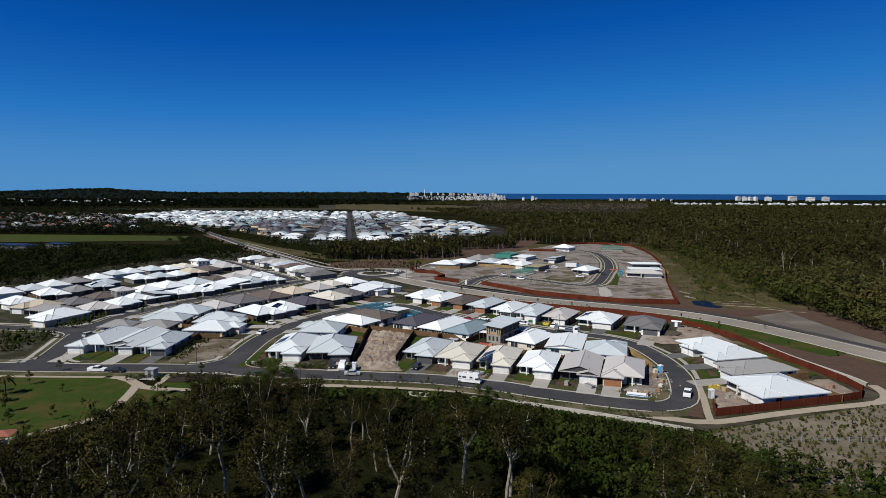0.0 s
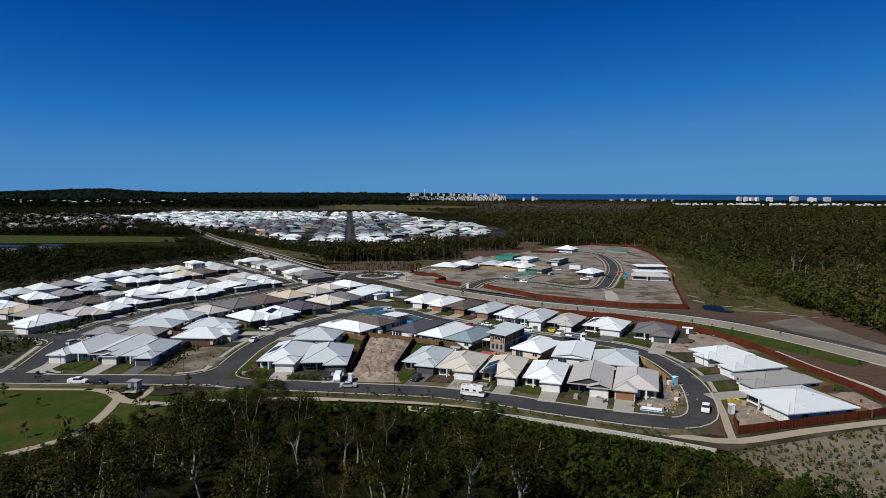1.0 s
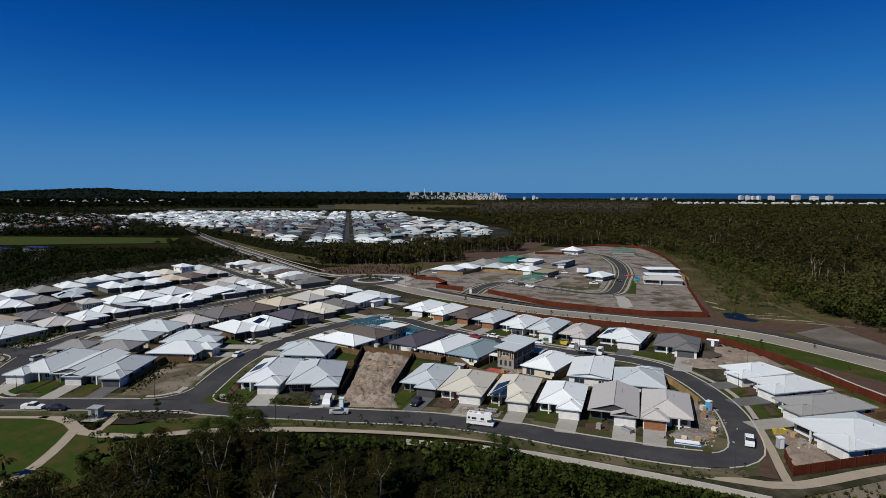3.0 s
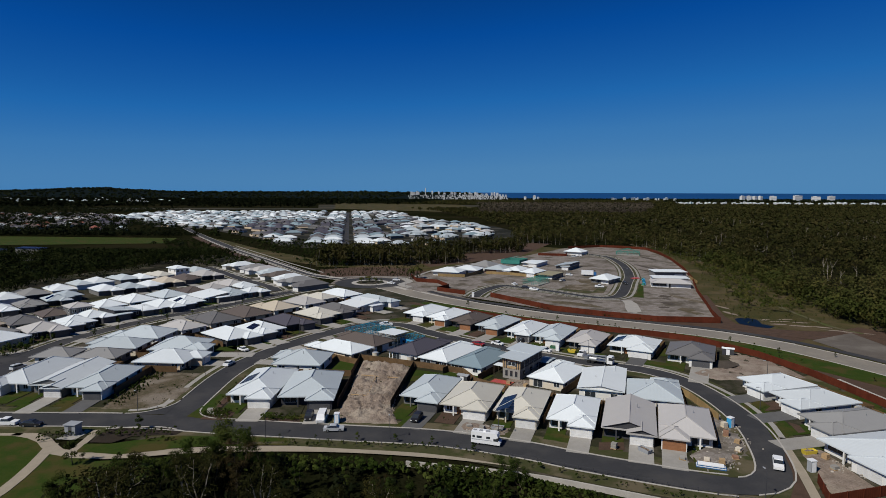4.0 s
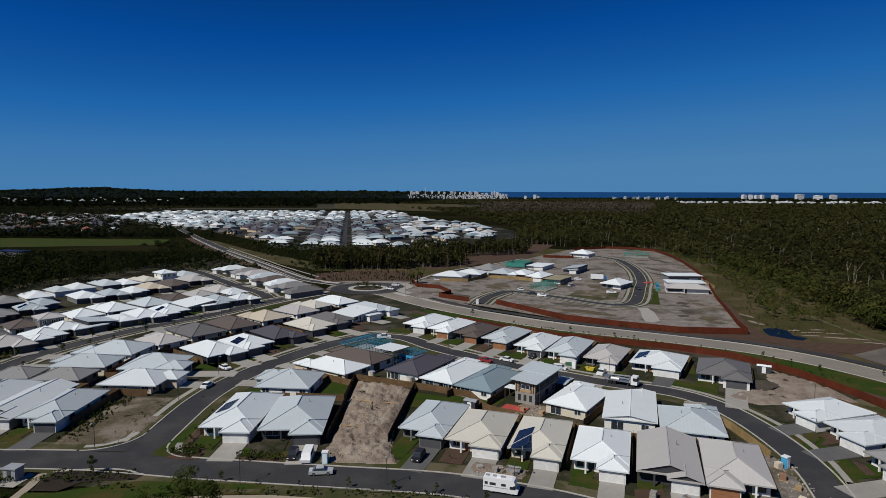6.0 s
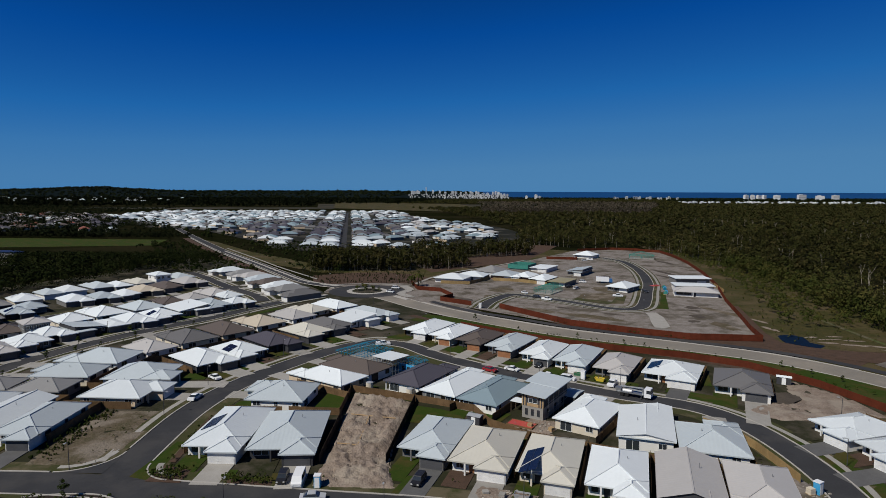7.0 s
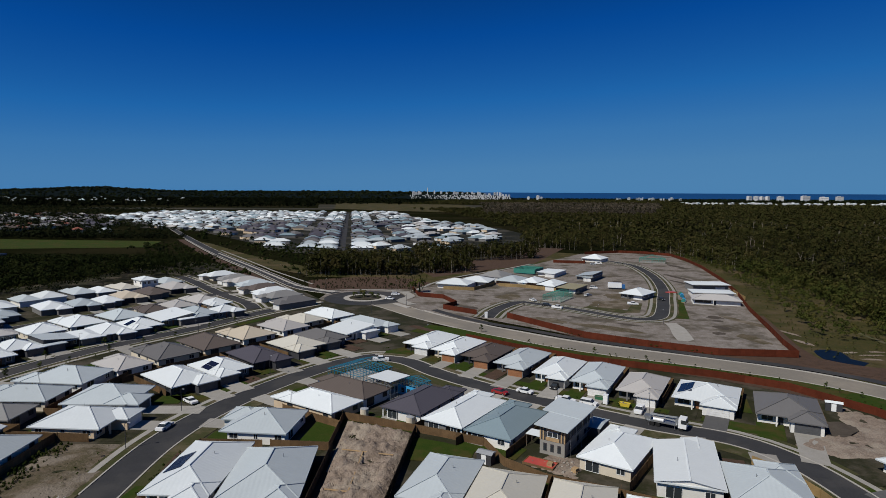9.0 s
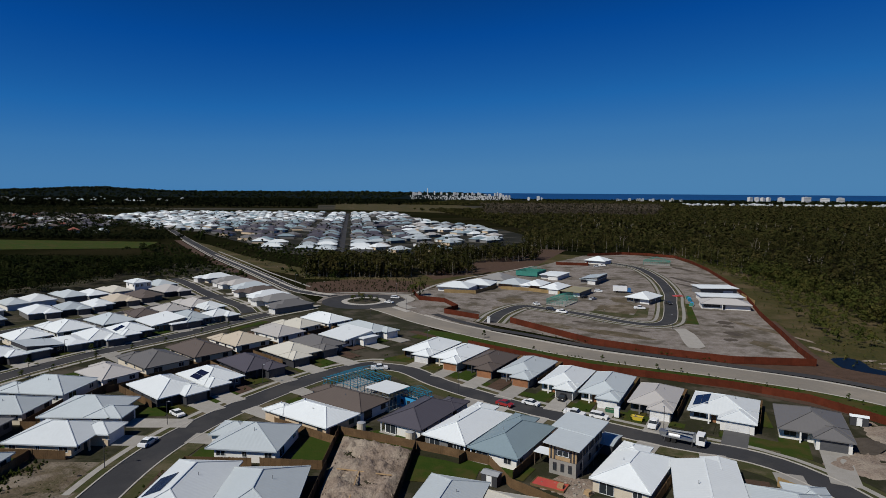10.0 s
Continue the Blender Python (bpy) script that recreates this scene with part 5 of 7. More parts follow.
def tree_meshes(seed, h, kind):
    """A forking trunk with limbs and a crown of separate leafy clumps at the limb ends. kind: gum, green, brown, small or slim."""
    rng = np.random.default_rng(seed)
    tk, tips = Mesh(), []
    r = {"gum": 0.0145, "slim": 0.011}.get(kind, 0.0115) * h + 0.04
    base_frac = {"gum": 0.55, "green": 0.14, "brown": 0.26, "small": 0.3, "slim": 0.5}[kind]
    stems = {"gum": 3, "green": 2, "brown": 2, "small": 1, "slim": 1}[kind]
    limbs = {"gum": 3, "green": 6, "brown": 5, "small": 5, "slim": 6}[kind]
    spread = {"gum": 0.20, "green": 0.26, "brown": 0.22, "small": 0.26, "slim": 0.1}[kind]
    fork = Vector((*(rng.normal(size=2) * 0.03 * h), h * base_frac * rng.uniform(0.75, 1.1)))
    knee = fork * 0.5 + Vector((rng.normal() * 0.02 * h, rng.normal() * 0.02 * h, 0))
    tk.tube((0, 0, -0.4), knee, r, r * 0.86, 6, False).tube(knee, fork, r * 0.86, r * 0.74, 6, False)
    turn = rng.uniform(0, 6.28)
    for s in range(stems):
        an = turn + s * 6.28 / stems + rng.uniform(-0.5, 0.5)
        out = h * (0.0 if stems == 1 else spread * rng.uniform(0.5, 0.95))
        top = Vector((fork.x + math.cos(an) * out, fork.y + math.sin(an) * out, h * rng.uniform(0.8, 0.94)))
        bend = fork.lerp(top, 0.45) + Vector((math.cos(an + 0.8), math.sin(an + 0.8), -0.4)) * out * 0.28
        tk.tube(fork, bend, r * 0.62, r * 0.42, 5, False).tube(bend, top, r * 0.42, r * 0.14, 5, False)
        tips.append(top)
        for i in range(limbs):
            t = (i + rng.uniform(0.1, 0.9)) / limbs
            p = fork.lerp(bend, t / 0.45) if t < 0.45 else bend.lerp(top, (t - 0.45) / 0.55)
            la = an + (i * 2.4 if stems == 1 else rng.uniform(-1.5, 1.5))
            ln = h * spread * rng.uniform(0.5, 1.0) * (1.1 - 0.5 * t)
            q = p + Vector((math.cos(la) * ln, math.sin(la) * ln, ln * rng.uniform(0.35, 1.0)))
            m = p.lerp(q, 0.5) + Vector((0, 0, -0.14 * ln))
            tk.tube(p, m, r * 0.26, r * 0.16, 4, False).tube(m, q, r * 0.16, r * 0.05, 4, False)
            tips.append(q)
            q2 = m + Vector(rng.normal(size=3) * ln * 0.3) + Vector((0, 0, ln * 0.3))
            tk.tube(m, q2, r * 0.15, r * 0.06, 3, False)
            tips.append(q2)
    per = {"gum": 160, "green": 170, "brown": 100, "small": 50, "slim": 70}[kind]
    rad = h * {"gum": 0.108, "green": 0.115, "brown": 0.09, "small": 0.13, "slim": 0.065}[kind]
    cs, fs = [], []
    for q in tips:
        d = rng.normal(size=(per, 3))
        d /= np.linalg.norm(d, axis=1)[:, None]
        shape = np.array([1.0, 1.0, 0.72]) * rad * rng.uniform(0.7, 1.25)
        cs.append(np.array(q) + d * shape * rng.uniform(0.72, 1.08, size=(per, 1)))
        fs.append(d / (1, 1, 0.72) + np.array((0, 0, 0.25)))
    size = {"gum": 0.0215, "green": 0.024, "brown": 0.025, "small": 0.05, "slim": 0.024}[kind] * h ** 0.75
    cards = rot_cards(np.concatenate(cs), size, rng, np.concatenate(fs))
    leaf = {"gum": "leaf_gum", "green": "leaf_green", "brown": "leaf_brown", "small": "leaf_green", "slim": "leaf_gum"}[kind]
    return tk.data("trunk", "bark_pale" if kind in ("gum", "slim") else "bark_dark"), cards_mesh("crown", cards, leaf)


TREES = {}
for kind, hs in (("gum", (15, 17, 13, 16, 14, 18)), ("green", (7, 9, 6, 8)), ("brown", (10, 12, 11)), ("small", (3.2, 4.0)), ("slim", (15, 17))):
    TREES[kind] = [(*tree_meshes(100 + 10 * i + len(kind), hh, kind), hh) for i, hh in enumerate(hs)]
TREE_LABEL = {"gum": "tall gum tree with pale branching trunk and sparse olive crown", "green": "dense dark green bushy tree", "brown": "bushy tree with dull brownish foliage",
              "small": "young street tree with small green crown", "slim": "slender pale-trunked paperbark tree with narrow crown"}
trng = random.Random(7)


def tree(x, y, kind, s=1.0, z=-0.1, group="bushland trees", top=0.0):
    """A tree at a place, scaled by s, or to be top metres high where that is given."""
    tk, cr, h = TREES[kind][trng.randrange(len(TREES[kind]))]
    s = top / h if top else s
    t = thing("tree", pose(x, y, z, 0, 0, trng.uniform(0, 360)) @ Matrix.Diagonal((s, s, s * (1 if top else trng.uniform(0.88, 1.12)), 1)), TREE_LABEL[kind], "tree", group)
    part("trunk", tk, None, t)
    part("crown", cr, None, t)
    return t


def edge_y(x):
    """The upper edge of the bushland below the first street."""
    return np.interp(x, (-130, -84, -73, -58, -48, -40, -10, 18, 42, 56, 75, 110), (88, 101, 109, 125, 135, 138, 136, 128, 117, 107, 92, 60))


def top_at(x, y):
    """How high the trees grow: lower towards the park, the street and the eastern shrubs."""
    slope = np.interp(x / (y + 8), (-0.75, -0.63, -0.56, -0.505, -0.478, -0.30, -0.20, -0.10, 0.08, 0.20, 0.30, 0.42, 0.56, 0.72),
                      (0.412, 0.405, 0.378, 0.346, 0.322, 0.308, 0.318, 0.335, 0.342, 0.366, 0.386, 0.405, 0.425, 0.52))
    return np.clip(49.4 - slope * (y + 8), 2.2, 18)


row = 0
for gy in np.arange(52, 142, 8.6):
    row += 1
    for gx in np.arange(-118, 96, 9.2):
        x, y = gx + (row % 2) * 4.9 + trng.uniform(-3.2, 3.2), gy + trng.uniform(-2.8, 2.8)
        e = edge_y(x) - y
        if e < 0 or abs(x) > 12 + 0.76 * (y + 8):
            continue
        if e > 10 and x > -44 and noise.noise((x * 0.062, y * 0.05, 5.3)) < -0.08:
            continue
        top = float(top_at(x, y))
        if e < 8 or top < 6.5:
            k = trng.choice(("green", "green", "brown"))
        elif x > 46:
            k = "green"
        elif x > 6 + trng.uniform(-8, 8) and e < 36:
            k = trng.choice(("green", "green", "green", "gum"))
        else:
            k = trng.choice(("gum", "gum", "gum", "gum", "gum", "gum", "brown"))
        tree(x, y, k, top=min(top * (trng.uniform(0.72, 1.2) if k == "gum" else trng.uniform(0.78, 1.0)), {"gum": 19, "green": 10, "brown": 13}[k]))
for x, y in ((-92, 92), (-88, 95), (-84, 97.5), (-80, 99), (-76.5, 102), (-73, 105), (-70, 108.5), (-86, 89), (-81, 92), (-76, 95.5), (-71, 100), (-66, 105.5), (-82, 86), (-75, 89), (-69, 95)):
    tree(x, y, trng.choice(("green", "green", "brown")), top=max(4.5, float(top_at(x, y)) * trng.uniform(0.95, 1.15)))
tree(-38, 136.5, "green", top=9.6)
tree(-39.5, 135, "green", top=8.4)
tree(-36, 134.6, "green", top=8.8)
tree(-42, 133, "green", 1.0)
tree(-35, 132, "brown", 0.75)
tree(-39, 131, "brown", 0.72)
tree(-47, 129, "green", 0.85)
tree(-30, 133, "green", 0.7)
tree(11.5, 131.5, "green", 0.76)
tree(14, 129, "green", 0.6)
tree(-67.5, 138.4, "small", 1.5)


# ---- woods in the distance ----
def woods(name, pts, hs, rng, cards, size, material, label, trunks=0.0, spread=0.28, low=0.34, base=None, clump=1):
    """Many trees as one mesh: a rounded crown of leaf cards for each, in clumps, on its place."""
    n = len(pts)
    hs = np.asarray(hs)[:, None]
    mid = np.column_stack([pts[:, 0], pts[:, 1], hs[:, 0] * (low + 0.96) / 2 + (0 if base is None else base)])
    rad = hs * np.array([spread, spread, (0.96 - low) / 2])
    out = []
    for k in range(max(1, cards // clump)):
        d = rng.normal(size=(n, 3))
        d /= np.linalg.norm(d, axis=1)[:, None]
        d[:, 2] = np.where(d[:, 2] < (-0.3 if low > 0.12 else -0.9), -d[:, 2], d[:, 2])
        c = mid + d * rad * rng.uniform(0.6, 1.0, size=(n, 1))
        for j in range(clump):
            q = c if clump == 1 else c + rng.normal(size=(n, 3)) * rad * 0.24
            out.append(rot_cards(q, size * hs / 12.0, rng, (q - mid) / rad + (q - c) / rad * 1.5 + (0, 0, 0.15), 0.26))
    ob = part(name, cards_mesh(name, np.concatenate(out), material), None)
    tagged(ob, label, "trees", "", "stuff")
    if trunks:
        m = Mesh()
        for (x, y), h in zip(pts, hs[:, 0]):
            if rng.random() > trunks:
                continue
            m.tube((x, y, -0.3), (x + rng.normal() * 0.5, y + rng.normal() * 0.5, h * 0.8), 0.17, 0.07, 4, False)
        ob2 = part("trunks", m, "bark_pale")
        tagged(ob2, "pale bare trunks along the forest edge", "trees", "", "stuff")
    return ob


def scatter(rng, n, x0, x1, y0, y1, inside):
    p = np.column_stack([rng.uniform(x0, x1, n), rng.uniform(y0, y1, n)])
    return p[inside(p[:, 0], p[:, 1])]


wr = np.random.default_rng(11)


def right_edge(y):
    return np.interp(y, (60, 150, 198, 221, 250, 270, 303, 333, 360, 405, 478, 521, 571, 600, 612, 640, 680), (240, 190, 164, 162, 164, 162, 168, 171, 180, 189, 193, 194, 190, 168, 125, 90, 78))


P1_ = scatter(wr, 3200, 70, 560, 60, 720, lambda x, y: (x > right_edge(y)) & (x < y * 0.80 + 70))
near = P1_[:, 1] < 360
woods("forest", P1_[near], 6 + 11 * wr.uniform(0, 1, near.sum()) ** 1.4, wr, 168, 0.5, "leaf_wood", "dense olive gum forest beside the estate", 0.0, 0.42, 0.2, clump=14)
woods("forest", P1_[~near], 6 + 11 * wr.uniform(0, 1, (~near).sum()) ** 1.4, wr, 90, 0.75, "leaf_wood", "dense olive gum forest beside the estate", 0.0, 0.42, 0.2, clump=10)
L_ = scatter(wr, 900, 150, 900, 120, 1000, lambda x, y: (x > right_edge(y) + 2) & (x < y * 0.74 + 40) & (np.sin(x * 0.031 + 1.3) + np.sin(y * 0.023) + np.sin((x + y) * 0.057) > 0.5))
lm = Mesh()
for x, y in L_:
    h_ = wr.uniform(10, 15.5)
    a_, b_ = Vector((x, y, 3)), Vector((x + wr.normal() * 0.8, y + wr.normal() * 0.8, h_ * 0.72))
    lm.tube(a_, b_, 0.16, 0.11, 4, False)
    for k in range(3):
        lm.tube(a_.lerp(b_, wr.uniform(0.7, 1.0)), b_ + Vector((wr.normal() * 1.1, wr.normal() * 1.1, wr.uniform(0.16, 0.3) * h_)), 0.085, 0.035, 3, False)
tagged(part("dead_limbs", lm, "bark_pale"), "pale slender trunks and limbs standing out of the forest", "trees", "", "stuff")
C2_ = scatter(wr, 2600, 280, 3500, 4180, 4480, lambda x, y: (x > 0.088 * y) & (x < 0.8 * y))
woods("forest", C2_, wr.uniform(7, 11, len(C2_)), wr, 8, 9.0, "leaf_far", "dark low trees along the shore", spread=0.8)
C_ = scatter(wr, 1400, 1100, 3000, 3122, 3246, lambda x, y: (x > 0.36 * y) & (x < 0.8 * y))
woods("forest", C_, wr.uniform(12, 20, len(C_)), wr, 8, 3.0, "leaf_far", "dark trees in front of the coastal towers")
F_ = scatter(wr, 700, -720, -190, 690, 1190, lambda x, y: (x < np.interp(y, (690, 850, 915, 1235), (-196, -308, -408, -658))) & (x > np.interp(y, (690, 850, 915, 1235), (-196, -308, -408, -658)) - 46))
woods("forest", F_, wr.uniform(4, 8, len(F_)), wr, 30, 2.0, "leaf_west", "dark bushland before the far estate", low=0.1, spread=0.42)
RB_ = scatter(wr, 420, -82, -12, 392, 444, lambda x, y: (np.abs(np.hypot(x + 39.5, y - 367)) > 27) & (np.abs((x + 103) + (y - 438) * 0.62) > 8))
woods("verge_shrubs", RB_, wr.uniform(0.5, 1.8, len(RB_)), wr, 20, 2.0, "leaf_west", "low shrubs on the brown verge behind the roundabout", low=0.05)
U_ = scatter(wr, 600, -135, 100, 40, 142, lambda x, y: (y < edge_y(x) + 1.5) & (np.abs(x) < 16 + 0.78 * (y + 8)))
def shrub_top(x, y):
    """How high shrubs may grow and still leave the retaining wall in sight."""
    return np.clip((np.interp(x, (-60, -24, -4, 8, 18, 28, 44, 55, 80), (148, 147, 145, 140, 133.4, 128.2, 120.8, 115.6, 100)) - y) / 2.8 + 0.2, 0.35, 6)


K_ = np.array([(x, np.interp(x, (-60, -24, -4, 14, 28, 44, 55), (138.5, 139.6, 137, 133, 127.4, 120, 114)) - abs(wr.normal()) * 2.4) for x in wr.uniform(-58, 56, 620)])
woods("wall_shrubs", K_, np.minimum(wr.uniform(0.9, 2.2, len(K_)), shrub_top(K_[:, 0], K_[:, 1])), wr, 22, 2.3, "leaf_green", "dense dark shrubs below the retaining wall")
# near-black leaves put the shade between the gum crowns into the colour
woods("undergrowth", U_, wr.uniform(0.8, 2.6, len(U_)) * np.clip(top_at(U_[:, 0], U_[:, 1]) / 12, 0.3, 0.8), wr, 40, 2.1, "leaf_far", "shrubs and saplings under the gum trees, coloured dark for shade", clump=4)
V_ = scatter(wr, 520, -112, 4, 78, 137, lambda x, y: (y < edge_y(x) - 0.5) & (y > edge_y(x) - 24))
# same near-black leaves, so these gaps are shaded by colour too
woods("dark_shrubs", V_, np.minimum(wr.uniform(2.2, 5.0, len(V_)), top_at(V_[:, 0], V_[:, 1])), wr, 48, 1.5, "leaf_far", "dense shrubs along the bushland edge, coloured dark for shade", 0.0, 0.38, 0.1, clump=8)
W_ = scatter(wr, 700, 0, 80, 76, 134, lambda x, y: (y < edge_y(x) - 1) & (y > edge_y(x) - 34 - x * 0.2))
woods("green_shrubs", W_, np.minimum(wr.uniform(2.6, 5.6, len(W_)), shrub_top(W_[:, 0], W_[:, 1])), wr, 90, 1.0, "leaf_green", "dense green shrubs below the retaining wall", 0.0, 0.36, 0.1, clump=10)
EX = wr.uniform(0, 1, 520)
EY = 90 + 600 * wr.uniform(0, 1, 520)
E_ = np.column_stack([right_edge(EY) + EX * 14 - 3, EY])
bare = (E_[:, 1] < 150) | (E_[:, 1] > 470)
Q_ = scatter(wr, 340, 150, 200, 120, 256, lambda x, y: (x > right_edge(y) - 1) & (x < right_edge(y) + 13))
woods("paperbarks", Q_, wr.uniform(11, 15, len(Q_)), wr, 60, 0.7, "leaf_wood", "close row of tall paperbarks with bare pale trunks", 1.0, 0.2, 0.62, clump=6)
woods("forest_edge", E_[bare], wr.uniform(10, 15, bare.sum()), wr, 80, 0.7, "leaf_wood", "tall slender paperbarks along the forest edge", 0.6, 0.26, 0.1, clump=8)
woods("forest_edge", E_[~bare], wr.uniform(6, 12, (~bare).sum()), wr, 120, 0.75, "leaf_olive", "dark leafy trees along the forest edge", 0.0, 0.36, 0.08, clump=10)
S_ = scatter(wr, 5600, 60, 240, 60, 640, lambda x, y: ((x > np.interp(y, (60, 116, 134, 264, 300, 339, 381, 492, 640), (64, 60, 118, 116, 123, 135, 150, 178, 190))) & (x < right_edge(y)) & ~((y > 134) & (y < 262) & (x < 178))))
woods("scrub_plants", S_[::2], wr.uniform(0.4, 1.6, len(S_[::2])), wr, 9, 2.6, "leaf_tuft", "low golden-brown grass clumps in the clearing", low=0.1)
woods("scrub_plants", S_[1::2], wr.uniform(0.4, 1.8, len(S_[1::2])), wr, 9, 2.4, "leaf_olive", "low green scrub plants in the clearing", low=0.1)
G_ = scatter(wr, 2300, 120, 205, 285, 560, lambda x, y: (x > np.interp(y, (285, 300, 339, 381, 492), (132, 134, 145, 158, 182))) & (x < right_edge(y) + 6) & ((x - 120) * 1.0 > 14))
woods("green_bushes", G_, wr.uniform(1.6, 4.6, len(G_)), wr, 40, 1.2, "leaf_olive", "green bushes at the foot of the forest")
P2_ = scatter(wr, 11500, -60, 1700, 690, 1700, lambda x, y: (x > np.interp(y, (690, 760, 900, 1100, 1700), (80, 92, 90, 60, -40))) & (x < y * 0.80 + 40))
bare2 = (P2_[:, 0] > 0.06 * P2_[:, 1]) & (P2_[:, 0] < 0.33 * P2_[:, 1]) & (P2_[:, 1] > 1380)
woods("forest", P2_[~bare2], 7 + 7 * wr.uniform(0, 1, (~bare2).sum()) ** 1.3, wr, 22, 1.9, "leaf_wood", "olive gum forest stretching towards the coast", spread=0.42)
woods("forest", P2_[bare2], wr.uniform(8, 12, bare2.sum()), wr, 12, 2.0, "leaf_grey", "grey-brown stand of bare paperbarks in the forest", 1.0, 0.3)
P3_ = scatter(wr, 15000, -300, 3300, 1700, 4100, lambda x, y: (x > np.interp(y, (1700, 2400, 4300), (-60, -200, 100))) & (x < y * 0.80) & ~((y > 1880) & (y < 2520) & (x < 0.062 * y)) & ~((y > 2700) & (y < 3120) & (x > y * 0.385)) & ~((y >= 3120) & (x > y * 0.37) & (y > 3400)))
grey = (P3_[:, 0] > 0.055 * P3_[:, 1]) & (P3_[:, 0] < 0.34 * P3_[:, 1]) & (P3_[:, 1] < 2900)
woods("forest", P3_[~grey], wr.uniform(5, 8, (~grey).sum()), wr, 7, 6.5, "leaf_wood", "distant olive forest before the sea", spread=0.6)
woods("forest", P3_[grey], wr.uniform(6, 11, grey.sum()), wr, 8, 3.6, "leaf_grey", "distant grey-brown stand of bare paperbarks", 0.9, 0.4)
P4_ = scatter(wr, 3000, -460, -165, 240, 590, lambda x, y: (x < np.interp(y, (240, 300, 330, 354, 382, 403, 440, 475, 536, 640), (-246, -209, -197, -193, -187, -178, -167, -162, -170, -222))) & (x > -y * 0.8 - 20) & (50.4 - 0.0945 * (y - 40) > 3))
woods("forest", P4_, np.minimum(wr.uniform(7, 12, len(P4_)), 50.0 - 0.0945 * (P4_[:, 1] - 40)), wr, 96, 0.72, "leaf_west", "dark green woodland behind the estate", 0.0, 0.48, 0.15, clump=12)
P5_ = scatter(wr, 9000, -1500, 80, 560, 1900, lambda x, y: (x < np.interp(y, (560, 640, 900, 1220, 1900), (-210, -320, -480, -690, -740))) & (x > -y * 0.8) & ~((x > -660) & (x < -262) & (y > 520) & (y < 712)) & ~((x > -1060) & (y > 1740)))
woods("forest", P5_, wr.uniform(4, 9, len(P5_)), wr, 16, 2.2, "leaf_far", "dark green trees among the western suburb", spread=0.45)
PF_ = scatter(wr, 520, -660, -285, 710, 745, lambda x, y: x < 0)
woods("forest", PF_, wr.uniform(3, 7, len(PF_)), wr, 26, 1.8, "leaf_far", "row of dark trees behind the playing field", spread=0.45, low=0.1)
P9_ = scatter(wr, 1500, -640, -235, 700, 1080, lambda x, y: (x < -305 - (y - 760) * 0.55) & (x > np.interp(y, (690, 800, 1000, 1350), (-380, -395, -500, -720)) - 30))
woods("forest", P9_, wr.uniform(3, 7, len(P9_)), wr, 26, 1.8, "leaf_far", "dark trees west of the north road", spread=0.45)
P6_ = scatter(wr, 11000, -3600, 100, 1900, 4600, lambda x, y: (x > -y * 0.82) & (x < np.interp(y, (1900, 4600), (-150, 0))) & ~((y > 1880) & (y < 2520) & (x > -0.205 * y)) & ~((y < 2010) & (x > -1060)))
woods("forest", P6_, wr.uniform(6, 10, len(P6_)), wr, 7, 8.0, "leaf_far", "distant dark woodland to the hills")
PH_ = np.column_stack([wr.uniform(-4300, 200, 3600), np.zeros(3600)])
PH_[:, 1] = wr.uniform(4290, 4745, 3600)
# tall stands beside the roundabout
P7_ = np.concatenate([scatter(wr, 330, -86, -22, 446, 492, lambda x, y: x > -200), scatter(wr, 160, -24, 74, 520, 570, lambda x, y: y > 520 + x * 0.35), scatter(wr, 70, -18, 16, 458, 490, lambda x, y: y > 0)])
woods("roundabout_trees", P7_, wr.uniform(9, 14, len(P7_)), wr, 90, 0.75, "leaf_wood", "stand of slender paperbarks behind the roundabout", 0.9, 0.24, 0.06, clump=9)
P8_ = scatter(wr, 3000, -330, -60, 430, 640, lambda x, y: (np.abs((x + 103) + (y - 438) * 0.62) > 15) & ~(((x + 103) + (y - 438) * 0.62 > 0) & ((x + 103) + (y - 438) * 0.62 < 36) & (np.sin(x * 12.9 + y * 7.3) < 0.7)) & (x > -y * 0.5 + 40) & (x < -60 - (y - 440) * 0.1) & (x < -92 - (y - 440) * 0.45 + 60))
woods("roadside_bush", P8_, wr.uniform(1.2, 5.2, len(P8_)), wr, 26, 1.8, "leaf_west", "roadside bushes and small trees along the north road")


# ---- hills, sea and far towns ----
hm = Mesh()
hx = np.linspace(-4400, 300, 80)
hz = np.interp(hx, (-4400, -3450, -3200, -3000, -2870, -2580, -2350, -2125, -1900, -1680, -620, -300, 300), (59, 57, 60, 65, 75, 80, 67, 57, 51, 52, 57, 53, 49)) + np.array([2.5 * noise.noise((float(v) * 0.006, 0, 0)) for v in hx])
for i in range(79):
    for (ya, fa_), (yb, fb_) in (((4300, 0.0), (4550, 0.8)), ((4550, 0.8), (4750, 1.0))):
        hm.face([(hx[i], ya, hz[i] * fa_ - 0.2), (hx[i + 1], ya, hz[i + 1] * fa_ - 0.2), (hx[i + 1], yb, hz[i + 1] * fb_ - 0.2), (hx[i], yb, hz[i] * fb_ - 0.2)])
structure("backdrop", hm, "far_wood", "low wooded hills along the horizon", "backdrop")
woods("forest", PH_, wr.uniform(5, 9, len(PH_)), wr, 9, 15.0, "leaf_far", "trees on the distant hills", base=np.interp(PH_[:, 0], hx, hz) * np.interp(PH_[:, 1], (4300, 4550, 4750), (0, 0.8, 1.0)) - 5, spread=0.9)
structure("water", Mesh().face([(-100, 4500, 0), (4600, 4500, 0), (4600, 4880, 51.5), (-100, 4880, 51.5)]), "sea", "deep blue sea along the horizon", "sea")
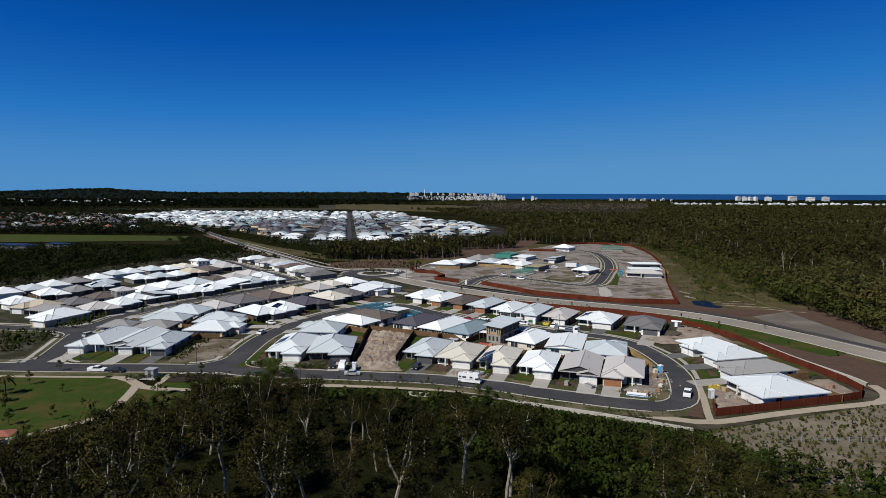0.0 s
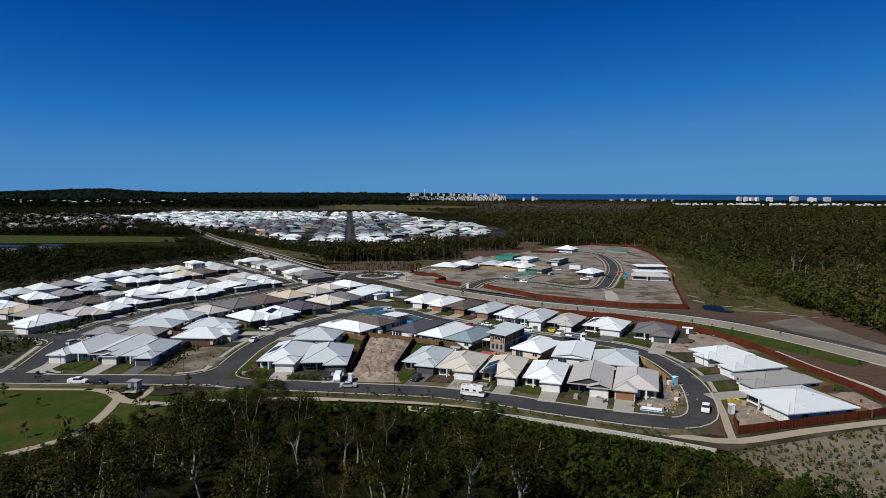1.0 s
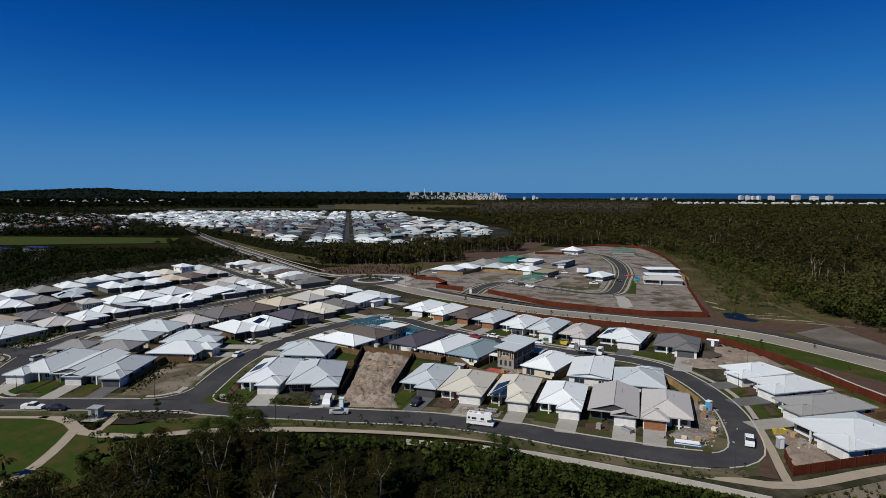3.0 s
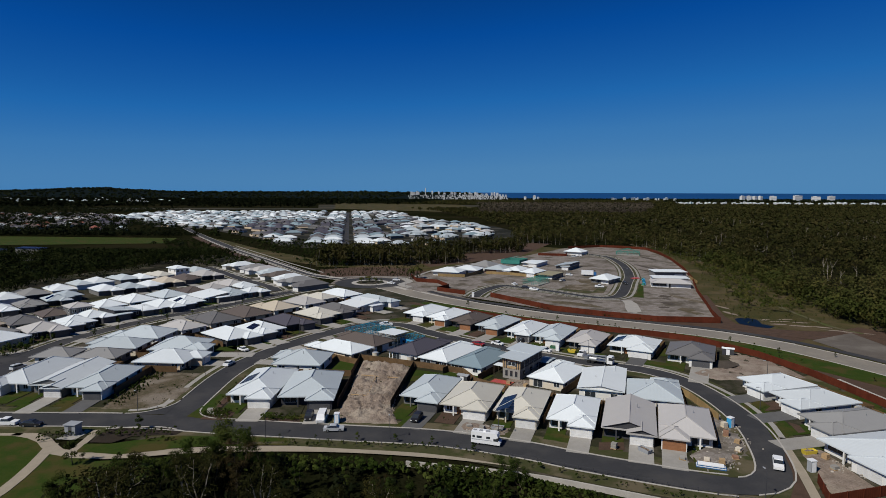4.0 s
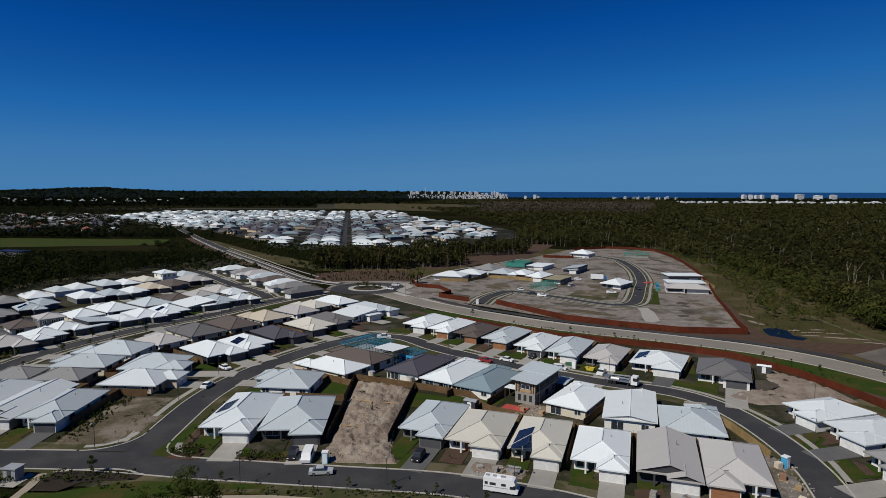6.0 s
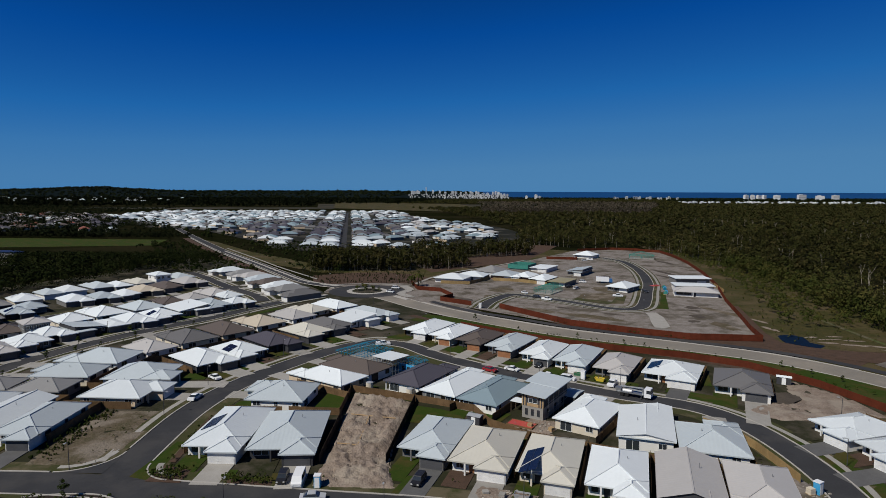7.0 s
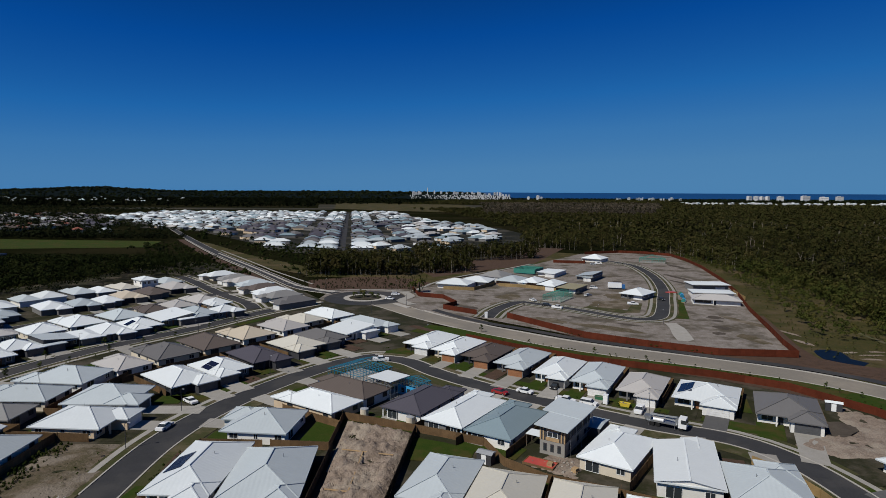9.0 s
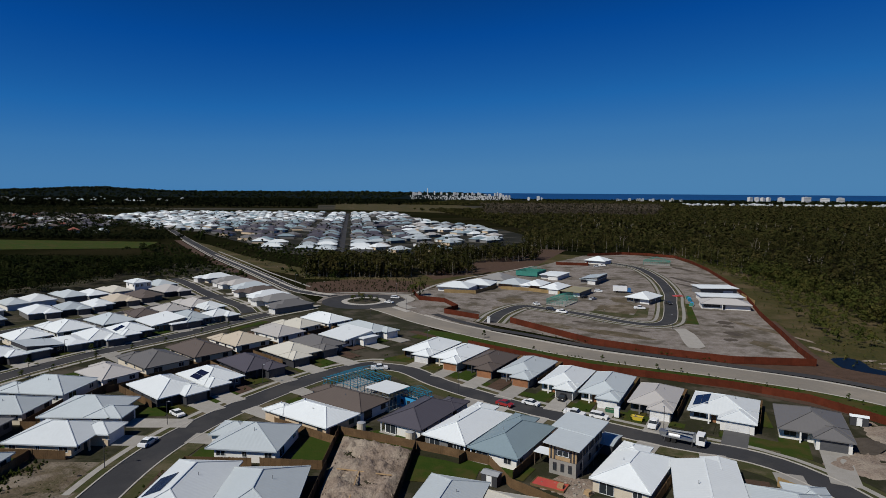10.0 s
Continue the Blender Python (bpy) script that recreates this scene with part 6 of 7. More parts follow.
# small houses far off
def small_house(m_roof, m_wall, x, y, rot, w, d, h=2.7, pitch=0.42):
    c, s = math.cos(rot), math.sin(rot)
    k = len(m_roof.v)
    t = Mesh()
    hip(t, -w / 2, -d / 2, w / 2, d / 2, h, pitch)
    for f in t.f:
        m_roof.face([(x + c * t.v[i][0] - s * t.v[i][1], y + s * t.v[i][0] + c * t.v[i][1], t.v[i][2]) for i in f])
    t = Mesh().box(-w / 2 + 0.5, -d / 2 + 0.5, -0.2, w / 2 - 0.5, d / 2 - 0.5, h + 0.05, False)
    for f in t.f:
        m_wall.face([(x + c * t.v[i][0] - s * t.v[i][1], y + s * t.v[i][0] + c * t.v[i][1], t.v[i][2]) for i in f])


FAR_HOUSE = {}
for nm in ("white", "pale", "bluegrey", "warm", "dark", "slate", "char"):
    for v in range(2):
        r_, w_ = Mesh(), Mesh()
        small_house(r_, w_, 0, 0, 0, 12 + v * 1.5, 19 - v * 2)
        hip(r_, -6, -10.5 + v, 0.5 + v, -4, 2.71, 0.42)
        w_.box(-5.5, -10 + v, -0.2, v, -8, 2.7, False)
        g_ = Mesh().box(-5.1, -10.06 + v, 0.02, -0.6 + v, -9.98 + v, 2.2)
        FAR_HOUSE[nm, v] = (r_.data("roof", "roof_" + nm), w_.data("wall", "wall_tan" if v else "wall_grey"), g_.data("garage_door", "garage_white"))


def far_inside(x, y):
    left = np.interp(y, (578, 607, 690, 850, 915, 1235, 1700), (-104, -146, -188, -300, -400, -650, -700))
    right = np.interp(y, (578, 620, 740, 800, 940, 1200, 1700), (-22, 0, 70, 78, 60, -40, -150))
    return left < x < right


frng = random.Random(21)
axis = Vector((-0.152, 1)).normalized()
side = Vector((axis.y, -axis.x))
spots = []
# three quarters of the far estate, each with its own run of streets
for qa, lo, hi, row in ((Vector((-0.152, 1)), -70, 62, 24), (Vector((0.62, 1)), -900, -70, 26), (Vector((-0.8, 1)), 62, 500, 26)):
    q1 = qa.normalized()
    q2 = Vector((q1.y, -q1.x))
    for r in range(-70, 70):
        v = r * row + (3.2 if r % 2 else -3.2)
        for k in range(-20, 120):
            if k % 9 == 8:
                continue
            p = Vector((-100, 600)) + q1 * (k * 16.2) + q2 * v + Vector((frng.uniform(-1.3, 1.3), frng.uniform(-1.3, 1.3)))
            off = side.dot(p)
            if 582 < p.y < 1560 and lo + 24 * math.sin(p.y / 60) - 7 < off < hi + 24 * math.sin(p.y / 60) + 7 and all((p.x - q[0]) ** 2 + (p.y - q[1]) ** 2 > 150 for q in spots[-400:]) and far_inside(p.x, p.y) and abs(off) > 9 and frng.random() > (0.3 if lo < 0 else 0.42):
                spots.append((p.x, p.y, math.atan2(q2.y, q2.x) + (math.pi / 2 if r % 2 else -math.pi / 2)))
spots.sort(key=lambda q: q[1])
lots = {}
for i, (x, y, rot0) in enumerate(spots):
    # a cloud's shadow over this band is imitated with slate, dark and charcoal roofs
    blue = 690 < y < 1080 and -0.36 * (y - 39) < x < -0.06 * (y - 39)
    nm = frng.choice(("slate", "char", "dark", "slate", "dark", "char", "char") if blue else ("white",) * 3 + ("pale",) * 4 + ("bluegrey", "bluegrey", "bluegrey", "warm", "dark", "dark", "slate", "slate"))
    rot = rot0 + frng.uniform(-0.1, 0.1)
    if i < 170:
        rm_, wm_, gm_ = FAR_HOUSE[nm, i % 2]
        hs = thing("house", pose(x, y, 0, 0, 0, math.degrees(rot)), f"distant single-storey house with {COLOURS['roof_' + nm]} hip roof", "house", "far estate houses")
        part("wall", wm_, None, hs)
        part("roof", rm_, None, hs)
        part("garage_door", gm_, None, hs)
    else:
        a_, b_ = lots.setdefault(nm, (Mesh(), Mesh()))
        small_house(a_, b_, x, y, rot, frng.uniform(11, 13.5), frng.uniform(16, 20))
structure("road", strip([axis * (600 / axis.y), axis * (1500 / axis.y)], -4, 4, 0, 0.02), "asphalt", "straight street through the far estate", "road")
structure("far_estate_ground", patch([(-112, 574), (-30, 574), (20, 612), (92, 740), (100, 800), (80, 940), (-30, 1200), (-140, 1600), (-710, 1600), (-665, 1230), (-415, 910), (-310, 845), (-198, 685), (-156, 604)], -0.06), "far_yard", "mixed earth and grass of the far estate, darkened for shade")
# two extra dark trees a house deepen the imitated cloud shadow
T_ = np.array([(p[0] + frng.uniform(-9, 9), p[1] + frng.uniform(-9, 9)) for p in spots] + [(p[0] + frng.uniform(-7, 7), p[1] + frng.uniform(-7, 7)) for p in spots for _ in range(2) if -0.36 * p[1] < p[0] < -0.06 * p[1] and 690 < p[1] < 1080])
woods("garden_trees", T_, wr.uniform(2.5, 6, len(T_)), wr, 18, 2.2, "leaf_far", "small dark trees between the far houses")
# the older suburb among trees
for k in range(260):
    y = frng.uniform(690, 1350)
    x = frng.uniform(-0.80 * y, np.interp(y, (690, 800, 1000, 1350), (-380, -395, -500, -720)))
    if -560 < x < -280 and y < 815:
        continue
    nm = frng.choice(("red", "brown", "brown", "dark", "dark", "dark", "char", "grey", "warm", "pale"))
    a_, b_ = lots.setdefault(nm, (Mesh(), Mesh()))
    small_house(a_, b_, x, y, frng.uniform(0, 3.14), frng.uniform(10, 13), frng.uniform(14, 19), 3.0, 0.5)
for k in range(46):
    y = frng.uniform(2600, 4200)
    x = frng.uniform(-0.78 * y, -0.40 * y)
    a_, b_ = lots.setdefault("white", (Mesh(), Mesh()))
    small_house(a_, b_, x, y, frng.uniform(0, 3.14), 11, frng.uniform(12, 26), 8, 0.4)
for nm, (a_, b_) in lots.items():
    tagged(part("far_roofs", a_, "roof_" + nm), f"many {COLOURS['roof_' + nm]} roofs of distant houses", "houses", "", "stuff")
    tagged(part("far_walls", b_, "wall_cream" if nm in ("red", "brown", "tan", "cream") else "wall_grey"), "walls of many distant houses", "houses", "", "stuff")
SB_ = scatter(wr, 3600, -1100, -370, 700, 1360, lambda x, y: (x > -y * 0.82) & (x < np.interp(y, (690, 800, 1000, 1350), (-380, -395, -500, -720))) & ~((x > -660) & (y < 714)))
woods("suburb_trees", SB_, wr.uniform(4, 8.5, len(SB_)), wr, 18, 2.0, "leaf_far", "dark garden trees among the older houses", low=0.1)
# sports hall with blue roofs in the western woods
for x, y, w, d in ((-330, 462, 40, 12), (-300, 474, 22, 8)):
    hall = thing("sports_hall", pose(x, y, 0, 0, 0, -12), "long hall with blue metal roof among trees", "hall", "western halls")
    rm_, wm_ = Mesh(), Mesh()
    hip(rm_, -w / 2, -d / 2, w / 2, d / 2, 9, 0.2)
    wm_.box(-w / 2 + 0.6, -d / 2 + 0.6, -0.3, w / 2 - 0.6, d / 2 - 0.6, 9.05, False)
    part("roof", rm_, "roof_navy", hall)
    part("wall", wm_, "wall_grey", hall)


# ---- far towns ----
def tower(x, y, w, d, h, z0=0.0, label="white high-rise apartment tower on the coast", group="coastal towers"):
    t = thing("tower_block", pose(x, y, z0, 0, 0, frng.uniform(-20, 20)), label, "tower", group)
    part("wall", Mesh().box(-w / 2, -d / 2, -z0 - 0.5, w / 2, d / 2, h, False).box(-w * 0.3, -d / 4, h, w * 0.1, d / 4, h + 2.2, False), "tower_white", t)
    n = max(2, int(h / 8))
    for i in range(n):
        z = (i + 0.35) * h / n
        part("window_band", Mesh().box(-w / 2 + 1.5, -d / 2 - 0.4, z, w / 2 - 1.5, -d / 2 + 0.4, z + h / n * 0.16), "trim_grey", t)


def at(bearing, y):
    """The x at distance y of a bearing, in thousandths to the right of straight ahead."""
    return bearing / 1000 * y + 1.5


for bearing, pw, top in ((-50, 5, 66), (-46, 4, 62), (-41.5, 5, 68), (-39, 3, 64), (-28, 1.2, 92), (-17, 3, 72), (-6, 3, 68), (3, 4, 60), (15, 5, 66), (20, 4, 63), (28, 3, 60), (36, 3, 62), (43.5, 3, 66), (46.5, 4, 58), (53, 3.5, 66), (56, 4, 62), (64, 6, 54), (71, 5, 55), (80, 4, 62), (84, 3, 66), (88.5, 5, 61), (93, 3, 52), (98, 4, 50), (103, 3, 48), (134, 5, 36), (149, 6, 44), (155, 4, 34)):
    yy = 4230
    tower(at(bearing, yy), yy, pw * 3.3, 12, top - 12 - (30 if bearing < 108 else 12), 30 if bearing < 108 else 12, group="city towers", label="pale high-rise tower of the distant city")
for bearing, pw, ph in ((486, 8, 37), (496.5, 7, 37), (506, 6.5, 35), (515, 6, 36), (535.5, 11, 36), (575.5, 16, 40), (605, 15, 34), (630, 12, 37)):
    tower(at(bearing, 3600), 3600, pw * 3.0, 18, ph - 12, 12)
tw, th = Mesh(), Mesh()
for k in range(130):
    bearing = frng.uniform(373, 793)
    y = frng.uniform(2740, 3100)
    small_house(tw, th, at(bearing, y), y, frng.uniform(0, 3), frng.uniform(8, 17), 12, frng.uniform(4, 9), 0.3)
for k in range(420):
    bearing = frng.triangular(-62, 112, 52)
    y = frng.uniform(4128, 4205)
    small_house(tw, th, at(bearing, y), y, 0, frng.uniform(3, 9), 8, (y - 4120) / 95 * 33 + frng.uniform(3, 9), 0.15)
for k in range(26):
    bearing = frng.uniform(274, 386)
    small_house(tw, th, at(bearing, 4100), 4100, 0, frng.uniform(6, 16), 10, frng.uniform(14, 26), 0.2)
tagged(part("far_town_roofs", tw, "roof_white"), "white roofs of a distant coastal town", "houses", "", "stuff")
tagged(part("far_town_walls", th, "tower_white"), "pale walls of a distant coastal town", "houses", "", "stuff")
hm2 = Mesh()
cx_ = np.linspace(-520, 560, 56)
for i in range(55):
    za, zb = (38 * math.exp(-((v - 60) / 420) ** 4) + 3 * noise.noise((v * 0.02, 4, 0)) for v in (cx_[i], cx_[i + 1]))
    hm2.face([(cx_[i], 4120, -0.2), (cx_[i + 1], 4120, -0.2), (cx_[i + 1], 4215, zb), (cx_[i], 4215, za)])
structure("backdrop", hm2, "far_wood", "low wooded rise under the distant city", "backdrop")


# ---- vehicles ----
def prism(m, prof, w, w2=None, taper_z=1e9):
    """A side outline in (y, z), drawn across the width; points above taper_z narrow to w2."""
    a = [(-(w2 if z > taper_z else w) / 2, y, z) for y, z in prof]
    b = [((w2 if z > taper_z else w) / 2, y, z) for y, z in prof]
    m.face(a)
    m.face(b[::-1])
    for i in range(len(prof)):
        j = (i + 1) % len(prof)
        m.face([a[j], a[i], b[i], b[j]])
    return m


CAR = {}


def car_meshes(kind, paint):
    key = (kind, paint)
    if key not in CAR:
        body, glass = Mesh(), Mesh()
        if kind == "van":
            prism(body, [(-2.5, 0.3), (-2.55, 0.9), (-2.1, 1.15), (-1.5, 2.0), (2.5, 2.05), (2.55, 0.3)], 1.95, 1.75, 1.5)
            prism(glass, [(-2.05, 1.2), (-1.55, 1.88), (1.2, 1.9), (1.2, 1.2)], 1.98, 1.83, 1.5)
            ln = 5.1
        elif kind == "ute":
            prism(body, [(-2.6, 0.35), (-2.6, 0.95), (-1.3, 1.1), (2.55, 1.1), (2.6, 0.35)], 1.85)
            prism(body, [(-0.78, 1.64), (-0.68, 1.74), (0.7, 1.74), (0.76, 1.64)], 1.54)
            prism(glass, [(-1.35, 1.08), (-0.72, 1.66), (0.7, 1.66), (0.9, 1.08)], 1.75, 1.5, 1.5)
            body.box(-0.85, 1.0, 1.1, 0.85, 2.5, 1.3)
            ln = 5.2
        elif kind == "wagon":
            prism(body, [(-2.3, 0.32), (-2.35, 0.85), (-1.3, 1.02), (2.2, 1.05), (2.3, 0.32)], 1.82)
            prism(body, [(-0.8, 1.56), (-0.68, 1.66), (1.85, 1.68), (2.0, 1.56)], 1.5)
            prism(glass, [(-1.4, 0.99), (-0.72, 1.58), (1.92, 1.6), (2.2, 1.02)], 1.74, 1.46, 1.4)
            ln = 4.7
        else:
            prism(body, [(-2.25, 0.3), (-2.3, 0.78), (-1.2, 0.95), (1.5, 0.98), (2.25, 0.92), (2.3, 0.3)], 1.8)
            prism(body, [(-0.62, 1.38), (-0.5, 1.46), (0.74, 1.48), (0.86, 1.38)], 1.4)
            prism(glass, [(-1.3, 0.92), (-0.55, 1.41), (0.75, 1.42), (1.65, 0.95)], 1.72, 1.36, 1.3)
            ln = 4.6
        wh = Mesh().tube((-0.11, 0, 0), (0.11, 0, 0), 0.34, 0.34, 12)
        rim = Mesh().tube((-0.125, 0, 0), (0.125, 0, 0), 0.2, 0.2, 10)
        lamp = Mesh().box(-0.18, -0.05, -0.08, 0.18, 0.05, 0.08)
        CAR[key] = (body.data("body", paint), glass.data("glasshouse", "glass"), wh.data("wheel", "rubber"), rim.data("rim", "steel"), lamp.data("headlight", "trim_white"), ln)
    return CAR[key]


PAINT = {"paint_white": "white", "paint_black": "black", "paint_silver": "silver", "paint_red": "dark red", "paint_blue": "blue"}


def car(x, y, rot, kind="sedan", paint="paint_white", z=0.05, where="parked on the street"):
    b, g, w, r, lp, ln = car_meshes(kind, paint)
    c = thing("car", pose(x, y, z, 0, 0, rot) @ Matrix.Scale(0.93 if kind != "wagon" else 0.9, 4), f"{PAINT[paint]} {dict(sedan='sedan', wagon='station wagon', ute='utility truck', van='delivery van')[kind]} {where}", "car", "parked cars")
    part("body", b, None, c)
    part("glasshouse", g, None, c, "dark tinted glass")
    for sx in (-0.8, 0.8):
        for sy in (-0.31, 0.29):
            wl_ = part("wheel", w, None, c, m=pose(sx, sy * ln, 0.34))
            part("rim", r, None, wl_)
        part("headlight", lp, None, c, m=pose(sx * 0.8, -ln / 2 + 0.02, 0.68))
    return c


car(-93.2, 157.4, 88, "ute", "paint_white")
car(-87.4, 156.8, 89, "sedan", "paint_black")
car(-119.5, 199.0, 160, "wagon", "paint_silver")
car(-25.9, 160.6, 2, "van", "paint_white", 0.12, "parked on a driveway")
car(-28.9, 161.6, 2, "wagon", "paint_black", 0.12, "parked on a driveway")
car(-22.2, 154.7, 96, "sedan", "paint_silver")
car(-4.9, 160.8, -18, "wagon", "paint_black", 0.12, "parked on a driveway")
car(62.8, 138.4, -26, "ute", "paint_white")
car(19.0, 228.3, 54, "sedan", "paint_white")
car(27.4, 232.2, -30, "sedan", "paint_black", 0.12, "parked on a driveway")
car(28.0, 221.4, 58, "ute", "paint_white")
car(33.2, 219.8, 58, "wagon", "paint_white")
car(43.9, 215.0, -28, "ute", "paint_white", 0.12, "parked on a driveway")
car(12.6, 227.6, 52, "sedan", "paint_red")
car(-20.6, 256.8, 100, "ute", "paint_white")
car(-61.4, 203.6, 172, "sedan", "paint_white")
car(-62.4, 219.4, 50, "sedan", "paint_white", 0.12, "parked on a driveway")
car(48.2, 342.4, 55, "ute", "paint_white")
car(44.4, 347.4, 60, "wagon", "paint_black")
car(40.2, 360.6, 20, "sedan", "paint_white")
car(66.5, 381, 120, "sedan", "paint_black", 0.0, "parked on a building lot")
car(69.5, 375.5, 130, "sedan", "paint_silver", 0.0, "parked on a building lot")
car(78.0, 399, 70, "wagon", "paint_white", 0.0, "parked on a building lot")
car(84.6, 352.5, 80, "ute", "paint_white", 0.0, "parked on a building lot")
car(102.0, 365, 10, "sedan", "paint_black")
car(-27.4, 362.6, 60, "sedan", "paint_white")
car(-25.6, 375, 80, "wagon", "paint_white")
car(109, 512, 80, "ute", "paint_white", 0.0, "parked on a building lot")
car(104, 508, 80, "sedan", "paint_silver", 0.0, "parked on a building lot")


def motorhome(x, y, rot):
    v = thing("motorhome", pose(x, y, 0.05, 0, 0, rot) @ Matrix.Scale(0.86, 4), "white motorhome parked beside the kerb", "motorhome")
    b = Mesh()
    prism(b, [(-3.4, 0.4), (-3.5, 1.0), (-2.9, 1.25), (-2.45, 1.9), (-3.0, 2.2), (-2.7, 2.9), (-2.2, 3.05), (3.4, 3.05), (3.45, 0.45)], 2.3, 2.2, 2.4)
    part("body", b, "paint_white", v)
    part("windscreen", prism(Mesh(), [(-2.95, 1.28), (-2.52, 1.86), (-1.9, 1.86), (-1.9, 1.28)], 2.34), "glass", v)
    for s in (-1, 1):
        for y0, y1, z0 in ((-1.1, -0.2, 1.7), (0.9, 2.1, 1.7), (2.5, 3.1, 1.75)):
            part("window", Mesh().box(s * 1.15 - 0.03, y0, z0, s * 1.15 + 0.03, y1, z0 + 0.5), "glass", v)
        part("stripe", Mesh().box(s * 1.15 - 0.02, -1.6, 1.25, s * 1.15 + 0.02, 3.3, 1.38), "trim_grey", v)
        for yy in (-2.2, 1.7):
            wl_ = part("wheel", Mesh().tube((-0.13, 0, 0), (0.13, 0, 0), 0.38, 0.38, 12), "rubber", v, m=pose(s * 1.0, yy, 0.38))
            part("rim", Mesh().tube((-0.145, 0, 0), (0.145, 0, 0), 0.2, 0.2, 10), "steel", wl_)
    for yy in (-0.8, 1.0, 2.4):
        part("roof_hatch", Mesh().box(-0.35, yy, 3.05, 0.35, yy + 0.7, 3.17), "trim_grey", v)
    part("air_conditioner", Mesh().box(-0.45, 0.0, 3.05, 0.45, 0.8, 3.28), "paint_white", v)


motorhome(9.6, 148.2, 72)


def pump_truck(x, y, rot):
    v = thing("truck", pose(x, y, 0.05, 0, 0, rot), "white concrete pump truck parked in the street", "truck")
    part("cab", prism(Mesh(), [(-4.3, 0.6), (-4.35, 1.5), (-4.15, 2.7), (-2.7, 2.75), (-2.65, 0.6)], 2.3), "paint_white", v)
    part("windscreen", prism(Mesh(), [(-4.36, 1.6), (-4.2, 2.45), (-3.2, 2.45), (-3.2, 1.6)], 2.34), "glass", v)
    part("chassis", Mesh().box(-0.5, -4.0, 0.6, 0.5, 4.2, 0.95), "trim_dark", v)
    part("deck", Mesh().box(-1.15, -2.5, 0.95, 1.15, 4.0, 1.15), "steel", v)
    part("hopper", prism(Mesh(), [(3.2, 1.1), (3.0, 1.9), (4.6, 1.9), (4.3, 1.0)], 1.8), "steel", v)
    for i, (p, q) in enumerate((((-0.3, -2.2, 2.6), (-0.3, 3.4, 2.3)), ((0.3, 3.4, 2.3), (0.3, -2.3, 1.9)), ((0, -2.2, 1.6), (0, 2.8, 2.1)))):
        part("boom", Mesh().beam(p, q, 0.13), "trim_grey", v)
    part("turret", Mesh().tube((0, -2.2, 1.1), (0, -2.2, 2.6), 0.4, 0.3, 10), "steel", v)
    part("water_tank", Mesh().tube((-0.8, 0.4, 1.5), (-0.8, 2.6, 1.5), 0.35, 0.35, 10), "paint_white", v)
    for sx in (-0.95, 0.95):
        for sy in (-3.2, 1.6, 2.8):
            part("wheel", Mesh().tube((-0.16, 0, 0), (0.16, 0, 0), 0.5, 0.5, 12), "rubber", v, m=pose(sx, sy, 0.5))
        for sy in (-2.0, 3.4):
            part("outrigger", Mesh().beam((sx, sy, 1.0), (sx * 1.5, sy, 0.1), 0.07), "trim_dark", v)


pump_truck(47.0, 206.4, 58)


def box_truck(x, y, rot):
    v = thing("truck", pose(x, y, 0.0, 0, 0, rot), "white box truck on a building lot", "truck")
    part("cab", prism(Mesh(), [(-4.3, 0.6), (-4.35, 1.5), (-4.15, 2.5), (-2.7, 2.55), (-2.65, 0.6)], 2.3), "paint_blue", v)
    part("box", Mesh().box(-1.2, -2.5, 0.9, 1.2, 4.6, 3.4), "paint_white", v)
    for sx in (-0.95, 0.95):
        for sy in (-3.3, 2.6):
            part("wheel", Mesh().tube((-0.16, 0, 0), (0.16, 0, 0), 0.5, 0.5, 12), "rubber", v, m=pose(sx, sy, 0.5))


box_truck(90, 398, 75)


# ---- street furniture ----
LAMP = None


def street_lamp(x, y, rot):
    global LAMP
    if LAMP is None:
        LAMP = (Mesh().tube((0, 0, -0.1), (0, 0, 5.3), 0.075, 0.05, 8).data("pole", "trim_dark"), Mesh().tube((0, 0, 5.25), (0.7, 0, 5.42), 0.04, 0.03, 6).data("arm", "trim_dark"), Mesh().box(0.55, -0.13, 5.38, 1.15, 0.13, 5.48).data("lamp_head", "trim_grey"))
    l_ = thing("street_lamp", pose(x, y, 0, 0, 0, rot), "slim dark grey steel street lamp", "street lamp", "street lamps")
    for nm_, me in zip(("pole", "arm", "lamp_head"), LAMP):
        part(nm_, me, None, l_)


for x, y, r in ((-103, 166.2, -90), (-68.8, 165.2, -90), (-64.2, 193, 0), (53.6, 125.4, 90), (74.8, 168, 180), (-35.4, 150.6, 90), (12.4, 152.8, -90), (1.6, 236.2, 40), (-32, 329, -60), (-26, 388, -90), (-18.4, 346, 120), (45.6, 213.4, -120), (-62.2, 214, -30),
                (-7.5, 284, -60), (61, 322.6, 60), (84.3, 312.5, 90), (-50, 243, -45), (-88, 288, -140), (-118, 268, 0), (-130.4, 222, 0), (-104, 452, 0), (-84, 418, 0), (-64, 394, -30), (112, 392, 180), (88.4, 190.6, 160), (24.6, 214.4, 60), (-10, 150.6, -90)):
    street_lamp(x, y, r)


def shelter(x, y):
    s = thing("kiosk", pose(x, y, 0, 0, 0, -8), "small grey utility kiosk with flat roof beside the park", "kiosk")
    part("wall", Mesh().box(-1.2, -1.0, -0.1, 1.2, 1.0, 2.2), "trim_grey", s)
    part("roof", Mesh().box(-1.4, -1.2, 2.2, 1.4, 1.2, 2.38), "trim_grey", s)
    part("door", Mesh().box(-0.4, -1.04, 0.05, 0.4, -0.98, 1.95), "garage_grey", s)


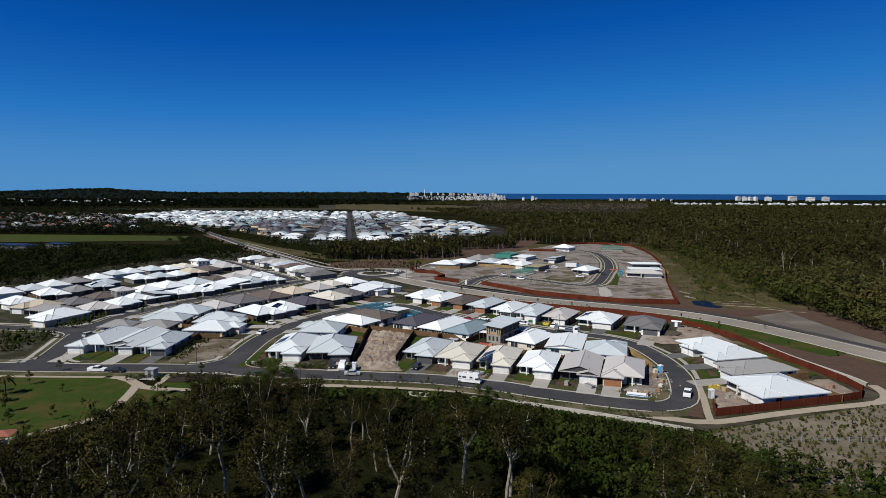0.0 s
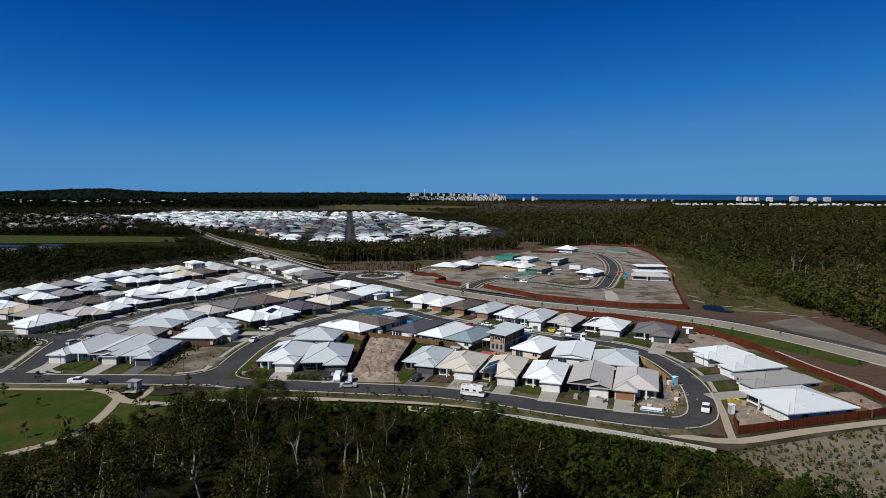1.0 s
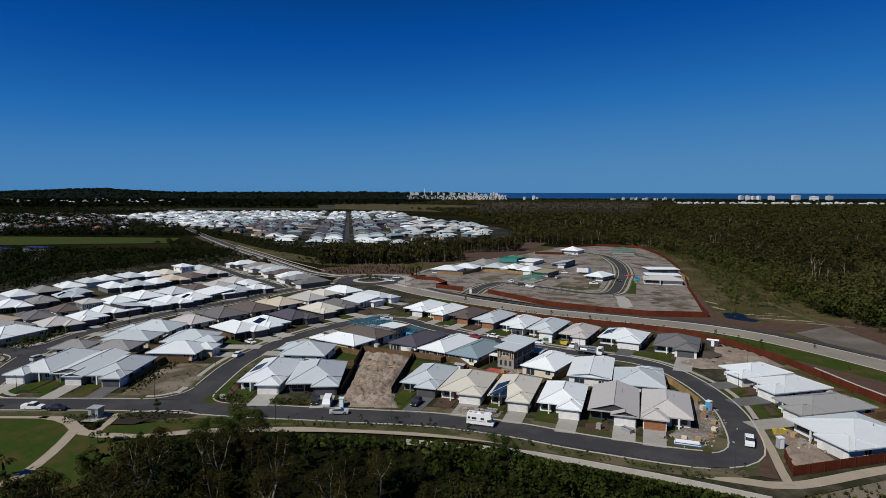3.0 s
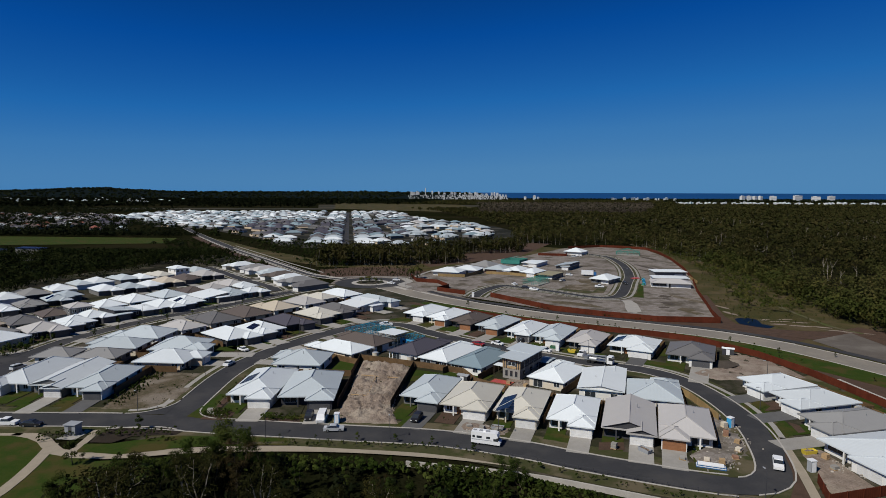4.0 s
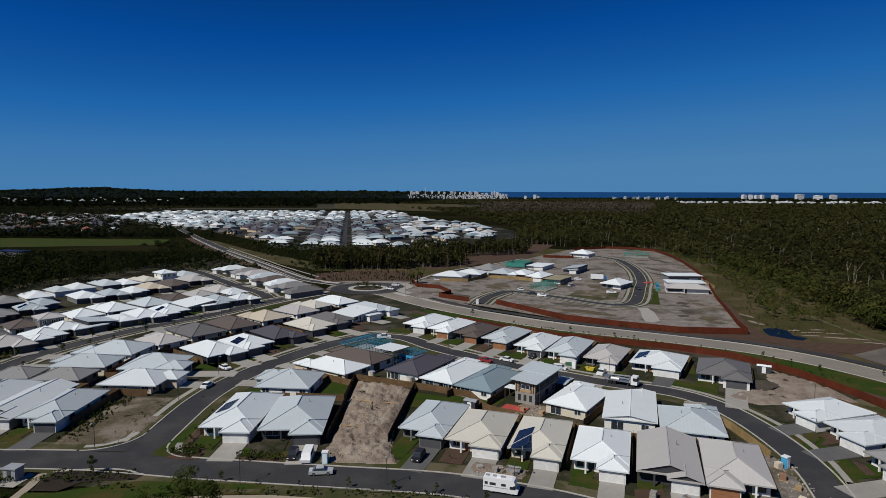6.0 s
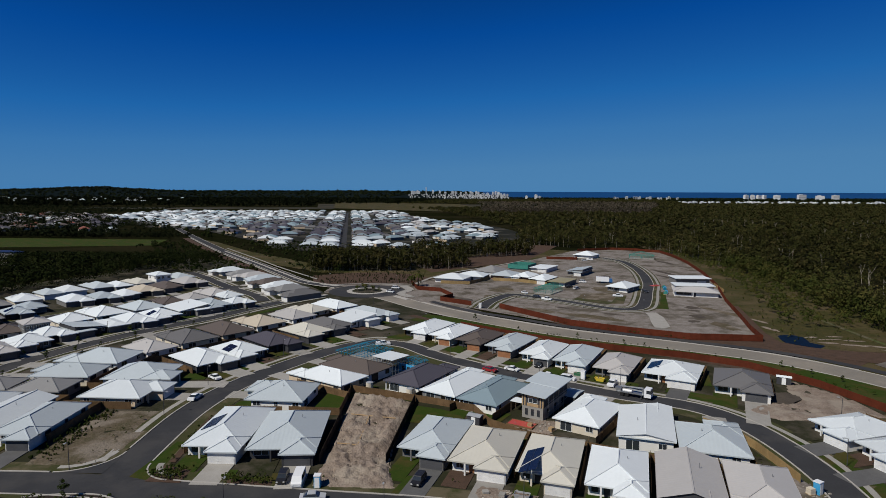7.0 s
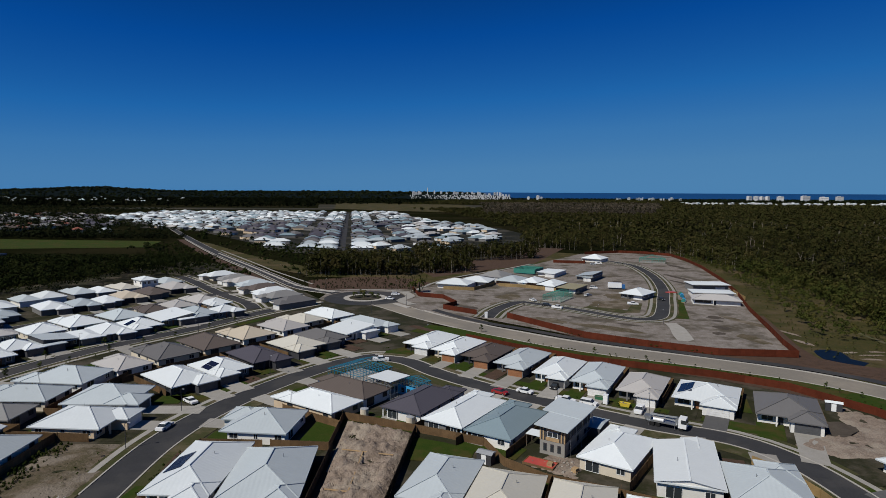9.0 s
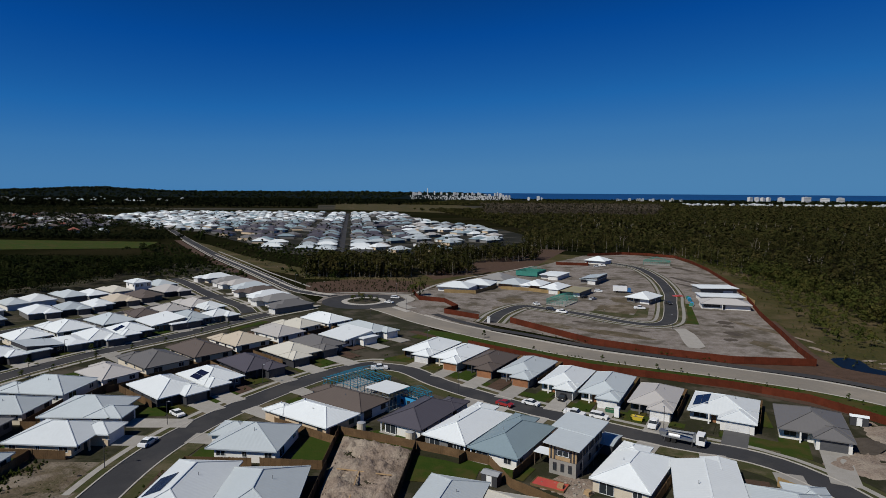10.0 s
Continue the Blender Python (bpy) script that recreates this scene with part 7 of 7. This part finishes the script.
shelter(-75.9, 152.6)
structure("pavement", patch([(-78.0, 149.8), (-77.2, 153.4), (-74.4, 154.8), (-73.2, 154.2), (-73.8, 149.4)], 0.06), "concrete", "small concrete pad under the kiosk", "pavement")
structure("pavement", strip(along([(-72.2, 154.6), (-71.4, 150), (-71.0, 144)]), -0.8, 0.8, 0, 0.07), "path_tan", "short footpath from the street to the park path", "pavement")
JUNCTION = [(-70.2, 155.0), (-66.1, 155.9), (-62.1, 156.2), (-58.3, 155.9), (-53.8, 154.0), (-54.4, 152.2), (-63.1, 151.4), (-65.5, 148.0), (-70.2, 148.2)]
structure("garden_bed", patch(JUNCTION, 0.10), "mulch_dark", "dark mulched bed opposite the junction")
structure("kerb", strip(along([(-70.6, 155.2), (-66.1, 156.1), (-62.1, 156.4), (-58.3, 156.1), (-53.4, 154.0)], 1.5), -0.16, 0.16, -0.1, 0.16), "kerb", "pale kerb round the mulched bed", "kerb")
structure("lawn", patch([(-70.2, 144), (-70.6, 147.6), (-65.5, 147.6), (-61.9, 149.2), (-53.9, 151.8), (-31, 150.6), (-30.4, 149), (-44.2, 148.4), (-54.7, 144.4), (-61.3, 142.6)], 0.085), "lawn", "strip of mown grass between path and street", "lawn")


def toilet(x, y, rot, paint="plastic_blue"):
    s = thing("portable_toilet", pose(x, y, 0, 0, 0, rot), "blue and white portable toilet cabin on a building site", "toilet", "portable toilets")
    part("cabin", Mesh().box(-0.55, -0.55, 0, 0.55, 0.55, 2.1), paint, s)
    part("roof", Mesh().box(-0.6, -0.6, 2.1, 0.6, 0.6, 2.28), "paint_white", s)
    part("door", Mesh().box(-0.42, -0.58, 0.1, 0.42, -0.54, 1.95), "trim_white", s)


toilet(-22.3, 159.2, 0)
toilet(62.9, 157.4, 30)
toilet(67.8, 136.4, 10, "trim_grey")
toilet(15.5, 322, 0, "trim_white")
toilet(37.6, 220.9, -30, "trim_white")


def skip(x, y, rot, paint="paint_yellow"):
    s = thing("skip_bin", pose(x, y, 0, 0, 0, rot) @ Matrix.Scale(0.7, 4), f"{'yellow' if paint == 'paint_yellow' else 'green'} open-topped skip bin with builders' rubbish", "skip bin", "skip bins")
    b = Mesh()
    o_, i_, t_, u_ = [(-1.6, -0.8, 0.05), (1.6, -0.8, 0.05), (1.6, 0.8, 0.05), (-1.6, 0.8, 0.05)], [(-1.9, -0.95, 1.3), (1.9, -0.95, 1.3), (1.9, 0.95, 1.3), (-1.9, 0.95, 1.3)], [(-1.8, -0.86, 1.3), (1.8, -0.86, 1.3), (1.8, 0.86, 1.3), (-1.8, 0.86, 1.3)], [(-1.7, -0.8, 0.9), (1.7, -0.8, 0.9), (1.7, 0.8, 0.9), (-1.7, 0.8, 0.9)]
    for lo, hi in ((o_, i_), (i_, t_), (t_, u_)):
        for k in range(4):
            b.face([lo[k], lo[(k + 1) % 4], hi[(k + 1) % 4], hi[k]])
    b.face(o_[::-1])
    part("bin", b, paint, s)
    rb = Mesh()
    for k in range(9):
        a = Vector((frng.uniform(-1.4, 1.4), frng.uniform(-0.6, 0.6), 0.95))
        rb.beam(a, a + Vector((frng.uniform(-0.7, 0.7), frng.uniform(-0.4, 0.4), frng.uniform(0.1, 0.5))), 0.09)
    rb.face(u_)
    part("rubbish", rb, "dirt", s)


skip(71.8, 143.8, 8)
skip(37.0, 223.6, -28, "plastic_green")
skip(41.6, 219.0, -30)
skip(40.2, 144.4, -60, "trim_grey")
skip(12.5, 155.5, -20, "trim_grey")


def building_frame(x, y, rot, w, d, h, material, label, sheet=False):
    """Posts, plates and roof trusses of a house under construction."""
    f = thing("unfinished_house", pose(x, y, 0, 0, 0, rot), label, "building site", "houses under construction")
    part("slab", Mesh().box(-w / 2, -d / 2, -0.1, w / 2, d / 2, 0.2), "concrete", f)
    n, m_ = max(2, int(w / 1.2)), max(2, int(d / 1.2))
    for i in range(n + 1):
        for yy in (-d / 2, d / 2):
            part("stud", Mesh().box(-w / 2 + i * w / n - 0.035, yy - 0.035, 0.2, -w / 2 + i * w / n + 0.035, yy + 0.035, h), material, f)
    for j in range(1, m_):
        for xx in (-w / 2, 0, w / 2):
            part("stud", Mesh().box(xx - 0.05, -d / 2 + j * d / m_ - 0.05, 0.2, xx + 0.05, -d / 2 + j * d / m_ + 0.05, h), material, f)
    for zz in (1.3, h):
        for yy in (-d / 2, d / 2):
            part("plate", Mesh().box(-w / 2, yy - 0.05, zz, w / 2, yy + 0.05, zz + 0.1), material, f)
        for xx in (-w / 2, w / 2):
            part("plate", Mesh().box(xx - 0.05, -d / 2, zz, xx + 0.05, d / 2, zz + 0.1), material, f)
    for j in range(m_ + 1):
        yy = -d / 2 + j * d / m_
        t = Mesh().beam((-w / 2 - 0.4, yy, h + 0.1), (0, yy, h + w * 0.16), 0.03).beam((w / 2 + 0.4, yy, h + 0.1), (0, yy, h + w * 0.16), 0.03).beam((-w / 2, yy, h + 0.12), (w / 2, yy, h + 0.12), 0.03)
        part("truss", t, material, f)
    if sheet:
        rs = Mesh().box(-w / 2 - 0.4, -d / 2 - 0.4, h + w * 0.17, w / 2 + 0.4, d / 2 + 0.4, h + w * 0.17 + 0.12)
        part("roof_sheet", rs, "roof_white", f)
    return f


building_frame(-24.6, 240.6, -38, 12.5, 12, 2.7, "frame_blue", "blue steel wall and roof frame of an unfinished house")
building_frame(-15.4, 227.0, -38, 7.0, 6.4, 3.4, "steel", "steel scaffold frame with white sheet roof over an unfinished house", True)
building_frame(-9.4, 229.6, -38, 6.4, 6, 2.4, "frame_blue", "blue wrapped frame of an unfinished house")
wrap = thing("unfinished_house", pose(-10.4, 225.0, 0, 0, 0, -38), "bright blue wrapped wall of an unfinished house", "building site")
part("wall", Mesh().box(-3.6, -0.1, 0.1, 3.6, 0.1, 2.6).box(3.4, 0.1, 0.1, 3.6, 5, 2.6), "plastic_blue", wrap)
for wx in (-2.4, -0.4, 1.8):
    part("opening", Mesh().box(wx, -0.14, 0.9, wx + 1.1, -0.11, 2.0), "glass", wrap)
building_frame(52, 462, -30, 13, 14, 3.0, "frame_teal", "green-wrapped scaffold frame of an unfinished house")
building_frame(152, 525, -20, 18, 10, 2.6, "frame_teal", "green frame of a house just begun")
building_frame(53, 366, -33, 9, 16, 2.6, "frame_teal", "pale teal scaffold frame on a building lot")
net = thing("scaffold_net", pose(52, 462, 0, 0, 0, -30), "teal safety netting hung round a house frame", "netting")
for a in ((-7.0, -7.6, 7.0, -7.5), (-7.0, 7.5, 7.0, 7.6), (-7.1, -7.5, -7.0, 7.5), (7.0, -7.5, 7.1, 7.5)):
    part("net_panel", Mesh().box(a[0], a[1], 0.6, a[2], a[3], 3.4), "frame_teal", net)
slab = thing("red_slab", pose(16.6, 187.6, 0, 0, 0, -31), "red tiled slab with timber edge behind a house", "slab")
part("surface", Mesh().box(-2.9, -1.5, 0, 2.9, 1.5, 0.32), "red_floor", slab)
for a in ((-3.05, -1.65, 3.05, -1.51), (-3.05, 1.51, 3.05, 1.65), (-3.05, -1.5, -2.91, 1.5), (2.91, -1.5, 3.05, 1.5)):
    part("edge_board", Mesh().box(a[0], a[1], 0, a[2], a[3], 0.4), "fence_timber", slab)


def shed(x, y, rot, w=3, d=2, roof="trim_grey"):
    s = thing("garden_shed", pose(x, y, 0, 0, 0, rot), "small metal garden shed in a back yard", "shed", "garden sheds")
    part("wall", Mesh().box(-w / 2, -d / 2, 0, w / 2, d / 2, 2.0), "trim_dark", s)
    part("roof", prism(Mesh(), [(-d / 2 - 0.15, 2.0), (0, 2.35), (d / 2 + 0.15, 2.0)], w + 0.3), roof, s)
    part("door", Mesh().box(-0.5, -d / 2 - 0.04, 0.05, 0.5, -d / 2 + 0.01, 1.8), "trim_white", s)


shed(6.4, 188.2, -30)
shed(90.2, 217.0, -28, 3.4, 1.6, "roof_white")
shed(31.0, 203.4, 148, 3.4, 6.4, "roof_bluegrey")
shed(98, 158, -78, 3, 2)


def tank(x, y, z=0.0):
    s = thing("water_tank", pose(x, y, z), "round cream rainwater tank beside a house wall", "water tank", "rainwater tanks")
    part("body", Mesh().tube((0, 0, 0), (0, 0, 1.9), 0.95, 0.95, 16), "wall_cream", s)
    part("lid", Mesh().tube((0, 0, 1.9), (0, 0, 2.1), 0.97, 0.3, 16), "trim_grey", s)


for x, y in ((-8.9, 206.6), (11.0, 198.0), (-19.6, 211.4), (96, 166)):
    tank(x, y)

for x, y in ((-119.4, 236.6), (-116.4, 246.0), (-112.6, 254.0), (-107.0, 265.6), (-101.4, 276.0), (-95.2, 286.0), (-88.6, 299.6), (-83.0, 311.0), (-121.0, 221.0), (-128.6, 240.4), (-121.6, 256.6), (-113.0, 273.0), (-103.6, 289.4)):
    tree(x, y, "small", trng.uniform(0.5, 0.8), 0.0, "young street trees")

# young trees, shrubs and post rails along the street
for x, y in ((-39.2, 151.6), (-32.5, 150.6), (-25.1, 150.2), (-16.5, 149.6), (-8.6, 149.0), (-1.2, 147.8), (7, 144.6), (-59.3, 139), (-65.8, 138.8), (-80.3, 129), (-63, 154.6), (-96, 126), (-92, 140), (-104, 158), (27, 279.4), (46, 266.4), (52, 263.6), (60, 259), (66, 256.4), (72, 252), (84, 244), (90, 240), (98, 232.6), (103, 226), (107, 219), (100, 230),
             (12, 296), (-45, 366), (-40, 364), (-36, 369), (-42, 371), (-33, 365), (122, 214), (117, 190), (124, 176), (-14, 383), (-17, 382), (124, 505), (118, 520), (112, 512)):
    tree(x, y, "small", trng.uniform(0.55, 1.0) * (0.6 if (x > 20 and y > 170) or (-62 < x < 10 and y < 156) else 1), 0.0, "young street trees")
B_ = [(trng.uniform(-52.6, -46.8), trng.uniform(161, 166)) for _ in range(70)] + [(trng.uniform(-38.4, -30.8), trng.uniform(159.6, 161.4)) for _ in range(40)] + [(trng.uniform(-53, -51.2), trng.uniform(169, 191)) for _ in range(40)] + [(trng.uniform(-70, -55), trng.uniform(151.8, 155.4)) for _ in range(45)] + [(trng.uniform(-82, -76), trng.uniform(148, 152.5)) for _ in range(40)]
for k in range(520):
    t = trng.random()
    ln = trng.choice((0, 0, 1, 2, 3, 4, 5, 6, 7))
    a, b = (((-60, 149), (0, 146)), ((2, 145.6), (50, 121.8)), ((-80, 152), (-60, 152)), ((6, 290.4), (80, 245)), ((80, 245), (110, 206)), ((30, 301), (84, 264.6)), ((-53, 163.8), (-47.5, 163)), ((-39.5, 162), (-31, 160.8)))[ln]
    B_.append((a[0] + (b[0] - a[0]) * t + trng.uniform(-1.2, 1.2), a[1] + (b[1] - a[1]) * t + trng.uniform(-1.0, 1.0)))
woods("garden_plants", np.array(B_), wr.uniform(0.5, 1.3, len(B_)), wr, 14, 2.0, "leaf_green", "low planted shrubs in street garden beds")
Y_ = []
for k in range(2600):
    x, y = trng.uniform(-135, 62), trng.uniform(160, 350)
    p = Vector((x, y))
    dmin = min(np.hypot(*(CENTRE[k2] - (x, y)).T).min() - ROADS[k2][1] for k2 in ("first_street", "curve_street", "second_street", "bend_street"))
    if 3.6 < dmin < 6.4 and not on_drive(x, y):
        Y_.append((x, y))
woods("yard_plants", np.array(Y_), wr.uniform(0.35, 1.2, len(Y_)), wr, 14, 2.0, "leaf_green", "small shrubs in front gardens")
rail_line = along([(-24, 148.6), (0, 146.2), (14, 141.8), (28, 135.8), (44, 128.8), (57, 123)], 2.4)
rail = thing("post_and_rail", pose(-24, 148.6, 0), "low dark post and rail barrier above the path", "barrier")
RP = Mesh().box(-0.06, -0.06, -0.1, 0.05, 0.05, 0.85).data("post", "trim_dark")
for p, q in zip(rail_line, rail_line[1:]):
    o_ = Vector((-24, 148.6))
    part("post", RP, None, rail, m=pose(p.x - o_.x, p.y - o_.y, 0))
    part("rail", Mesh().beam((*(p - o_), 0.72), (*(q - o_), 0.72), 0.025), "trim_dark", rail)

# tufts on the planted bank, bushes on the western corner, park trees
TU_ = scatter(wr, 4600, 57, 160, 70, 150, lambda x, y: (y < np.interp(x, (56, 66, 80, 112, 136, 190), (116, 118, 122.6, 134.6, 148, 118))) & (y > np.interp(x, (58, 70, 110, 200), (104, 94, 78, 70))))
for half_, leaf_ in ((TU_[::2], "leaf_tuft"), (TU_[1::2], "leaf_olive")):
    woods("bank_tufts", half_, wr.uniform(0.35, 0.85, len(half_)), wr, 10, 4.4, leaf_, "small yellow-green tufts on the planted bank", low=0.05)
WB_ = np.concatenate([scatter(wr, 260, -175, -130, 178, 203, lambda x, y: y < 203 - (x + 130) * 0.1), scatter(wr, 120, -142, -124, 212, 236, lambda x, y: (x < -131) & (x > -140))])
woods("corner_bushes", WB_, wr.uniform(0.8, 2.6, len(WB_)), wr, 26, 1.9, "leaf_green", "dense bushes on the street corner", low=0.05)
for x, y, s in ((-102, 132, 1.2), (-108, 140, 1.0), (-112, 126, 1.3), (-98, 120, 1.1), (-104, 146, 0.9), (-118, 134, 1.2), (-90, 118, 1.0), (-83, 122, 0.9), (-72, 118, 1.1)):
    tree(x, y, "small", s, 0.0, "park trees")

def palm_meshes(seed, h):
    rng = random.Random(seed)
    tk, cr = Mesh(), Mesh()
    tk.tube((0, 0, -0.2), (0.1, 0, h * 0.5), 0.2, 0.16, 7, False).tube((0.1, 0, h * 0.5), (0.15, 0.05, h * 0.78), 0.16, 0.12, 7, False)
    o = Vector((0.15, 0.05, h * 0.78))
    for i in range(13):
        a = i * 2.4 + rng.uniform(-0.2, 0.2)
        up = rng.uniform(0.1, 1.0)
        d = Vector((math.cos(a), math.sin(a), 0))
        w = Vector((-d.y, d.x, 0))
        ln = h * 0.42 * rng.uniform(0.8, 1.1)
        line = [o + d * ln * t + Vector((0, 0, ln * (up * t - 1.05 * t * t))) for t in (0, 0.25, 0.5, 0.75, 1.0)]
        for k in range(4):
            p, q = line[k], line[k + 1]
            for sd in (-1, 1):
                wide = 0.16 * ln * (1.1 - abs(k - 1.4) * 0.25)
                cr.face([p, q, q + w * sd * wide + Vector((0, 0, -0.5 * wide)), p + w * sd * wide + Vector((0, 0, -0.5 * wide))])
    return tk.data("trunk", "bark_dark"), cr.data("crown", "leaf_olive")


for pts, surf, lb in (([(74.4, 171.6), (78.4, 175.6), (78.4, 170.2), (74.8, 166.6)], "lawn", "small square of green front lawn"), ([(73.6, 159.2), (76.8, 161.6), (75.4, 154.6), (72.2, 151.8)], "lawn", "small square of green front lawn"),
                      ([(77.0, 160.4), (78.4, 158.4), (77.6, 154.6), (75.7, 154.2)], "mulch", "mulched bed beside a front lawn"), ([(57, 124.6), (60.2, 122.8), (62.0, 127.4), (65.0, 136.4), (67.8, 145.0), (66.4, 142.6), (64.2, 136.2), (61.4, 130.8)], "mulch", "bare brown earth beside the footpath"),
                      ([(98.4, 152.6), (106.4, 156), (105, 168), (97.6, 165.4)], "lawn", "green back lawn inside the boundary fence"), ([(96.4, 168), (104.8, 170), (104, 181.4), (95.6, 178.6)], "lawn", "green back lawn inside the boundary fence"),
                      ([(94, 181), (103.6, 183), (102.4, 195), (93, 191)], "verge", "patchy back lawn inside the boundary fence"), ([(32.4, 149), (37.4, 149), (36.6, 145.4), (31.4, 145.4)], "mulch", "red-brown mulched front yard")):
    structure("garden", patch(pts, 0.092), surf, lb, "garden")
structure("lawn", strip(along([(70.6, 150.4), (72.7, 158.6), (73.7, 166), (73.9, 172), (73.2, 179)], 2.0), 0.7, 1.8, 0, 0.075), "lawn", "narrow green nature strip beside the footpath", "lawn")
structure("track", strip(along([(70, 101), (90, 103.6), (112, 104), (140, 98)]), -2.2, 2.2, 0, -0.03), "lot_brown", "brown earth track across the planted bank", "path")
bank_fence = thing("wire_fence", pose(72, 110.4, 0), "low post and wire fence across the planted bank", "fence")
BANK_POST = Mesh().box(-0.05, -0.05, -0.3, 0.05, 0.05, 1.1).data("post", "trim_grey")
for i in range(19):
    part("post", BANK_POST, None, bank_fence, m=pose(i * 2.4, -0.03 * i, 0))
for z_ in (0.5, 1.0):
    part("wire", Mesh().beam((0, 0, z_), (43.2, -0.54, z_), 0.02), "steel", bank_fence)

PALMS = [palm_meshes(3 + i, hh) for i, hh in enumerate((4.2, 5.4))]
for x, y, k, s_ in ((-105, 138.2, 1, 1.0), (-75.6, 123.4, 0, 1.0), (-81.2, 110.3, 0, 0.9), (-73.8, 118.6, 0, 0.8), (-40.5, 368, 0, 1.0), (-44, 365, 0, 0.9), (-36.5, 366, 0, 0.85), (-14, 384.5, 1, 1.5), (-18, 382.5, 1, 1.3)):
    p_ = thing("palm_tree", pose(x, y, 0, 0, 0, (x * 37) % 360) @ Matrix.Scale(s_, 4), "short palm with arching olive fronds", "palm", "palms")
    part("trunk", PALMS[k][0], None, p_)
    part("crown", PALMS[k][1], None, p_)

picnic = thing("picnic_shelter", pose(-84, 107.4, 0, 0, 0, 12), "open picnic shelter with rust-red roof in the park", "shelter")
rm_ = Mesh()
hip(rm_, -2.6, -2.0, 2.6, 2.0, 2.5, 0.3)
part("roof", rm_, "roof_red", picnic)
for px in (-2.2, 2.2):
    for py in (-1.6, 1.6):
        part("post", Mesh().box(px - 0.08, py - 0.08, -0.05, px + 0.08, py + 0.08, 2.52), "trim_white", picnic)
part("slab", Mesh().box(-2.8, -2.2, -0.1, 2.8, 2.2, 0.05), "concrete", picnic)

LW_ = np.concatenate([scatter(wr, 190, -79.6, -74.4, 170, 195.4, lambda x, y: x < -74.4 - abs(y - 184) * 0.12), scatter(wr, 60, -79, -64, 167, 190, lambda x, y: x < 0)])
woods("lot_weeds", LW_, np.where(LW_[:, 0] < -74.4, wr.uniform(0.4, 0.95, len(LW_)), wr.uniform(0.15, 0.35, len(LW_))), wr, 60, 1.6, "leaf_green", "weeds on the empty corner lot", low=0.05)


# building materials on the unfinished lots
def pallet_stack(x, y, rot, n, material, label):
    s = thing("pallet_stack", pose(x, y, 0.15, 0, 0, rot), label, "building material", "stacks of building material")
    pal = Mesh()
    for i in range(5):
        pal.box(-0.6, -0.58 + i * 0.26, 0.1, 0.6, -0.46 + i * 0.26, 0.13)
    for i in (-0.55, 0, 0.55):
        pal.box(i - 0.05, -0.58, 0, i + 0.05, 0.58, 0.098)
    part("pallet", pal, "wall_stud", s)
    for i in range(n):
        part("layer", Mesh().box(-0.55 + 0.02 * (i % 2), -0.5, 0.14 + i * 0.2, 0.53 + 0.02 * (i % 2), 0.5, 0.33 + i * 0.2), material, s)


sheets = thing("sheet_stack", pose(50.2, 137.9, 0.08, 0, 0, -20), "long stack of white and blue wrapped building sheets", "building material", "stacks of building material")
for i in range(4):
    part("sheet", Mesh().box(-2.6 + 0.1 * i, -0.8, i * 0.17, 2.6 - 0.14 * i, 0.8 - 0.05 * i, i * 0.17 + 0.15), "trim_white" if i % 2 else "paint_blue", sheets)
brng = random.Random(5)
for x, y in ((50.5, 140.5), (53, 139.6), (56.4, 141.5), (58.6, 144.8), (60.2, 148.6), (59.6, 152.4), (61.4, 157), (46.2, 141.2), (34.6, 146), (6.5, 156.8), (9.2, 155.6), (12.4, 154.2), (72.4, 137), (73.6, 141.6), (78, 131.2), (88, 133.6), (96.5, 139.4), (102, 144), (18.2, 186.4), (22.4, 184.2)):
    m_, l_ = brng.choice((("wall_brick", "pallet of brown bricks on bare earth"), ("concrete", "pallet of grey blocks on bare earth"), ("wall_cream", "pallet stack of pale building sheets"), ("wall_stud", "stack of timber on a pallet")))
    pallet_stack(x, y, brng.uniform(0, 90), brng.randint(2, 5), m_, l_)
for x, y, m_, l_ in ((116.5, 379, "frame_teal", "pallet of teal wrapped building material"), (114.6, 372, "frame_blue", "pallet of blue wrapped building material"), (115.8, 375.4, "plastic_blue", "pallet of bright blue wrapped material"), (110.4, 359.6, "frame_teal", "pallet of teal wrapped building material"), (111.8, 362.4, "plastic_blue", "pallet of bright blue wrapped material")):
    s_ = thing("pallet_stack", pose(x, y, 0.02, 0, 0, x * 3 % 90) @ Matrix.Scale(1.5, 4), l_, "building material", "stacks of building material")
    part("pallet", Mesh().box(-0.6, -0.58, 0, 0.6, 0.58, 0.12), "wall_stud", s_)
    part("layer", Mesh().box(-0.56, -0.52, 0.12, 0.56, 0.52, 0.8).box(-0.4, -0.4, 0.8, 0.5, 0.3, 1.05), m_, s_)
tarp = thing("tarpaulin", pose(115, 387.4, 0.05, 0, 0, 20), "red tarpaulin lying over material on a lot", "tarpaulin")
part("sheet", Mesh().box(-2.4, -1.6, 0, 2.4, 1.6, 0.3).box(-1.2, -1.0, 0.3, 1.6, 0.8, 0.55), "red_floor", tarp)
rb = Mesh()
for k in range(330):
    cx, cy = brng.choice(((56, 143), (60, 150), (61, 158), (9, 156), (75, 138), (98, 142), (20, 186), (52, 139.6)))
    x, y = cx + brng.gauss(0, 2.2), cy + brng.gauss(0, 1.8)
    w_ = brng.uniform(0.06, 0.22)
    rb.box(x - w_, y - w_ * brng.uniform(0.3, 1), 0.05, x + w_, y + w_ * 0.6, brng.uniform(0.15, 0.42))
tagged(part("building_rubble", rb, "rubble"), "scattered pale offcuts and rubble on bare lots", "rubble", "", "stuff")
